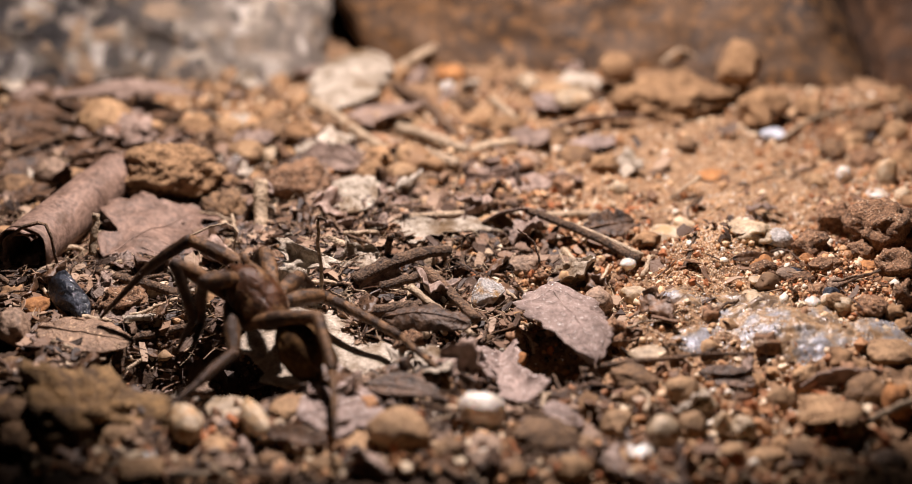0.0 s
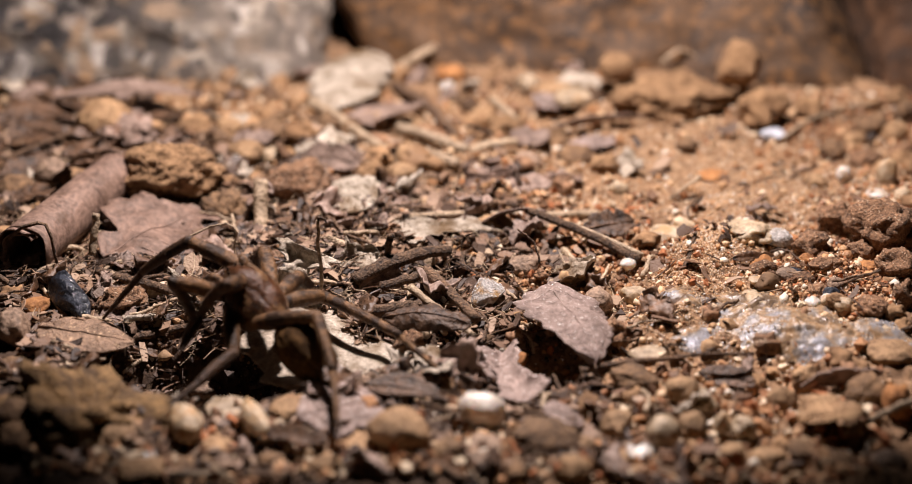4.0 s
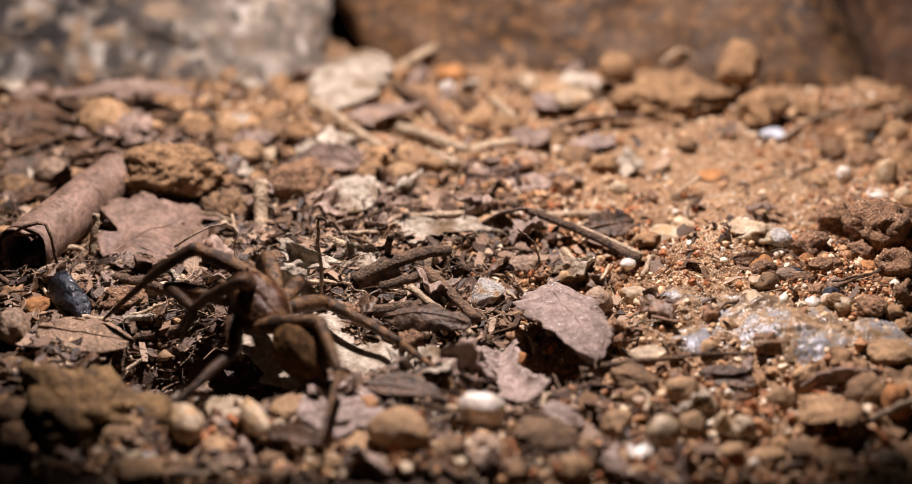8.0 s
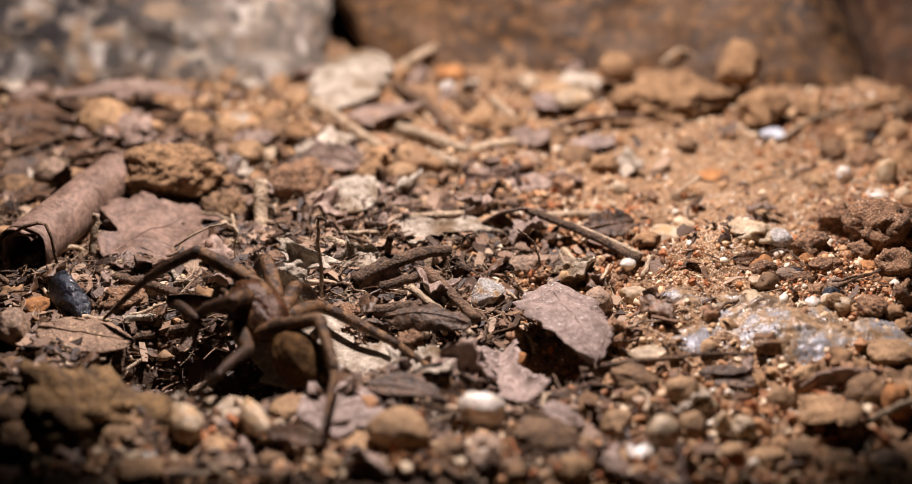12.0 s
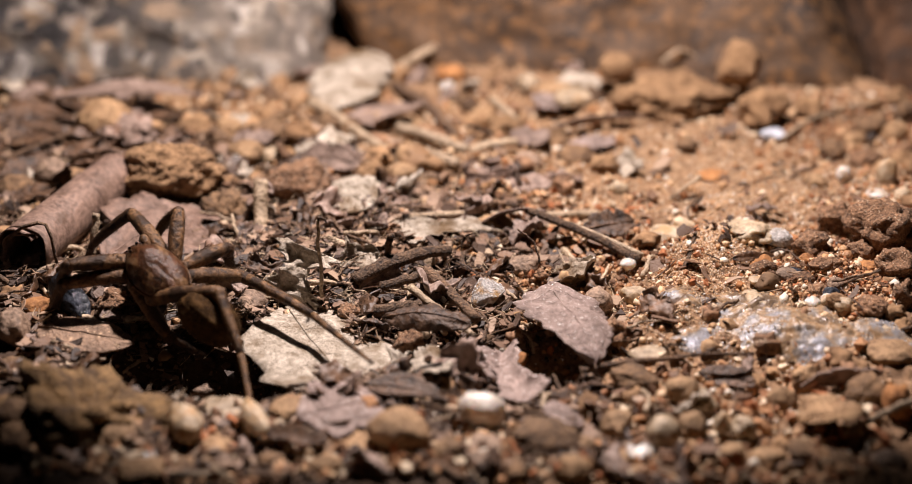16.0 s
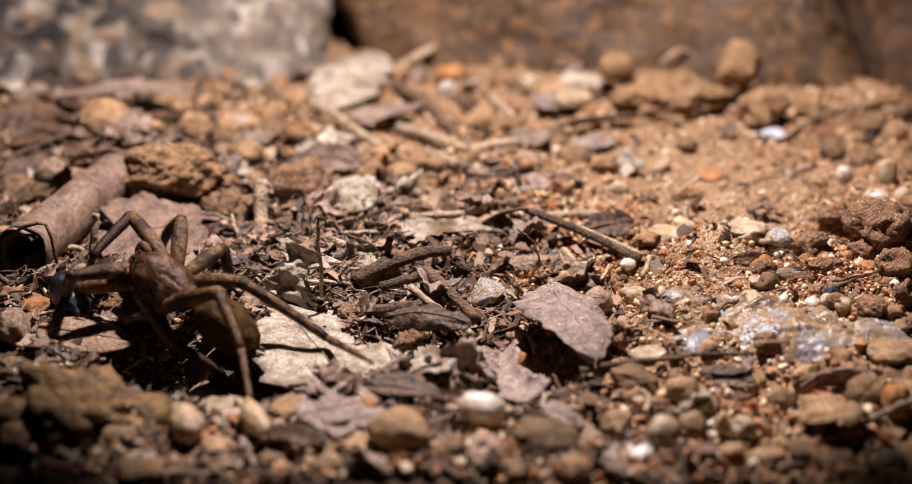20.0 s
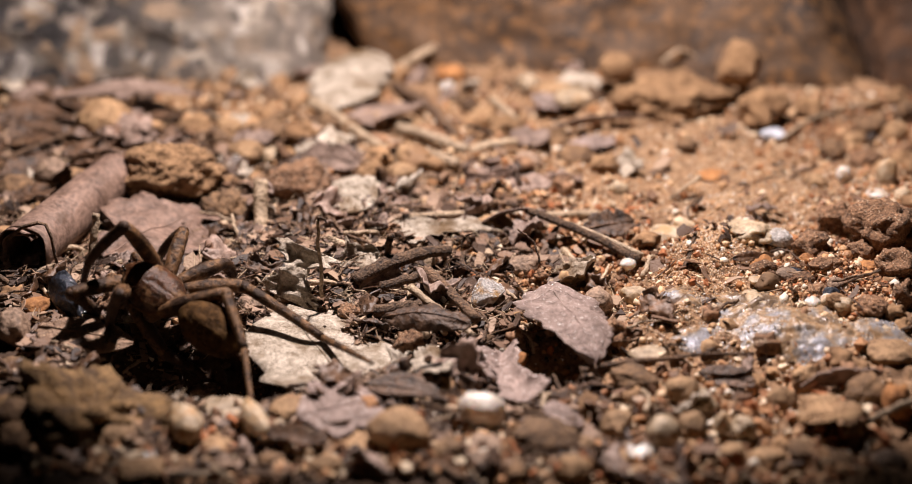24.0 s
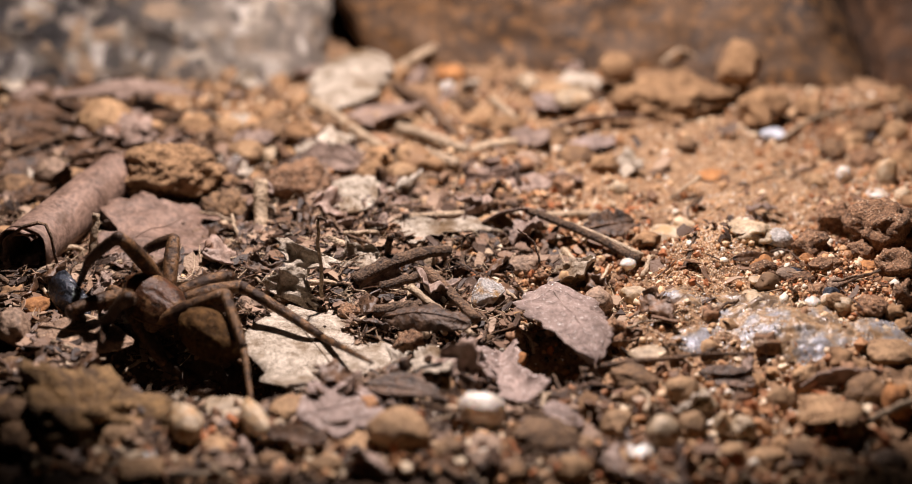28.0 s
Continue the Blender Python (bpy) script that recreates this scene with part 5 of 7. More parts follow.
def scatter_stones():
    kinds = [(TAN, "tan gravel stone in loose soil", 5), (PALE, "pale gravel stone in loose soil", 2), (BROWN, "brown gravel stone in loose soil", 5), (ORANGE, "rust-orange gravel stone in loose soil", 1), (GREY, "grey gravel stone in loose soil", 1), (CLOD, "crumb of tan dry soil", 6), (DARK_CLOD, "crumb of dark damp soil", 5)]
    pool = [k for k in kinds for _ in range(k[2])]
    shapes = {}
    for k in kinds:
        for i in range(3):
            rough, ang = (0.42, 0.2) if "crumb" in k[1] else (0.28, 0.8)
            ob = part("gravel_stone", lump((1, 0.85, 0.7), 300 + len(shapes), rough, ang, 3), k[0])
            tagged(ob, k[1], "stone", "gravel")
            shapes[k[1], i] = [ob, False]
    for n in range(290):
        x, y = spot()
        while sand_cover(x, y) > 0.4 or (x > 60 and y > 74) or rnd.random() < 0.6 * gate((y - 40) / 5):
            x, y = spot()
        k = rnd.choice(pool[-11:] if x > 50 and y < 38 else pool)
        size = 1.2 + 3.6 * rnd.random() ** 2.2 * (1 + y / 150)
        m = pose(x * MM, y * MM, (relief(x, y) + 0.2 * size) * MM, rnd.uniform(-25, 25), rnd.uniform(-25, 25), rnd.uniform(0, 360)) 
        slot = shapes[k[1], rnd.randrange(3)]
        if slot[1]:
            ob = copy_thing(slot[0], m)
        else:
            ob, slot[1] = slot[0], True
        ob.matrix_basis = m @ Matrix.Diagonal((size, size, size, 1))


scatter_stones()


def scatter_clods():
    masters = [[tagged(part("clod", lump((1, 0.9, 0.75), 700 + i, 0.26, 0.35 * (i % 3), 4), (CLOD, CLOD, TAN, CLOD, DARK_CLOD, BROWN)[i % 6]), ("dry tan clod before the rocks", "dry tan clod before the rocks", "tan stone before the rocks", "dry tan clod before the rocks", "dark brown clod before the rocks", "brown stone before the rocks")[i % 6], "clod", "clods before the rocks"), False] for i in range(12)]
    for n in range(80):
        x, y = spot()
        while y < 36 + 20 * rnd.random() or (x < -52 and rnd.random() < 0.8) or sand_cover(x, y) > 0.25 or (x > 60 and y > 70):
            x, y = spot()
        slot = rnd.choice(masters)
        s = 2.2 + 6.5 * rnd.random() ** 2.2
        m = pose(x * MM, y * MM, (relief(x, y) + 0.08 * s) * MM, rnd.uniform(-30, 30), rnd.uniform(-30, 30), rnd.uniform(0, 360))
        if slot[1]:
            ob = copy_thing(slot[0], m)
        else:
            ob, slot[1] = slot[0], True
        ob.matrix_basis = m @ Matrix.Diagonal((s, s, s, 1))


scatter_clods()


def scatter_scraps():
    kinds = [(LEAF, "brown scrap of dry leaf"), (PALE_LEAF, "pale scrap of dry leaf"), (DARK_LEAF, "blackish scrap of dry leaf")]
    masters = []
    for m, label in kinds:
        for i in range({LEAF: 4, PALE_LEAF: 2, DARK_LEAF: 8}[m]):
            bm = sheet((-2, 0, 0), (2, 0, 0), (0, rnd.uniform(0.7, 1.6), 0), (oval, blunt, scrap)[i % 3], rnd.uniform(-0.5, 0.5), rnd.uniform(0, 0.3), rnd.uniform(-0.05, 0.12), 0.5, 0.18, 50 + len(masters), 16, 9, 0.3, 0.5)
            masters.append([tagged(part("leaf_scrap", bm, m), label, "leaf", "leaf scraps"), False])
    n = 0
    while n < 295:
        x, y = spot()
        # extra scraps at the back, mostly blackish, also imitate dark shaded gaps
        if rnd.random() > zone(x, y) + (0.22 * gate((30 - x) / 4) if y > 46 else 0.04):
            continue
        n += 1
        slot = rnd.choice(masters)
        s = 0.6 + 1.7 * rnd.random() ** 1.9
        m = pose(x * MM, y * MM, (relief(x, y) + rnd.uniform(0.3, 1.2) + 0.5 * s) * MM, rnd.uniform(-55, 55), rnd.uniform(-35, 35), rnd.uniform(0, 360))
        if slot[1]:
            ob = copy_thing(slot[0], m)
        else:
            ob, slot[1] = slot[0], True
        ob.matrix_basis = m @ Matrix.Diagonal((s, s, s, 1))


scatter_scraps()


def scatter_twigs():
    masters = []
    for m, label in ((TWIG, "thin dark bit of twig"), (STRAW, "thin pale bit of straw"), (TWIG, "curved dark thin rootlet")):
        for i in range(3):
            bm = tube(bowed((-3, 0, 0), (3, 0, 0), (0, rnd.uniform(-1, 1), rnd.uniform(0, 0.8)), 10, 0.4, 80 + len(masters)), lambda u: (0.2 + 0.12 * i) * (1 - 0.4 * u), 6, i, 0.3)
            masters.append([tagged(part("twig_bit", bm, m), label, "twig", "twig bits"), False])
    n = 0
    while n < 290:
        x, y = spot()
        if rnd.random() > zone(x, y) + 0.05:
            continue
        n += 1
        slot = rnd.choice(masters)
        s = rnd.uniform(0.4, 1.4)
        m = pose(x * MM, y * MM, (relief(x, y) + rnd.uniform(0.3, 1.9)) * MM, 0, rnd.uniform(-26, 26), rnd.uniform(0, 360))
        if slot[1]:
            ob = copy_thing(slot[0], m)
        else:
            ob, slot[1] = slot[0], True
        ob.matrix_basis = m @ Matrix.Diagonal((s, s, s, 1))


scatter_twigs()


def grit(name, label, count, low, high, material, where, seed, knock=0.16, far=150, fine=False):
    """Many loose grains in one mesh: twelve-cornered balls, squeezed, knocked and turned."""
    g = np.random.default_rng(seed)
    ball_mesh = bmesh.new()
    bmesh.ops.create_icosphere(ball_mesh, subdivisions=1, radius=1.0)
    unit = np.array([v.co[:] for v in ball_mesh.verts])
    tri = np.array([[v.index for v in f.verts] for f in ball_mesh.faces])
    ball_mesh.free()
    if fine:
        unit = np.array([(1, 0, 0), (-1, 0, 0), (0, 1, 0), (0, -1, 0), (0, 0, 1), (0, 0, -1)], float)
        tri = np.array([(0, 2, 4), (2, 1, 4), (1, 3, 4), (3, 0, 4), (2, 0, 5), (1, 2, 5), (3, 1, 5), (0, 3, 5)])
    verts, faces, made = [], [], 0
    r = random.Random(seed)
    while made < count:
        y = -50 + far * r.random() ** 1.1
        half = (y + 234) * 0.29
        x = r.uniform(-half, half)
        if r.random() > where(x, y):
            continue
        size = low + (high - low) * r.random() ** 3
        p = unit * (1 + g.normal(0, knock, (len(unit), 1))) * g.uniform(0.65, 1.1, 3) * size * 0.5
        q, _ = np.linalg.qr(g.normal(size=(3, 3)))
        verts.append(p @ q + (x, y, relief(x, y) + 0.28 * size))
        faces.append(tri + len(unit) * made)
        made += 1
    me = bpy.data.meshes.new(name)
    me.from_pydata((np.concatenate(verts) * MM).tolist(), [], np.concatenate(faces).tolist())
    me.materials.append(material)
    me.polygons.foreach_set("use_smooth", [knock < 0.3] * len(me.polygons))
    return tagged(new(name, me), label, "grit", kind="stuff")


def grain_mat(name, colours, rough):
    """Loose grains: each takes one of the colours."""
    m = bpy.data.materials.new(name)
    m.use_nodes = True
    tree, link = m.node_tree, m.node_tree.links.new
    geo, ramp = tree.nodes.new("ShaderNodeNewGeometry"), tree.nodes.new("ShaderNodeValToRGB")
    ramp.color_ramp.interpolation = "CONSTANT"
    for i, c in enumerate(colours):
        e = ramp.color_ramp.elements[i] if i < 2 else ramp.color_ramp.elements.new(i / len(colours))
        e.position, e.color = i / len(colours), (*c, 1)
    link(geo.outputs["Random Per Island"], ramp.inputs["Fac"])
    shader = tree.nodes["Principled BSDF"]
    link(ramp.outputs["Color"], shader.inputs["Base Color"])
    shader.inputs["Roughness"].default_value = rough
    place, fleck = tree.nodes.new("ShaderNodeTexCoord"), tree.nodes.new("ShaderNodeTexNoise")
    fleck.inputs["Scale"].default_value, fleck.inputs["Detail"].default_value = 2600, 3.0
    link(place.outputs["Object"], fleck.inputs["Vector"])
    lift = tree.nodes.new("ShaderNodeBump")
    lift.inputs["Strength"].default_value, lift.inputs["Distance"].default_value = 0.7, 0.0003
    link(fleck.outputs["Fac"], lift.inputs["Height"])
    link(lift.outputs[0], shader.inputs["Normal"])
    return m


SAND = grain_mat("sand", [(0.66, 0.44, 0.25), (0.52, 0.31, 0.155), (0.72, 0.55, 0.37), (0.80, 0.70, 0.57), (0.36, 0.19, 0.09), (0.64, 0.44, 0.26), (0.54, 0.29, 0.13)], 0.5)
CRUMB = grain_mat("litter_crumbs", [(0.08, 0.045, 0.028), (0.15, 0.09, 0.055), (0.30, 0.19, 0.12), (0.05, 0.03, 0.02), (0.22, 0.13, 0.075), (0.45, 0.33, 0.22)], 0.75)
grit("sand_grains", "loose orange and pale sand grains", 70000, 0.1, 0.42, SAND, lambda x, y: sand_cover(x, y) * (0.16 + 0.84 * gate((42 - y) / 3)) + 0.08 * gate((x - 22) / 4) * gate((70 - y) / 8) * gate((y + 30) / 6), 3, fine=True)
grit("soil_grains", "loose tan grains of soil", 11000, 0.25, 0.9, SAND, lambda x, y: (gate((y - 35) / 8) + 0.1) * (1 - 0.8 * gate((x - 56) / 4) * gate((y - 62) / 4)), 23)
grit("litter_crumbs", "dark crumbs of rotted leaf and soil", 12000, 0.2, 1.1, CRUMB, lambda x, y: zone(x, y) + 0.03, 4, 0.25, 110)
grit("humus_clumps", "dark clumps of rotted leaf and soil", 1300, 0.8, 2.8, CRUMB, lambda x, y: zone(x, y), 44, 0.36, 110)
SOIL_CRUMB = grain_mat("soil_crumbs", [(0.36, 0.20, 0.09), (0.26, 0.13, 0.055), (0.44, 0.27, 0.14), (0.18, 0.09, 0.04), (0.50, 0.34, 0.20), (0.34, 0.15, 0.06)], 0.9)
BROWN_CRUMB = grain_mat("brown_crumbs", [(0.324, 0.154, 0.073), (0.194, 0.094, 0.046), (0.438, 0.227, 0.107), (0.13, 0.068, 0.036), (0.583, 0.356, 0.194), (0.389, 0.145, 0.056), (0.162, 0.082, 0.042), (0.7, 0.564, 0.396)], 0.85)
grit("brown_crumbs", "gritty dark brown soil crumbs", 16000, 0.12, 1.1, BROWN_CRUMB, lambda x, y: gate((x - 52 - 0.3 * y) / 2.5) * gate((38 - y) / 5) * gate((y + 8) / 4) + 0.5 * gate((x - 62) / 3) * gate((y - 66) / 4), 8, 0.34)
grit("soil_crumbs", "loose tan soil crumbs before the rocks", 3600, 0.4, 2.0, SOIL_CRUMB, lambda x, y: (gate((y - 42) / 6) * 0.9 + 0.05) * (1 - 0.9 * sand_cover(x, y)), 9, 0.3)
grit("near_crumbs", "brown crumbs between the near pebbles", 2500, 0.6, 2.4, BROWN_CRUMB, lambda x, y: gate((-22 - y) / 4), 10, 0.34)
grit("litter_gravel", "tan and brown gravel among the litter", 3600, 0.4, 1.7, BROWN_CRUMB, lambda x, y: gate((x - 2 + 0.1 * y) / 4) * gate((32 - x) / 4) * gate((y - 2) / 4) * gate((44 - y) / 4), 37, 0.3)
grit("fine_gravel", "fine mixed gravel in the soil", 2600, 0.7, 2.0, SAND, lambda x, y: (1.1 - 0.9 * zone(x, y)) * (1 - 0.8 * sand_cover(x, y)), 6)


def shreds(name, label, count, material, seed, stringy):
    """Loose shreds of rotted leaf, or fibres, in one mesh: small bent strips with thickness."""
    r = random.Random(seed)
    verts, faces = [], []
    made = 0
    while made < count:
        y = -48 + 130 * r.random()
        half = (y + 234) * 0.29
        x = r.uniform(-half, half)
        if r.random() > zone(x, y) + 0.02 or not open_ground(x, y):
            continue
        made += 1
        long = r.uniform(1.5, 7.0) if stringy else r.uniform(0.9, 4.4)
        wide = r.uniform(0.06, 0.2) if stringy else long * r.uniform(0.25, 0.7)
        m = Matrix.Translation((x, y, relief(x, y) + r.uniform(0.2, 1.7))) @ Euler((r.uniform(-0.7, 0.7), r.uniform(-0.5, 0.5), r.uniform(0, 6.283))).to_matrix().to_4x4()
        bend, twist, steps = r.uniform(-0.5, 0.9), r.uniform(-0.8, 0.8), 4
        start = len(verts)
        for i in range(steps + 1):
            u = i / steps - 0.5
            w = wide * (0.55 + 0.45 * r.random()) * (1 - 1.2 * u * u)
            th = wide * 0.8 if stringy else 0.14
            for p in ((-w, 0), (w, 0), (w, -th), (-w, -th)):
                verts.append(tuple((m @ Vector((u * long, p[0] * 0.5 + bend * long * u * u, p[1] + (twist if not stringy else bend) * long * 0.6 * u * u))) * MM))
        for i in range(steps):
            for k in range(4):
                a, b = start + 4 * i + k, start + 4 * i + (k + 1) % 4
                faces.append((a, b, b + 4, a + 4))
        faces.append((start, start + 3, start + 2, start + 1))
        e = start + 4 * steps
        faces.append((e, e + 1, e + 2, e + 3))
    me = bpy.data.meshes.new(name)
    me.from_pydata(verts, [], faces)
    me.materials.append(material)
    return tagged(new(name, me), label, "litter", kind="stuff")


FIBRE = grain_mat("fibres", [(0.10, 0.06, 0.035), (0.30, 0.20, 0.12), (0.06, 0.035, 0.022), (0.50, 0.38, 0.25), (0.18, 0.11, 0.065)], 0.7)
SHRED = grain_mat("leaf_shreds", [(0.07, 0.038, 0.022), (0.20, 0.12, 0.075), (0.30, 0.19, 0.12), (0.11, 0.065, 0.04), (0.34, 0.23, 0.15), (0.035, 0.022, 0.016), (0.16, 0.085, 0.045), (0.05, 0.03, 0.02), (0.15, 0.085, 0.05)], 0.6)
shreds("leaf_shreds", "small brown shreds of rotted leaf", 3600, SHRED, 14, False)
shreds("plant_fibres", "thin dry fibres and rootlets in the litter", 3200, FIBRE, 15, True)

GLINT = grain_mat("quartz_grains", [(0.80, 0.76, 0.70), (0.62, 0.55, 0.48), (0.86, 0.84, 0.82), (0.55, 0.42, 0.30)], 0.12)
outcrop()
grit("quartz_grains", "small glittering quartz grains on the sand", 3000, 0.12, 0.45, GLINT, lambda x, y: gate((x - 26) / 4) * gate((66 - x) / 4) * gate((34 - y) / 5) * gate((y + 24) / 4), 31, 0.3, 100)


# ---- the spider: parts in the space of its head shield, x forward, z up (mm) ----
SHIELD = mat("spider_shield", (0.012, 0.005, 0.002), (0.13, 0.05, 0.02), 300, 0.36, 0.2, 0.0, 5.0, spots=(0.20, 0.11, 0.052), spot_scale=420, spot_edge=0.53, spot_soft=0.13, gloss=0.2)
HAIRY = mat("spider_hair", (0.03, 0.013, 0.006), (0.34, 0.18, 0.08), 700, 0.5, 0.3, 0.1, 3.0, spots=(0.035, 0.017, 0.008), spot_scale=300, spot_edge=0.50, spot_soft=0.12, gloss=0.3)
DARK_AND_SHADED_LEG = mat("spider_dark_and_shaded_hair", (0.012, 0.006, 0.003), (0.12, 0.058, 0.026), 900, 0.5, 0.25, 0.1, 3.0, spots=(0.03, 0.015, 0.008), spot_scale=420, spot_edge=0.54, spot_soft=0.14, gloss=0.3)
BELLY = mat("spider_belly", (0.03, 0.014, 0.005), (0.15, 0.078, 0.028), 380, 0.75, 0.3, 0.0, 5.0, spots=(0.16, 0.095, 0.04), spot_scale=420, spot_edge=0.6, spot_soft=0.15, gloss=0.08)
FANG = mat("spider_jaw", (0.025, 0.01, 0.006), (0.11, 0.04, 0.018), 500, 0.3, 0.2, 0.0)
EYE_DARK = mat("spider_eye", (0.004, 0.003, 0.003), (0.012, 0.01, 0.01), 500, 0.05, 0.0, 0.0)
LENGTHS = dict(a=(12.23, 9.51, 9.45), b=(9.89, 8.60, 6.97), d=(12.27, 10.47, 7.62), r=(8.06, 6.36, 4.28), c=(8.15, 5.38, 2.84), f=(9.33, 14.97, 16.94), e=(13.05, 10.21, 15.40), g=(8.70, 9.80, 7.78))
HIPS = dict(a=(2.0, -3.4, -1.0), b=(3.2, 2.6, -1.2), d=(3.2, -1.2, -1.6), r=(0.2, -3.6, -1.0), c=(-1.6, -3.5, -1.0), f=(-3.0, -2.8, -1.0), e=(-2.6, 3.2, -1.2), g=(1.2, 3.4, -1.4))


def bristles(bm, spine, radius, count, length, seed):
    """Adds fine hairs that stand off a limb (mm)."""
    r = random.Random(seed)
    for _ in range(count):
        u = r.uniform(0.03, 0.97)
        k = u * (len(spine) - 1)
        i = min(int(k), len(spine) - 2)
        p = spine[i].lerp(spine[i + 1], k - i)
        d = (spine[i + 1] - spine[i]).normalized()
        x = d.orthogonal().normalized()
        side = (Matrix.Rotation(r.uniform(0, 6.283), 3, d) @ x)
        a = p + side * radius(u) * 0.92
        b = a + (side * 0.55 + d * r.uniform(0.3, 1.0)).normalized() * length * r.uniform(0.5, 1.2)
        w = d.cross(side) * 0.036
        e = d * 0.036
        v = [bm.verts.new(q * MM) for q in (a + w, a - w, a + e, b)]
        for f in ((0, 1, 3), (1, 2, 3), (2, 0, 3)):
            bm.faces.new([v[n] for n in f])


def limb(name, length, profile, material, parent, seed, hairs=640, hair=0.62, sag=0.0, start=0.0):
    """A limb segment along +z from its joint, with radius profile(u)."""
    spine = [Vector((0, sag * 4 * u * (1 - u), start + length * u)) for u in [i / 12 for i in range(13)]]
    bm = tube(spine, profile, 12, seed, 0.10)
    bristles(bm, spine, profile, hairs, hair, seed)
    return part(name, bm, material, parent)


def ball(name, centre, size, material, parent, seed=1, rough=0.03, level=3):
    bm = lump(size, seed, rough, 0.0, level)
    for v in bm.verts:
        v.co += Vector(centre) * MM
    return part(name, bm, material, parent)


def make_spider():
    spider = tagged(new("spider"), "large brown hairy spider standing in the leaf litter", "spider")
    # head shield: a domed pear shape with a raised head and a groove
    bm = bmesh.new()
    bmesh.ops.create_icosphere(bm, subdivisions=5, radius=1.0)
    for v in bm.verts:
        d = v.co.copy()
        wide = 3.9 - 1.1 * max(0, d.x) ** 1.5
        tall = 2.3 + 0.9 * math.exp(-((d.x - 0.45) / 0.42) ** 2)
        z = d.z * tall if d.z > 0 else d.z * 1.3
        groove = 0.22 * math.exp(-(d.y / 0.10) ** 2 - ((d.x + 0.25) / 0.22) ** 2) if d.z > 0 else 0
        ray = 0.12 * math.cos(7 * math.atan2(d.y, d.x + 0.25)) * (1 - d.z * d.z) if d.z > 0 else 0
        v.co = Vector((d.x * 6.2, d.y * wide, z - groove + ray + 0.06 * wobble(d, 9, 3))) * MM
    shield = part("carapace", bm, SHIELD, spider, "glossy dark brown domed head shield")
    bm = bmesh.new()
    r = random.Random(12)
    for v in r.choices([v for v in shield.data.vertices if v.co.z > 0], k=2600):
        c, up = v.co / MM, v.normal
        # hair lies thick in bands that run out from the groove, and thin between them
        if r.random() > 0.25 + 0.75 * max(0.0, math.cos(7 * math.atan2(c.y, c.x + 1.5))):
            continue
        back = (Vector((-1, 0.5 * c.y / 4, 0.35)) + up * 0.5).normalized()
        side = back.cross(up).normalized() * 0.035
        tip = c + back * r.uniform(0.3, 0.7)
        q = [bm.verts.new(p * MM) for p in (c + side, c - side, c + up * 0.05, tip)]
        for f in ((0, 1, 3), (1, 2, 3), (2, 0, 3)):
            bm.faces.new([q[n] for n in f])
    part("hair", bm, HAIRY, shield, "short golden brown hair")
    edge = [Vector((6.25 * math.cos(a), (3.95 - 1.1 * max(0, math.cos(a)) ** 1.5) * math.sin(a), -0.25)) for a in [2 * math.pi * i / 48 for i in range(49)]]
    bm = tube(edge, lambda u: 0.2, 6)
    bristles(bm, edge, lambda u: 0.18, 700, 0.7, 9)
    part("fringe", bm, HAIRY, shield, "pale brown hairy fringe")
    for x, y, z, s in ((5.2, 0.75, 2.0, 0.85), (5.2, -0.75, 2.0, 0.85), (4.2, 1.35, 2.55, 0.75), (4.2, -1.35, 2.55, 0.75), (5.75, 0.4, 1.15, 0.45), (5.75, -0.4, 1.15, 0.45), (5.6, 1.15, 1.15, 0.42), (5.6, -1.15, 1.15, 0.42)):
        ball("eye", (x * 0.97, y * 0.9, z * 0.93), (0.6 * s, 0.6 * s, 0.6 * s), EYE_DARK, shield, 2, 0.0, 2)
    # abdomen with hair
    bm = lump((11.4, 7.2, 7.0), 77, 0.05, 0.0, 5)
    for v in bm.verts:
        v.co += Vector((-12.4, 0.4, 1.4)) * MM
    spine = [Vector((-7.0 - 10.6 * i / 8, 0.4, 1.4)) for i in range(9)]
    abdomen = part("abdomen", bm, BELLY, spider, "mottled brown hairy oval abdomen")
    bm = bmesh.new()
    bristles(bm, spine, lambda u: 3.55 * math.sqrt(max(0.02, 1 - (2 * u - 1) ** 2)), 4200, 0.85, 8)
    part("hair", bm, HAIRY, abdomen, "golden brown hair")
    for s in (-0.6, 0.6):
        ball("spinneret", (-18.6, 0.4 + s, 0.6), (1.6, 0.7, 0.7), HAIRY, abdomen, 4, 0.05, 2)
    ball("waist", (-6.3, 0.2, 0.4), (2.2, 1.6, 1.5), HAIRY, spider, 5)
    ball("sternum", (0.0, 0.0, -1.6), (8.0, 5.4, 2.2), HAIRY, spider, 6)
    for s in (-1, 1):
        spine = [Vector((5.0 + 0.9 * i / 6, s * 1.15, 0.6 - 4.2 * i / 6)) for i in range(7)]
        bm = tube(spine, lambda u: 1.25 * math.sin(0.5 + 2.2 * u) ** 0.6, 12, 3, 0.05)
        bristles(bm, spine, lambda u: 1.2, 50, 0.6, 11 + s)
        jaw = part("chelicera", bm, FANG, spider, "reddish dark brown jaw")
        part("fang", tube([Vector((5.8, s * 1.15, -3.6)), Vector((6.1, s * 0.9, -4.4)), Vector((5.7, s * 0.6, -5.0))], lambda u: 0.32 - 0.26 * u, 8), EYE_DARK, jaw)
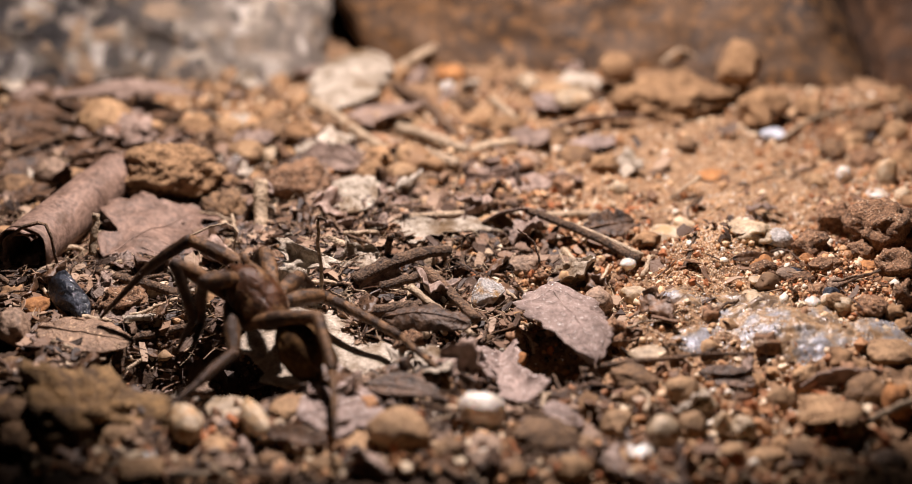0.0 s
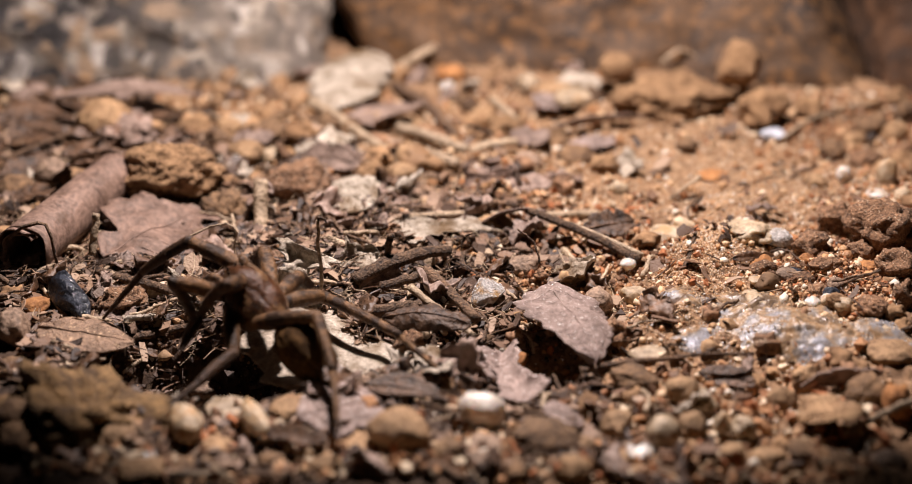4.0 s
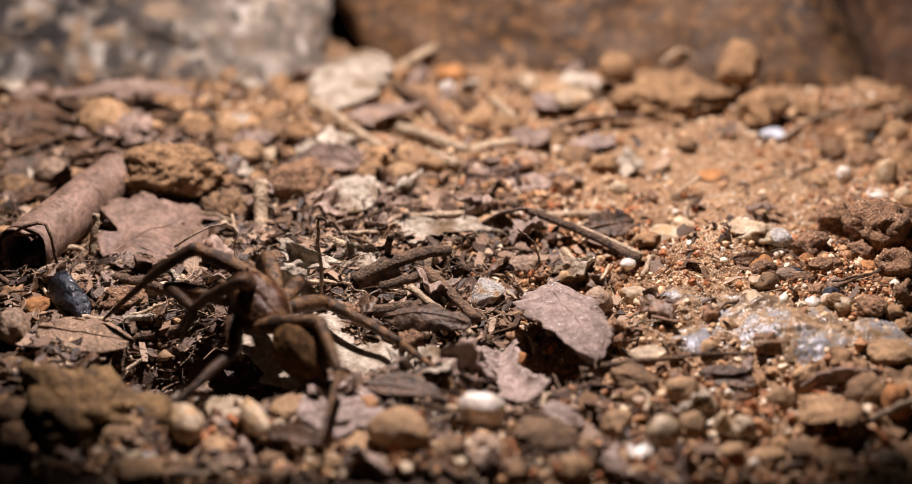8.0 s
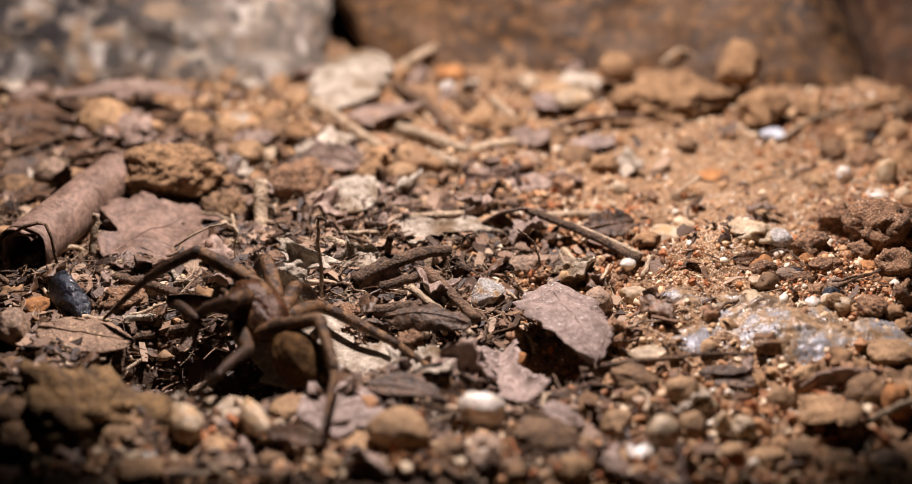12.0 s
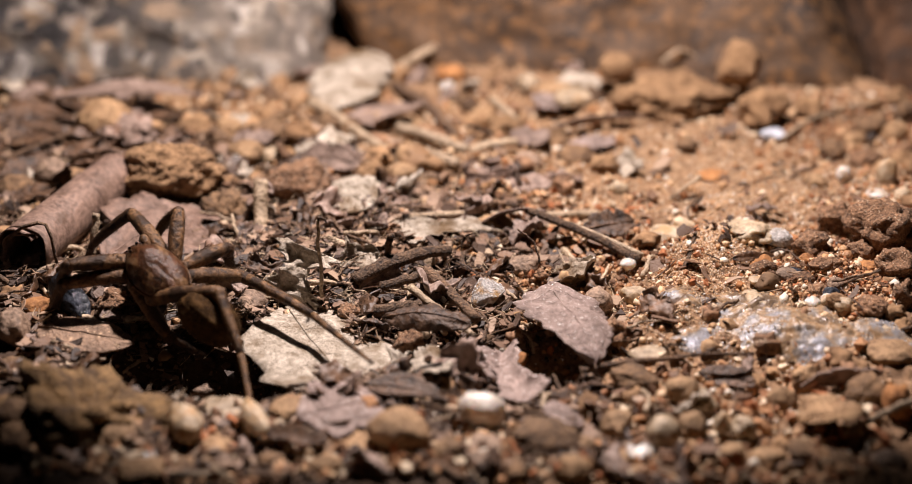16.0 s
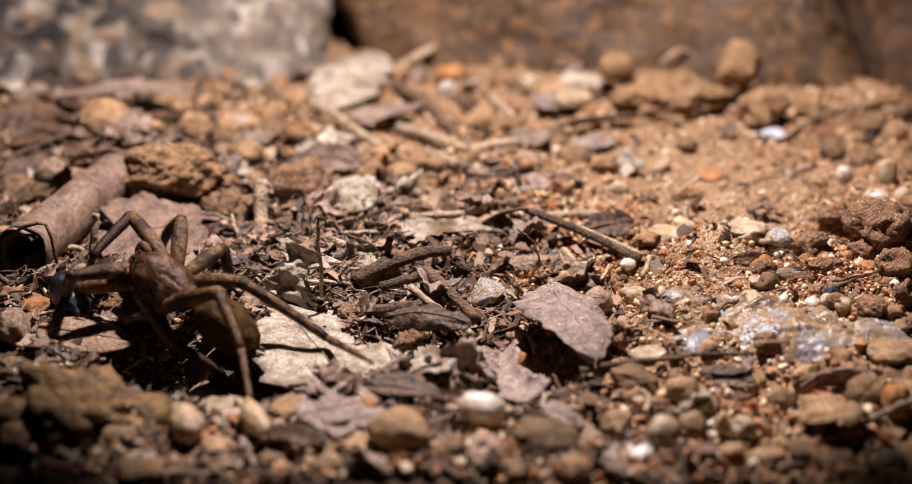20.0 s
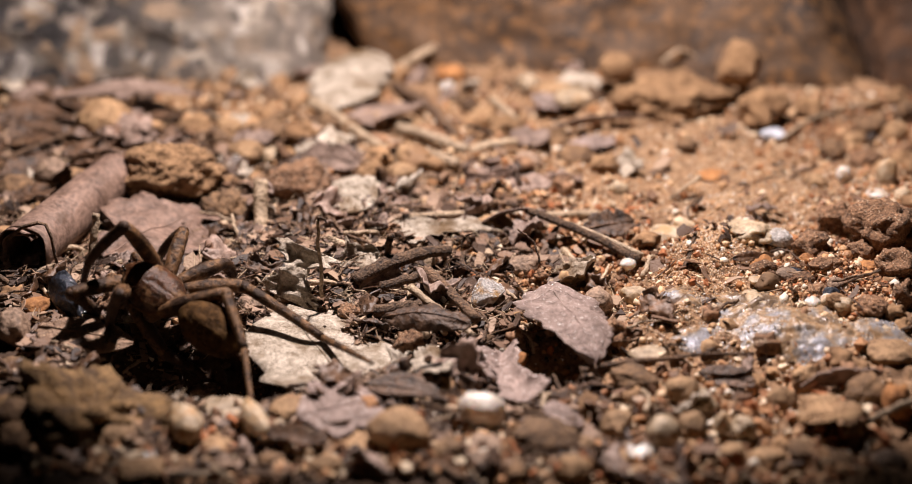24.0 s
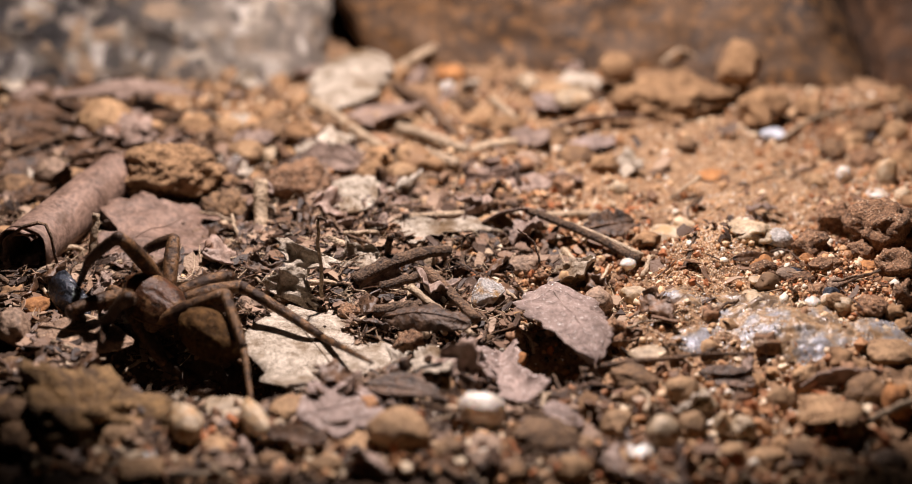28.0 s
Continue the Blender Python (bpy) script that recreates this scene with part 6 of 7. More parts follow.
        spine = [Vector((4.2 + 3.4 * u, s * (2.0 + 1.2 * u), -0.8 + 2.4 * math.sin(2.6 * u) - 3.8 * u * u)) for u in [i / 10 for i in range(11)]]
        bm = tube(spine, lambda u: 0.75 - 0.2 * u, 10, 5, 0.08)
        bristles(bm, spine, lambda u: 0.7, 50, 0.5, 21 + s)
        part("pedipalp", bm, HAIRY, spider)
    limbs = {}
    for n, k in enumerate(LENGTHS):
        l1, l2, l3 = LENGTHS[k]
        ball("coxa", HIPS[k], (2.4, 2.0, 2.0), HAIRY, spider, 30 + n)
        femur = limb("femur", l1, lambda u: 0.70 + 0.50 * math.sin(math.pi * min(1, 0.16 + 0.72 * u)), HAIRY, spider, 40 + n, sag=-0.4)
        # front shins are dark-haired; g's is darkened to imitate the body's shade on it
        shin = DARK_AND_SHADED_LEG if k in "abdrcg" else HAIRY
        tibia = limb("tibia", l2, lambda u: 0.66 + 0.24 * math.sin(math.pi * min(1, 0.25 + 0.6 * u)) - 0.18 * u, shin, spider, 60 + n, sag=-0.35)
        ball("patella", (0, 0, 0.5), (2.0, 2.0, 2.8), shin, tibia, 80 + n)
        meta = limb("metatarsus", l3 * 0.68, lambda u: 0.56 - 0.2 * u, shin, spider, 100 + n, 300, 0.5)
        limb("tarsus", l3 * 0.34, lambda u: 0.38 - 0.18 * u, shin, meta, 120 + n, 110, 0.45, 0.0, l3 * 0.66)
        limbs[k] = (femur, tibia, meta)
    return spider, limbs


SPIDER, LEG_PARTS = make_spider()
BODY_ROWS, LEG_ROWS = [], {k: ([], [], []) for k in LENGTHS}


def stance(t, at, ahead, **legs):
    """One moment of the spider: its middle, the way it faces, and the knee, ankle and tip of each leg (mm)."""
    x = Vector(ahead).normalized()
    z = Vector((0, -0.45, 0.9))
    z = (z - x * z.dot(x)).normalized()
    y = z.cross(x)
    body = Matrix((x, y, z)).transposed().to_4x4()
    body.translation = Vector(at) * MM
    BODY_ROWS.append((t, body))
    back = body.inverted()
    for k, v in legs.items():
        joints = [body @ (Vector(HIPS[k]) * MM)] + [Vector(v[i:i + 3]) * MM for i in (0, 3, 6)]
        for n in range(3):
            a, b = back @ joints[n], back @ joints[n + 1]
            d = (b - a).normalized()
            s = d.cross(Vector((0, 0, 1))).normalized() if abs(d.z) < 0.98 else d.cross(Vector((1, 0, 0))).normalized()
            m = Matrix((s, d.cross(s), d)).transposed().to_4x4()
            m.translation = a
            LEG_ROWS[k][n].append((t, m))


# a fine dry root that the spider knocks over
ROOT = part("dry_root", tube([Vector(p) for p in ((-45.0, 14.0, 3.7), (-42.2, 15.0, 5.3), (-39.3, 15.0, 6.8), (-36.7, 15.0, 7.4), (-35.6, 15.0, 6.8), (-34.9, 15.0, 5.8), (-35.5, 15.0, 4.0), (-35.5, 15.0, 1.7), (-34.7, 14.0, 0.7))], lambda u: 0.2 - 0.06 * u, 6, 3, 0.2), STRAW)
tagged(ROOT, "thin pale looped dry root over the litter", "root")


def motions():
    """Keys all that moves: the spider's body and legs, and the root it knocks over."""
    stance(0.0, (-29.0, -13.7, 8.5), (-0.658, 0.583, 0.477), a=(-38.8, -7.4, 14.4, -46.3, -6.4, 8.6, -52.8, -7.7, 1.9), b=(-39.5, -16.5, 14.8, -37.4, -17.4, 6.5, -40.3, -15.2, 0.6), d=(-35.0, -20.4, 14.0, -36.6, -15.6, 4.9, -36.8, -23.2, 4.8), r=(-28.5, -3.2, 10.7, -30.3, 0.7, 6.1, -31.3, 4.1, 3.7), c=(-23.2, -4.2, 7.0, -22.0, -1.1, 2.7, -21.3, 0.5, 0.5), f=(-19.7, -5.9, 4.6, -7.9, -14.9, 2.4, 0.1, -29.9, 2.8), e=(-19.1, -22.6, 9.5, -16.6, -31.7, 5.7, -15.2, -47.1, 5.3), g=(-31.2, -22.1, 3.5, -35.0, -31.2, 3.7, -39.9, -36.8, 1.6))
    stance(0.9, (-28.3, -13.0, 8.6), (-0.576, 0.686, 0.445), a=(-37.9, -7.4, 14.2, -45.7, -6.9, 8.8, -52.4, -8.3, 2.2), b=(-38.9, -15.6, 14.6, -37.8, -14.1, 6.2, -40.8, -12.4, 0.1), d=(-27.9, -20.4, 14.3, -36.8, -17.5, 9.6, -39.8, -14.1, 3.5), r=(-28.5, -3.3, 10.7, -30.2, 0.7, 6.1, -31.3, 4.1, 3.7), c=(-23.2, -3.9, 6.8, -22.0, -0.8, 2.6, -21.3, 0.8, 0.3), f=(-19.7, -5.6, 4.4, -7.9, -14.6, 2.2, 0.1, -29.5, 2.6), e=(-19.1, -22.7, 9.5, -16.6, -31.9, 5.7, -15.1, -47.2, 5.3), g=(-31.4, -20.9, 2.9, -35.2, -29.9, 3.0, -40.2, -35.5, 1.0))
    stance(1.5, (-29.0, -13.8, 8.6), (-0.655, 0.565, 0.501), a=(-38.5, -5.1, 13.3, -46.2, -4.7, 7.8, -52.8, -6.7, 1.3), b=(-39.3, -17.4, 14.7, -37.2, -17.2, 6.4, -40.0, -14.8, 0.4), d=(-35.1, -20.5, 14.2, -36.6, -15.8, 5.0, -36.8, -23.4, 4.9), r=(-28.5, -3.3, 10.7, -30.2, 0.6, 6.1, -31.3, 4.1, 3.7), c=(-23.1, -4.2, 7.0, -22.0, -1.2, 2.8, -21.3, 0.4, 0.5), f=(-19.7, -6.0, 4.6, -7.9, -15.0, 2.4, 0.1, -29.9, 2.8), e=(-19.1, -22.7, 9.5, -16.6, -31.8, 5.7, -15.1, -47.1, 5.3), g=(-31.2, -22.2, 3.5, -35.0, -31.2, 3.7, -39.9, -36.8, 1.7))
    stance(3.0, (-29.2, -13.5, 8.2), (-0.670, 0.600, 0.437), a=(-39.0, -5.9, 13.4, -46.6, -4.7, 7.8, -52.9, -6.3, 0.9), b=(-39.9, -18.1, 12.8, -37.8, -14.3, 5.4, -40.4, -12.5, -0.8), d=(-34.3, -20.7, 13.5, -36.6, -15.4, 4.7, -36.9, -23.0, 4.7), r=(-28.5, -3.1, 10.7, -30.3, 0.8, 6.0, -31.3, 4.2, 3.6), c=(-23.2, -4.2, 7.0, -22.0, -1.1, 2.7, -21.3, 0.5, 0.5), f=(-19.7, -6.0, 4.6, -7.9, -15.0, 2.5, 0.1, -29.9, 2.8), e=(-19.2, -22.4, 9.3, -16.6, -31.5, 5.5, -15.2, -46.8, 5.1), g=(-31.2, -22.2, 3.6, -35.0, -31.2, 3.7, -39.9, -36.8, 1.7))
    stance(5.6, (-29.0, -13.3, 8.2), (-0.631, 0.644, 0.433), a=(-38.7, -7.1, 13.8, -46.4, -5.9, 8.4, -52.6, -7.1, 1.4), b=(-39.6, -17.5, 13.0, -37.6, -14.2, 5.3, -40.5, -12.0, -0.6), d=(-29.0, -20.6, 14.2, -36.3, -16.9, 7.6, -39.3, -13.3, 1.6), r=(-28.5, -3.2, 10.7, -30.3, 0.8, 6.0, -31.3, 4.2, 3.6), c=(-23.2, -4.0, 6.9, -22.0, -0.9, 2.6, -21.3, 0.6, 0.4), f=(-19.7, -5.8, 4.5, -7.9, -14.8, 2.4, 0.1, -29.7, 2.7), e=(-19.2, -22.3, 9.3, -16.6, -31.4, 5.5, -15.2, -46.7, 5.1), g=(-31.2, -21.7, 3.3, -35.1, -30.7, 3.5, -40.0, -36.4, 1.4))
    stance(6.4, (-28.7, -12.9, 7.7), (-0.566, 0.712, 0.416), a=(-38.3, -8.7, 13.3, -46.1, -7.7, 7.9, -52.6, -6.6, 1.1), b=(-41.8, -7.6, 6.8, -37.2, -14.8, 5.7, -39.6, -11.9, -0.1), d=(-32.3, -19.7, 13.8, -36.4, -14.2, 5.8, -39.0, -10.2, -0.1), r=(-28.1, -3.0, 9.9, -30.0, 1.1, 5.3, -31.0, 4.5, 2.9), c=(-23.4, -3.9, 5.9, -22.1, -0.5, 1.9, -21.4, 1.5, -0.0), f=(-19.7, -5.5, 4.4, -7.9, -14.5, 2.2, 0.1, -29.4, 2.6), e=(-19.0, -22.1, 8.5, -15.8, -31.2, 5.4, -16.8, -46.6, 5.6), g=(-31.3, -21.2, 3.0, -35.2, -30.2, 3.2, -40.1, -35.8, 1.1))
    stance(8.0, (-28.7, -12.9, 7.2), (-0.607, 0.713, 0.351), a=(-38.1, -8.1, 13.4, -45.7, -7.5, 7.8, -52.5, -6.9, 1.3), b=(-42.2, -8.8, 7.4, -37.3, -15.9, 7.1, -40.1, -14.0, 1.0), d=(-29.9, -19.7, 13.6, -37.5, -15.8, 7.5, -40.7, -11.9, 1.9), r=(-28.1, -3.0, 9.9, -30.0, 1.0, 5.3, -31.0, 4.4, 2.9), c=(-23.4, -3.7, 5.8, -22.1, -0.4, 1.9, -21.4, 1.6, -0.1), f=(-19.4, -5.8, 3.5, -7.9, -15.2, 1.6, 0.1, -30.1, 2.9), e=(-19.0, -22.2, 8.6, -15.8, -31.3, 5.4, -16.8, -46.7, 5.6), g=(-31.2, -21.7, 3.3, -35.1, -30.7, 3.4, -40.0, -36.3, 1.4))
    stance(11.0, (-28.6, -12.8, 5.7), (-0.608, 0.740, 0.288), a=(-37.5, -7.8, 12.6, -45.7, -7.2, 7.9, -52.5, -7.0, 1.3), b=(-42.3, -12.1, 6.6, -37.9, -19.3, 8.3, -37.2, -16.1, 2.2), d=(-31.2, -20.1, 10.6, -37.4, -13.2, 5.8, -40.7, -10.9, -0.7), r=(-28.0, -3.9, 10.3, -29.8, 0.1, 5.8, -30.9, 3.5, 3.4), c=(-23.4, -3.6, 5.8, -22.1, -0.3, 1.8, -21.4, 1.7, -0.1), f=(-19.4, -5.4, 2.9, -7.9, -14.9, 1.0, 0.1, -29.7, 2.7), e=(-19.0, -21.4, 8.5, -16.3, -30.6, 5.1, -16.9, -46.0, 5.3), g=(-29.3, -21.5, 3.8, -32.6, -30.7, 4.4, -37.1, -27.1, -0.9))
    stance(12.5, (-28.8, -12.9, 5.9), (-0.586, 0.714, 0.383), a=(-37.7, -7.9, 12.9, -45.8, -7.1, 7.8, -52.5, -6.9, 1.2), b=(-41.8, -7.4, 4.8, -36.9, -14.4, 4.6, -38.9, -11.5, -1.4), d=(-31.0, -20.4, 11.0, -37.1, -13.9, 5.5, -40.5, -11.2, -0.8), r=(-28.5, -3.5, 9.4, -30.5, 0.9, 5.2, -31.3, 4.3, 2.8), c=(-23.9, -3.7, 4.8, -22.1, 0.1, 1.5, -21.4, 2.1, -0.4), f=(-20.3, -5.2, 2.5, -8.4, -14.2, 1.1, 0.1, -28.9, 2.2), e=(-19.1, -20.9, 8.2, -16.4, -30.1, 4.8, -16.9, -45.5, 5.0), g=(-29.3, -21.3, 3.7, -32.6, -30.6, 4.3, -37.1, -27.0, -0.9))
    stance(14.5, (-29.2, -12.9, 5.9), (-0.609, 0.712, 0.349), a=(-38.0, -6.3, 12.5, -46.1, -5.8, 7.4, -52.7, -5.5, 0.7), b=(-40.2, -16.9, 9.6, -35.2, -23.9, 9.2, -37.3, -20.4, 3.5), d=(-30.3, -20.4, 11.0, -36.7, -14.2, 5.5, -38.6, -21.5, 4.1), r=(-27.9, -4.3, 11.1, -33.3, -1.5, 9.2, -34.7, 0.9, 6.0), c=(-23.0, -4.0, 4.1, -22.8, 0.1, 0.7, -22.8, 2.1, -1.4), f=(-22.0, -4.3, 3.8, -11.2, -14.6, 5.1, -2.7, -29.2, 4.0), e=(-19.1, -20.6, 8.1, -16.4, -29.9, 4.7, -16.9, -45.3, 4.8), g=(-29.4, -21.3, 3.7, -32.6, -30.5, 4.3, -37.1, -27.0, -1.0))
    stance(14.8, (-32.8, -9.0, 4.4), (-0.650, 0.705, 0.284), a=(-40.9, 0.9, 10.0, -48.0, -0.1, 3.8, -51.1, -8.9, 2.2), b=(-43.7, -14.0, 6.7, -41.9, -9.5, -0.4, -38.6, -15.5, 0.9), d=(-43.5, -13.1, 4.8, -47.9, -6.8, -2.3, -48.2, -14.1, 0.1), r=(-31.3, -2.0, 11.3, -37.0, 0.8, 11.4, -40.2, 3.2, 9.9), c=(-26.9, 0.1, 2.5, -26.4, 3.2, -1.8, -26.4, 5.2, -3.9), f=(-21.5, -3.3, 2.1, -10.8, -13.5, 4.6, -2.7, -28.4, 3.8), e=(-21.9, -16.0, 6.2, -18.2, -25.0, 3.0, -17.2, -40.3, 2.5), g=(-34.4, -17.7, 0.0, -35.2, -27.1, 2.4, -36.1, -34.8, 3.5))
    stance(15.0, (-37.0, -6.5, 4.0), (-0.725, 0.609, 0.322), a=(-43.8, -4.6, 14.2, -49.3, -1.3, 7.2, -52.3, 3.6, -0.3), b=(-49.0, -11.7, 3.5, -53.8, -8.1, -2.6, -53.2, -14.9, -1.4), d=(-49.9, -7.6, 4.3, -53.7, -1.0, -2.9, -53.3, -8.6, -2.8), r=(-37.3, -0.1, 11.2, -42.8, 2.8, 10.0, -46.3, 3.7, 7.8), c=(-31.7, 3.2, 3.0, -31.3, 5.3, -1.9, -31.1, 7.0, -4.2), f=(-28.9, -10.8, 10.0, -18.3, -21.4, 9.8, -10.8, -36.5, 11.6), e=(-26.2, -15.5, 4.6, -20.8, -22.9, 0.1, -18.4, -38.1, 0.3), g=(-38.6, -15.0, -1.7, -35.5, -24.1, -3.6, -32.5, -31.2, -4.4))
    stance(15.2, (-40.6, -4.3, 2.8), (-0.713, 0.644, 0.277), a=(-39.0, -6.4, 14.1, -47.0, -1.3, 13.7, -52.2, 6.2, 11.4), b=(-51.6, -10.4, 1.7, -53.2, -5.4, -5.1, -52.5, -12.1, -3.4), d=(-52.4, -7.2, 3.3, -54.5, -0.3, -4.2, -53.6, -7.8, -3.2), r=(-39.7, 3.6, 9.1, -45.0, 5.3, 6.2, -47.4, 7.7, 3.6), c=(-36.9, 5.1, 5.1, -32.2, 7.4, 6.0, -30.6, 8.2, 3.8), f=(-29.4, 2.0, 1.1, -19.9, -9.4, 3.0, -11.9, -24.3, 4.1), e=(-28.6, -11.6, 1.4, -22.3, -18.1, -3.2, -18.9, -33.2, -2.6), g=(-39.3, -9.7, -5.1, -32.4, -12.5, -11.5, -25.5, -9.5, -13.2))
    stance(15.4, (-41.1, -4.3, 5.6), (-0.675, 0.643, 0.363), a=(-38.3, -7.1, 16.6, -44.0, 0.2, 18.8, -48.4, 8.4, 17.3), b=(-49.6, -12.0, 6.1, -51.5, -8.0, -1.2, -50.7, -14.9, -0.7), d=(-52.4, -7.7, 7.2, -53.0, -0.3, -0.2, -51.9, -7.8, 0.5), r=(-40.5, 5.4, 9.6, -45.5, 6.0, 5.9, -47.0, 8.9, 3.0), c=(-33.6, 4.0, 7.7, -36.0, 4.3, 2.9, -36.8, 5.4, 0.4), f=(-29.7, 1.5, 2.8, -19.6, -9.6, 3.0, -11.9, -24.6, 4.1), e=(-31.9, -13.9, 8.2, -26.8, -20.9, 2.8, -24.0, -35.7, -0.4), g=(-39.9, -7.0, -3.3, -32.8, -4.8, -9.7, -27.9, 1.0, -11.2))
    stance(15.6, (-42.6, -4.8, 9.1), (-0.812, 0.558, 0.173), a=(-42.4, -8.2, 19.5, -46.2, 0.5, 19.6, -49.2, 9.1, 17.0), b=(-50.1, -12.3, 12.5, -58.0, -11.4, 9.2, -62.0, -7.2, 5.4), d=(-52.0, -10.4, 12.2, -59.2, -4.9, 7.0, -63.9, -0.4, 3.0), r=(-41.4, 4.5, 14.6, -43.9, 8.4, 10.2, -45.2, 11.3, 7.4), c=(-33.1, 2.7, 8.6, -33.3, 6.4, 4.7, -33.6, 8.0, 2.4), f=(-31.0, 0.7, 5.6, -20.8, -10.2, 3.8, -11.7, -24.4, 3.3), e=(-32.7, -15.7, 11.1, -30.1, -22.2, 3.6, -26.7, -36.7, -0.1), g=(-40.9, -8.1, -0.3, -33.8, -6.0, -6.7, -28.9, -0.1, -8.2))
    stance(15.8, (-43.8, -4.9, 8.4), (-0.775, 0.539, 0.329), a=(-49.6, 9.3, 11.3, -56.3, 12.3, 5.3, -60.2, 17.9, -1.3), b=(-57.7, -4.9, 6.0, -61.4, -1.6, -1.0, -61.2, -8.3, 0.9), d=(-57.1, -5.5, 9.6, -60.4, 0.7, 1.8, -61.1, -6.8, 1.0), r=(-41.9, 4.0, 14.4, -45.6, 6.3, 9.8, -46.9, 9.1, 6.9), c=(-34.5, 2.8, 8.6, -34.5, 5.6, 4.0, -34.8, 7.1, 1.6), f=(-32.2, 0.7, 4.9, -21.1, -9.3, 3.4, -11.7, -23.4, 2.7), e=(-33.7, -14.9, 9.8, -30.2, -22.0, 3.4, -26.7, -36.6, -0.4), g=(-42.4, -8.0, -0.7, -35.2, -5.8, -7.1, -30.4, 0.0, -8.6))
    stance(16.0, (-44.6, -4.5, 7.9), (-0.721, 0.609, 0.330), a=(-50.4, 9.2, 11.6, -57.4, 10.8, 5.3, -60.6, 16.3, -1.6), b=(-58.5, -5.2, 6.2, -61.5, -1.9, -1.2, -61.2, -8.5, 1.0), d=(-57.4, -5.5, 9.5, -60.5, 0.8, 1.8, -61.1, -6.7, 0.9), r=(-42.1, 3.9, 14.1, -45.9, 6.3, 9.6, -47.1, 9.0, 6.5), c=(-34.8, 2.3, 8.8, -34.6, 4.7, 4.0, -34.9, 6.2, 1.6), f=(-32.2, -0.2, 5.1, -21.1, -10.1, 3.6, -11.6, -24.0, 3.0), e=(-34.1, -13.6, 9.0, -30.4, -20.7, 2.7, -26.9, -35.1, -1.3), g=(-43.3, -7.3, -1.2, -36.2, -5.2, -7.6, -31.3, 0.7, -9.0))
    stance(17.0, (-43.6, -5.5, 7.0), (-0.805, 0.426, 0.413), a=(-50.2, 7.9, 11.7, -54.9, 0.4, 8.4, -57.7, 5.8, 1.1), b=(-56.7, -1.8, 3.9, -61.5, 1.2, -2.6, -61.9, -5.5, -0.5), d=(-56.1, -8.8, 9.4, -59.0, -1.5, 2.5, -60.1, -9.0, 1.8), r=(-41.8, 4.0, 12.7, -45.2, 6.8, 8.1, -46.3, 9.1, 4.7), c=(-35.6, 3.3, 8.2, -34.9, 3.5, 2.9, -34.9, 5.0, 0.4), f=(-31.5, -8.1, 8.0, -18.9, -11.7, 0.6, -11.4, -26.4, 4.3), e=(-33.9, -14.9, 9.6, -30.0, -22.9, 4.5, -26.7, -37.2, -0.2), g=(-42.2, -8.8, -2.0, -35.0, -6.6, -8.4, -30.2, -0.8, -9.9))
    stance(20.8, (-43.6, -5.5, 7.0), (-0.805, 0.426, 0.413), a=(-50.2, 7.9, 11.7, -54.9, 0.4, 8.4, -57.7, 5.8, 1.1), b=(-56.7, -1.8, 3.9, -61.5, 1.2, -2.6, -61.9, -5.5, -0.5), d=(-56.1, -8.8, 9.4, -59.0, -1.5, 2.5, -60.1, -9.0, 1.8), r=(-41.8, 4.0, 12.7, -45.2, 6.8, 8.1, -46.3, 9.1, 4.7), c=(-35.6, 3.3, 8.2, -34.9, 3.5, 2.9, -34.9, 5.0, 0.4), f=(-31.5, -8.1, 8.0, -18.9, -11.7, 0.6, -11.4, -26.4, 4.3), e=(-33.9, -14.9, 9.6, -30.0, -22.9, 4.5, -26.7, -37.2, -0.2), g=(-42.2, -8.8, -2.0, -35.0, -6.6, -8.4, -30.2, -0.8, -9.9))
    stance(21.5, (-43.8, -5.3, 7.0), (-0.764, 0.469, 0.443), a=(-50.2, 8.0, 11.7, -55.0, 0.5, 8.3, -57.7, 5.9, 1.1), b=(-45.8, -13.1, 11.6, -51.1, -9.3, 6.1, -51.8, -4.5, 1.0), d=(-56.3, -8.0, 9.2, -55.8, -0.8, 1.6, -51.4, -7.0, 2.2), r=(-40.8, 4.7, 11.6, -45.1, 5.7, 7.0, -46.3, 8.9, 4.5), c=(-34.8, 2.7, 7.8, -34.6, 4.8, 2.9, -34.9, 6.5, 0.6), f=(-31.5, -7.9, 7.8, -18.9, -11.8, 0.7, -11.4, -26.5, 4.3), e=(-34.0, -14.4, 9.3, -30.1, -22.4, 4.3, -26.7, -36.6, -0.5), g=(-42.5, -8.4, -1.9, -35.4, -6.2, -8.3, -30.5, -0.4, -9.8))
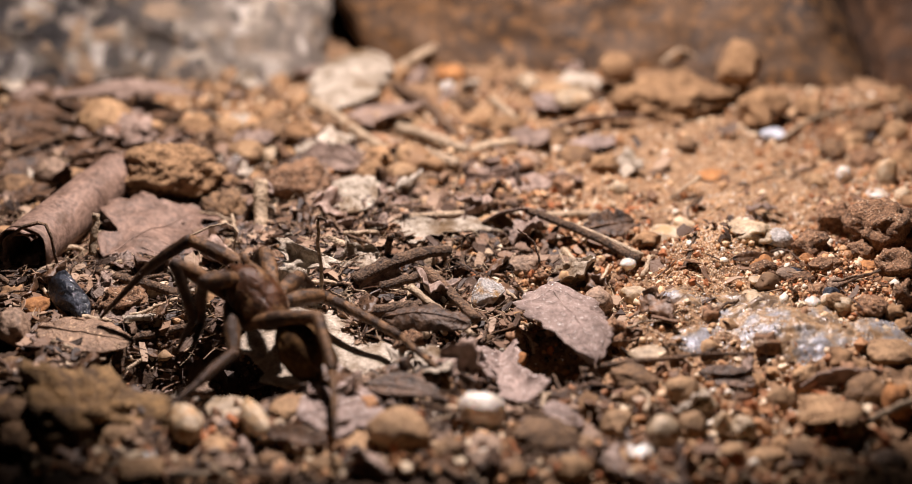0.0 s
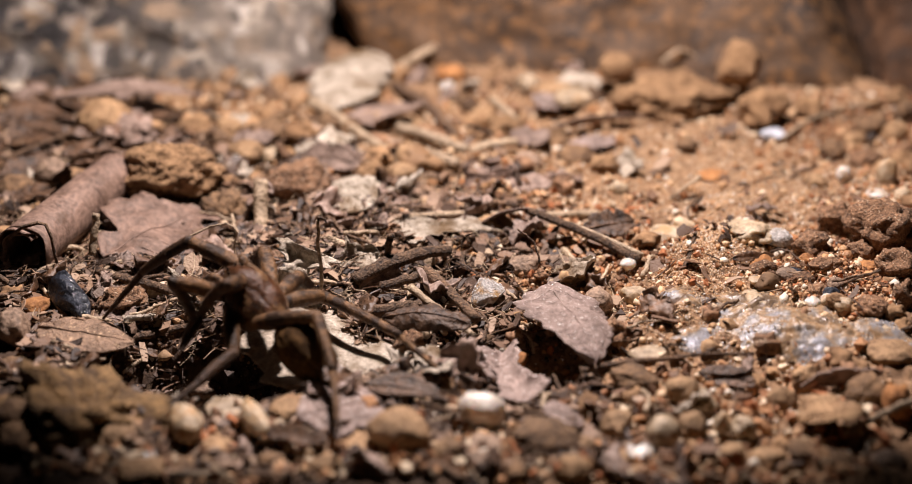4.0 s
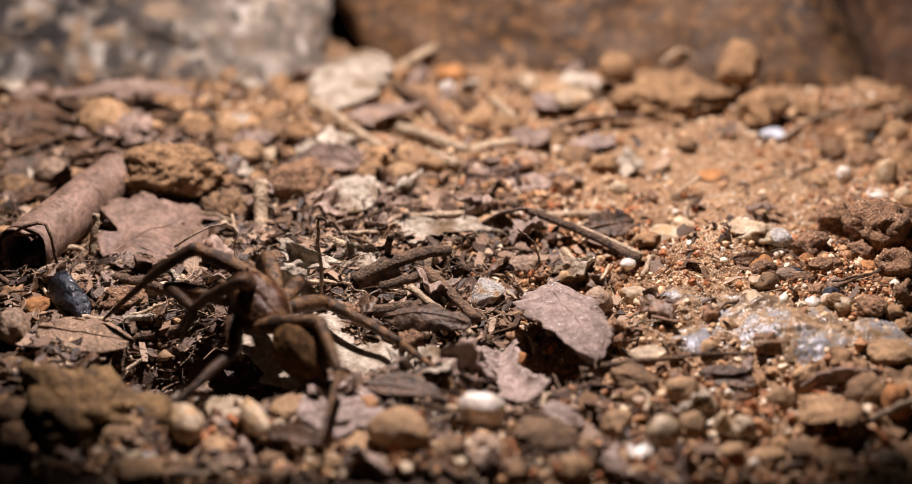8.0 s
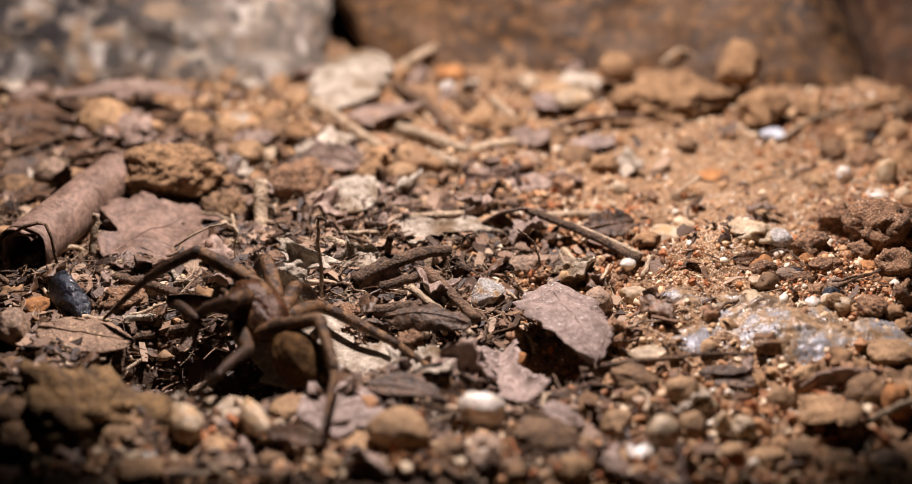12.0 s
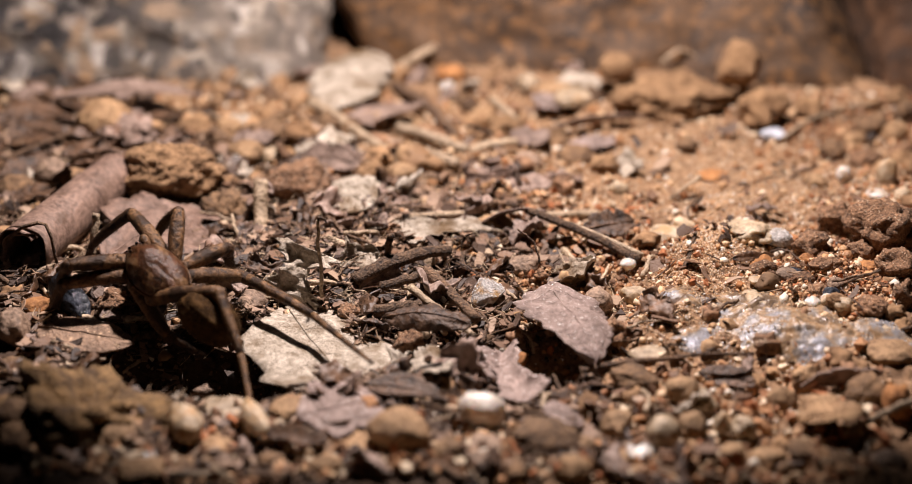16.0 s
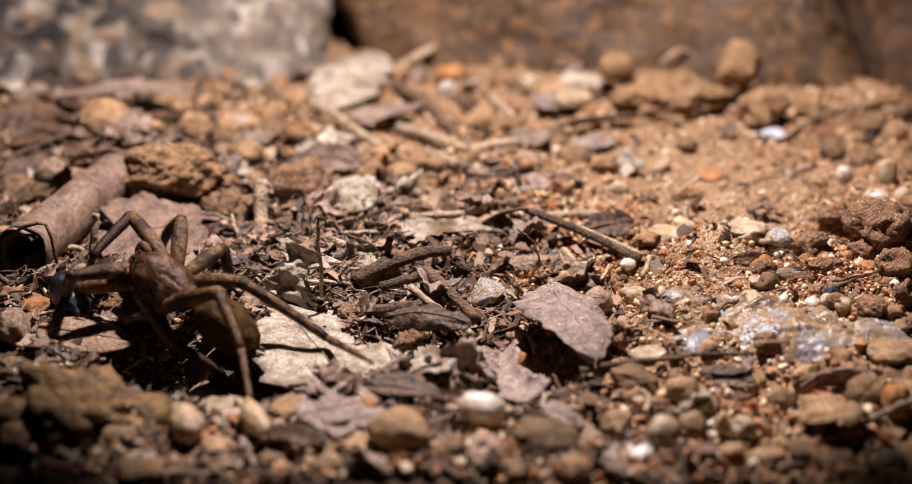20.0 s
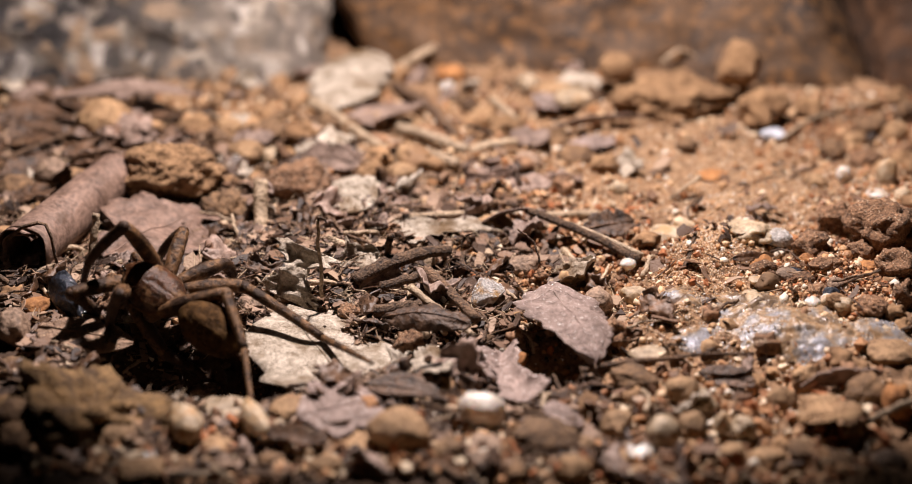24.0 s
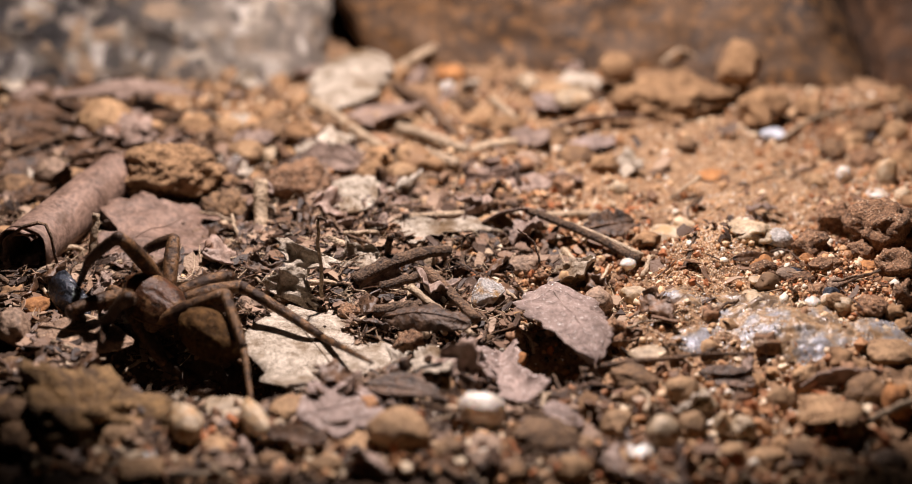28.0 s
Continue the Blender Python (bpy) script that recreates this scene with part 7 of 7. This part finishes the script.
    stance(23.5, (-45.3, -4.9, 5.4), (-0.790, 0.538, 0.293), a=(-48.3, -6.9, 16.4, -54.6, -4.6, 9.6, -57.3, 1.2, 2.7), b=(-48.5, -13.4, 8.5, -51.1, -9.1, 1.5, -50.4, -16.1, 2.1), d=(-56.4, -9.5, 6.8, -54.5, -2.3, -0.6, -51.0, -8.9, 1.1), r=(-41.7, 4.5, 10.6, -45.8, 5.8, 6.0, -47.1, 8.7, 3.1), c=(-35.2, 1.5, 6.6, -34.6, 4.8, 2.4, -34.8, 6.7, 0.3), f=(-32.0, -3.6, 5.3, -19.7, -10.2, -0.1, -11.5, -24.6, 3.3), e=(-33.6, -10.8, 7.4, -30.1, -19.2, 2.6, -27.2, -33.4, -2.3), g=(-43.8, -8.0, -3.8, -36.7, -5.9, -10.2, -31.8, -0.0, -11.7))
    stance(24.4, (-45.3, -5.0, 5.5), (-0.787, 0.530, 0.315), a=(-48.3, -7.1, 16.5, -54.5, -4.8, 9.7, -57.3, 1.0, 2.8), b=(-48.2, -13.4, 8.7, -51.2, -9.5, 1.6, -50.5, -16.4, 2.2), d=(-56.4, -9.6, 6.8, -54.4, -2.4, -0.5, -51.0, -9.0, 1.1), r=(-41.7, 4.5, 10.6, -45.8, 5.8, 5.9, -47.1, 8.7, 3.1), c=(-35.2, 1.5, 6.6, -34.6, 4.8, 2.4, -34.8, 6.7, 0.3), f=(-32.0, -3.6, 5.3, -19.7, -10.2, -0.1, -11.5, -24.6, 3.3), e=(-33.5, -10.8, 7.5, -30.1, -19.2, 2.6, -27.2, -33.5, -2.3), g=(-43.8, -8.1, -3.7, -36.7, -6.0, -10.1, -31.8, -0.1, -11.5))
    stance(25.0, (-45.0, -4.7, 5.6), (-0.765, 0.573, 0.294), a=(-48.6, -6.4, 16.4, -54.9, -4.5, 9.6, -57.4, 1.4, 2.6), b=(-47.6, -12.1, 10.2, -53.1, -9.1, 4.2, -52.7, -16.0, 4.7), d=(-56.9, -8.1, 6.1, -55.0, -1.0, -1.3, -51.5, -7.5, 0.4), r=(-41.7, 4.9, 10.5, -45.9, 6.1, 5.8, -47.2, 9.0, 3.0), c=(-35.2, 2.3, 6.3, -34.8, 5.5, 2.1, -34.9, 7.4, -0.0), f=(-31.6, -4.2, 5.7, -19.5, -11.1, 0.3, -11.4, -25.6, 3.8), e=(-33.5, -11.1, 7.6, -30.1, -19.4, 2.8, -27.1, -33.7, -2.2), g=(-43.5, -7.7, -3.6, -36.4, -5.6, -10.0, -31.5, 0.3, -11.4))
    stance(26.0, (-45.4, -4.8, 4.3), (-0.788, 0.555, 0.268), a=(-49.2, -6.8, 14.9, -55.2, -3.1, 8.6, -58.1, 2.8, 1.7), b=(-48.2, -12.9, 7.8, -53.1, -9.5, 1.6, -51.4, -16.2, 2.1), d=(-56.4, -9.3, 6.1, -56.1, -2.6, -2.0, -51.6, -8.7, -0.8), r=(-43.4, 4.4, 9.9, -48.4, 6.2, 6.5, -50.1, 9.2, 3.9), c=(-34.6, 0.5, 5.5, -34.5, 4.6, 2.0, -34.6, 6.7, 0.1), f=(-32.1, -3.2, 5.1, -19.8, -9.7, -0.3, -11.6, -24.2, 3.1), e=(-33.7, -10.1, 7.0, -30.3, -18.4, 2.3, -27.3, -32.7, -2.8), g=(-43.9, -7.9, -4.9, -36.7, -5.8, -11.3, -31.9, 0.1, -12.8))
    stance(27.0, (-45.4, -4.8, 3.7), (-0.790, 0.556, 0.259), a=(-49.3, -6.5, 14.5, -55.2, -2.4, 8.2, -58.6, 3.0, 1.3), b=(-47.8, -12.6, 7.7, -52.3, -9.1, 1.2, -51.1, -15.9, 2.0), d=(-56.7, -9.2, 3.9, -55.1, -2.6, -4.0, -51.6, -9.2, -2.5), r=(-43.3, 4.5, 9.3, -48.5, 6.4, 6.3, -50.1, 9.3, 3.6), c=(-34.6, 0.5, 4.8, -34.5, 4.7, 1.4, -34.7, 6.9, -0.4), f=(-32.2, -3.0, 4.9, -19.8, -9.4, -0.5, -11.6, -23.8, 2.9), e=(-33.8, -9.7, 6.8, -30.3, -18.0, 2.1, -27.3, -32.3, -3.0), g=(-43.8, -8.0, -5.6, -36.7, -5.8, -12.0, -31.8, 0.0, -13.4))
    stance(28.0, (-45.4, -4.8, 3.6), (-0.792, 0.557, 0.251), a=(-49.3, -6.3, 14.4, -55.3, -2.2, 8.2, -58.6, 3.2, 1.2), b=(-47.4, -12.5, 7.6, -52.0, -9.0, 1.2, -51.0, -15.8, 1.9), d=(-56.7, -9.2, 3.9, -55.1, -2.6, -4.0, -51.6, -9.2, -2.5), r=(-43.2, 4.3, 9.4, -48.5, 6.2, 6.3, -50.1, 9.2, 3.7), c=(-34.6, 0.5, 4.8, -34.5, 4.7, 1.5, -34.7, 6.9, -0.4), f=(-32.3, -2.9, 4.8, -19.8, -9.3, -0.5, -11.6, -23.8, 2.9), e=(-33.8, -9.6, 6.7, -30.3, -18.0, 2.0, -27.4, -32.2, -3.0), g=(-43.8, -8.0, -5.7, -36.7, -5.8, -12.1, -31.8, 0.0, -13.5))
    walk(SPIDER, BODY_ROWS)
    for k in LEG_PARTS:
        for ob, rows in zip(LEG_PARTS[k], LEG_ROWS[k]):
            walk(ob, rows)
    still, bent, down = pose(0, 0, 0), pose(0.001, 0.0, -0.0035, 0, 0, 4), pose(0.002, 0.004, -0.012, 6, 0, 10)
    walk(ROOT, [(0.0, still), (14.6, still), (15.4, bent), (15.8, down), (28.0, down)])


motions()
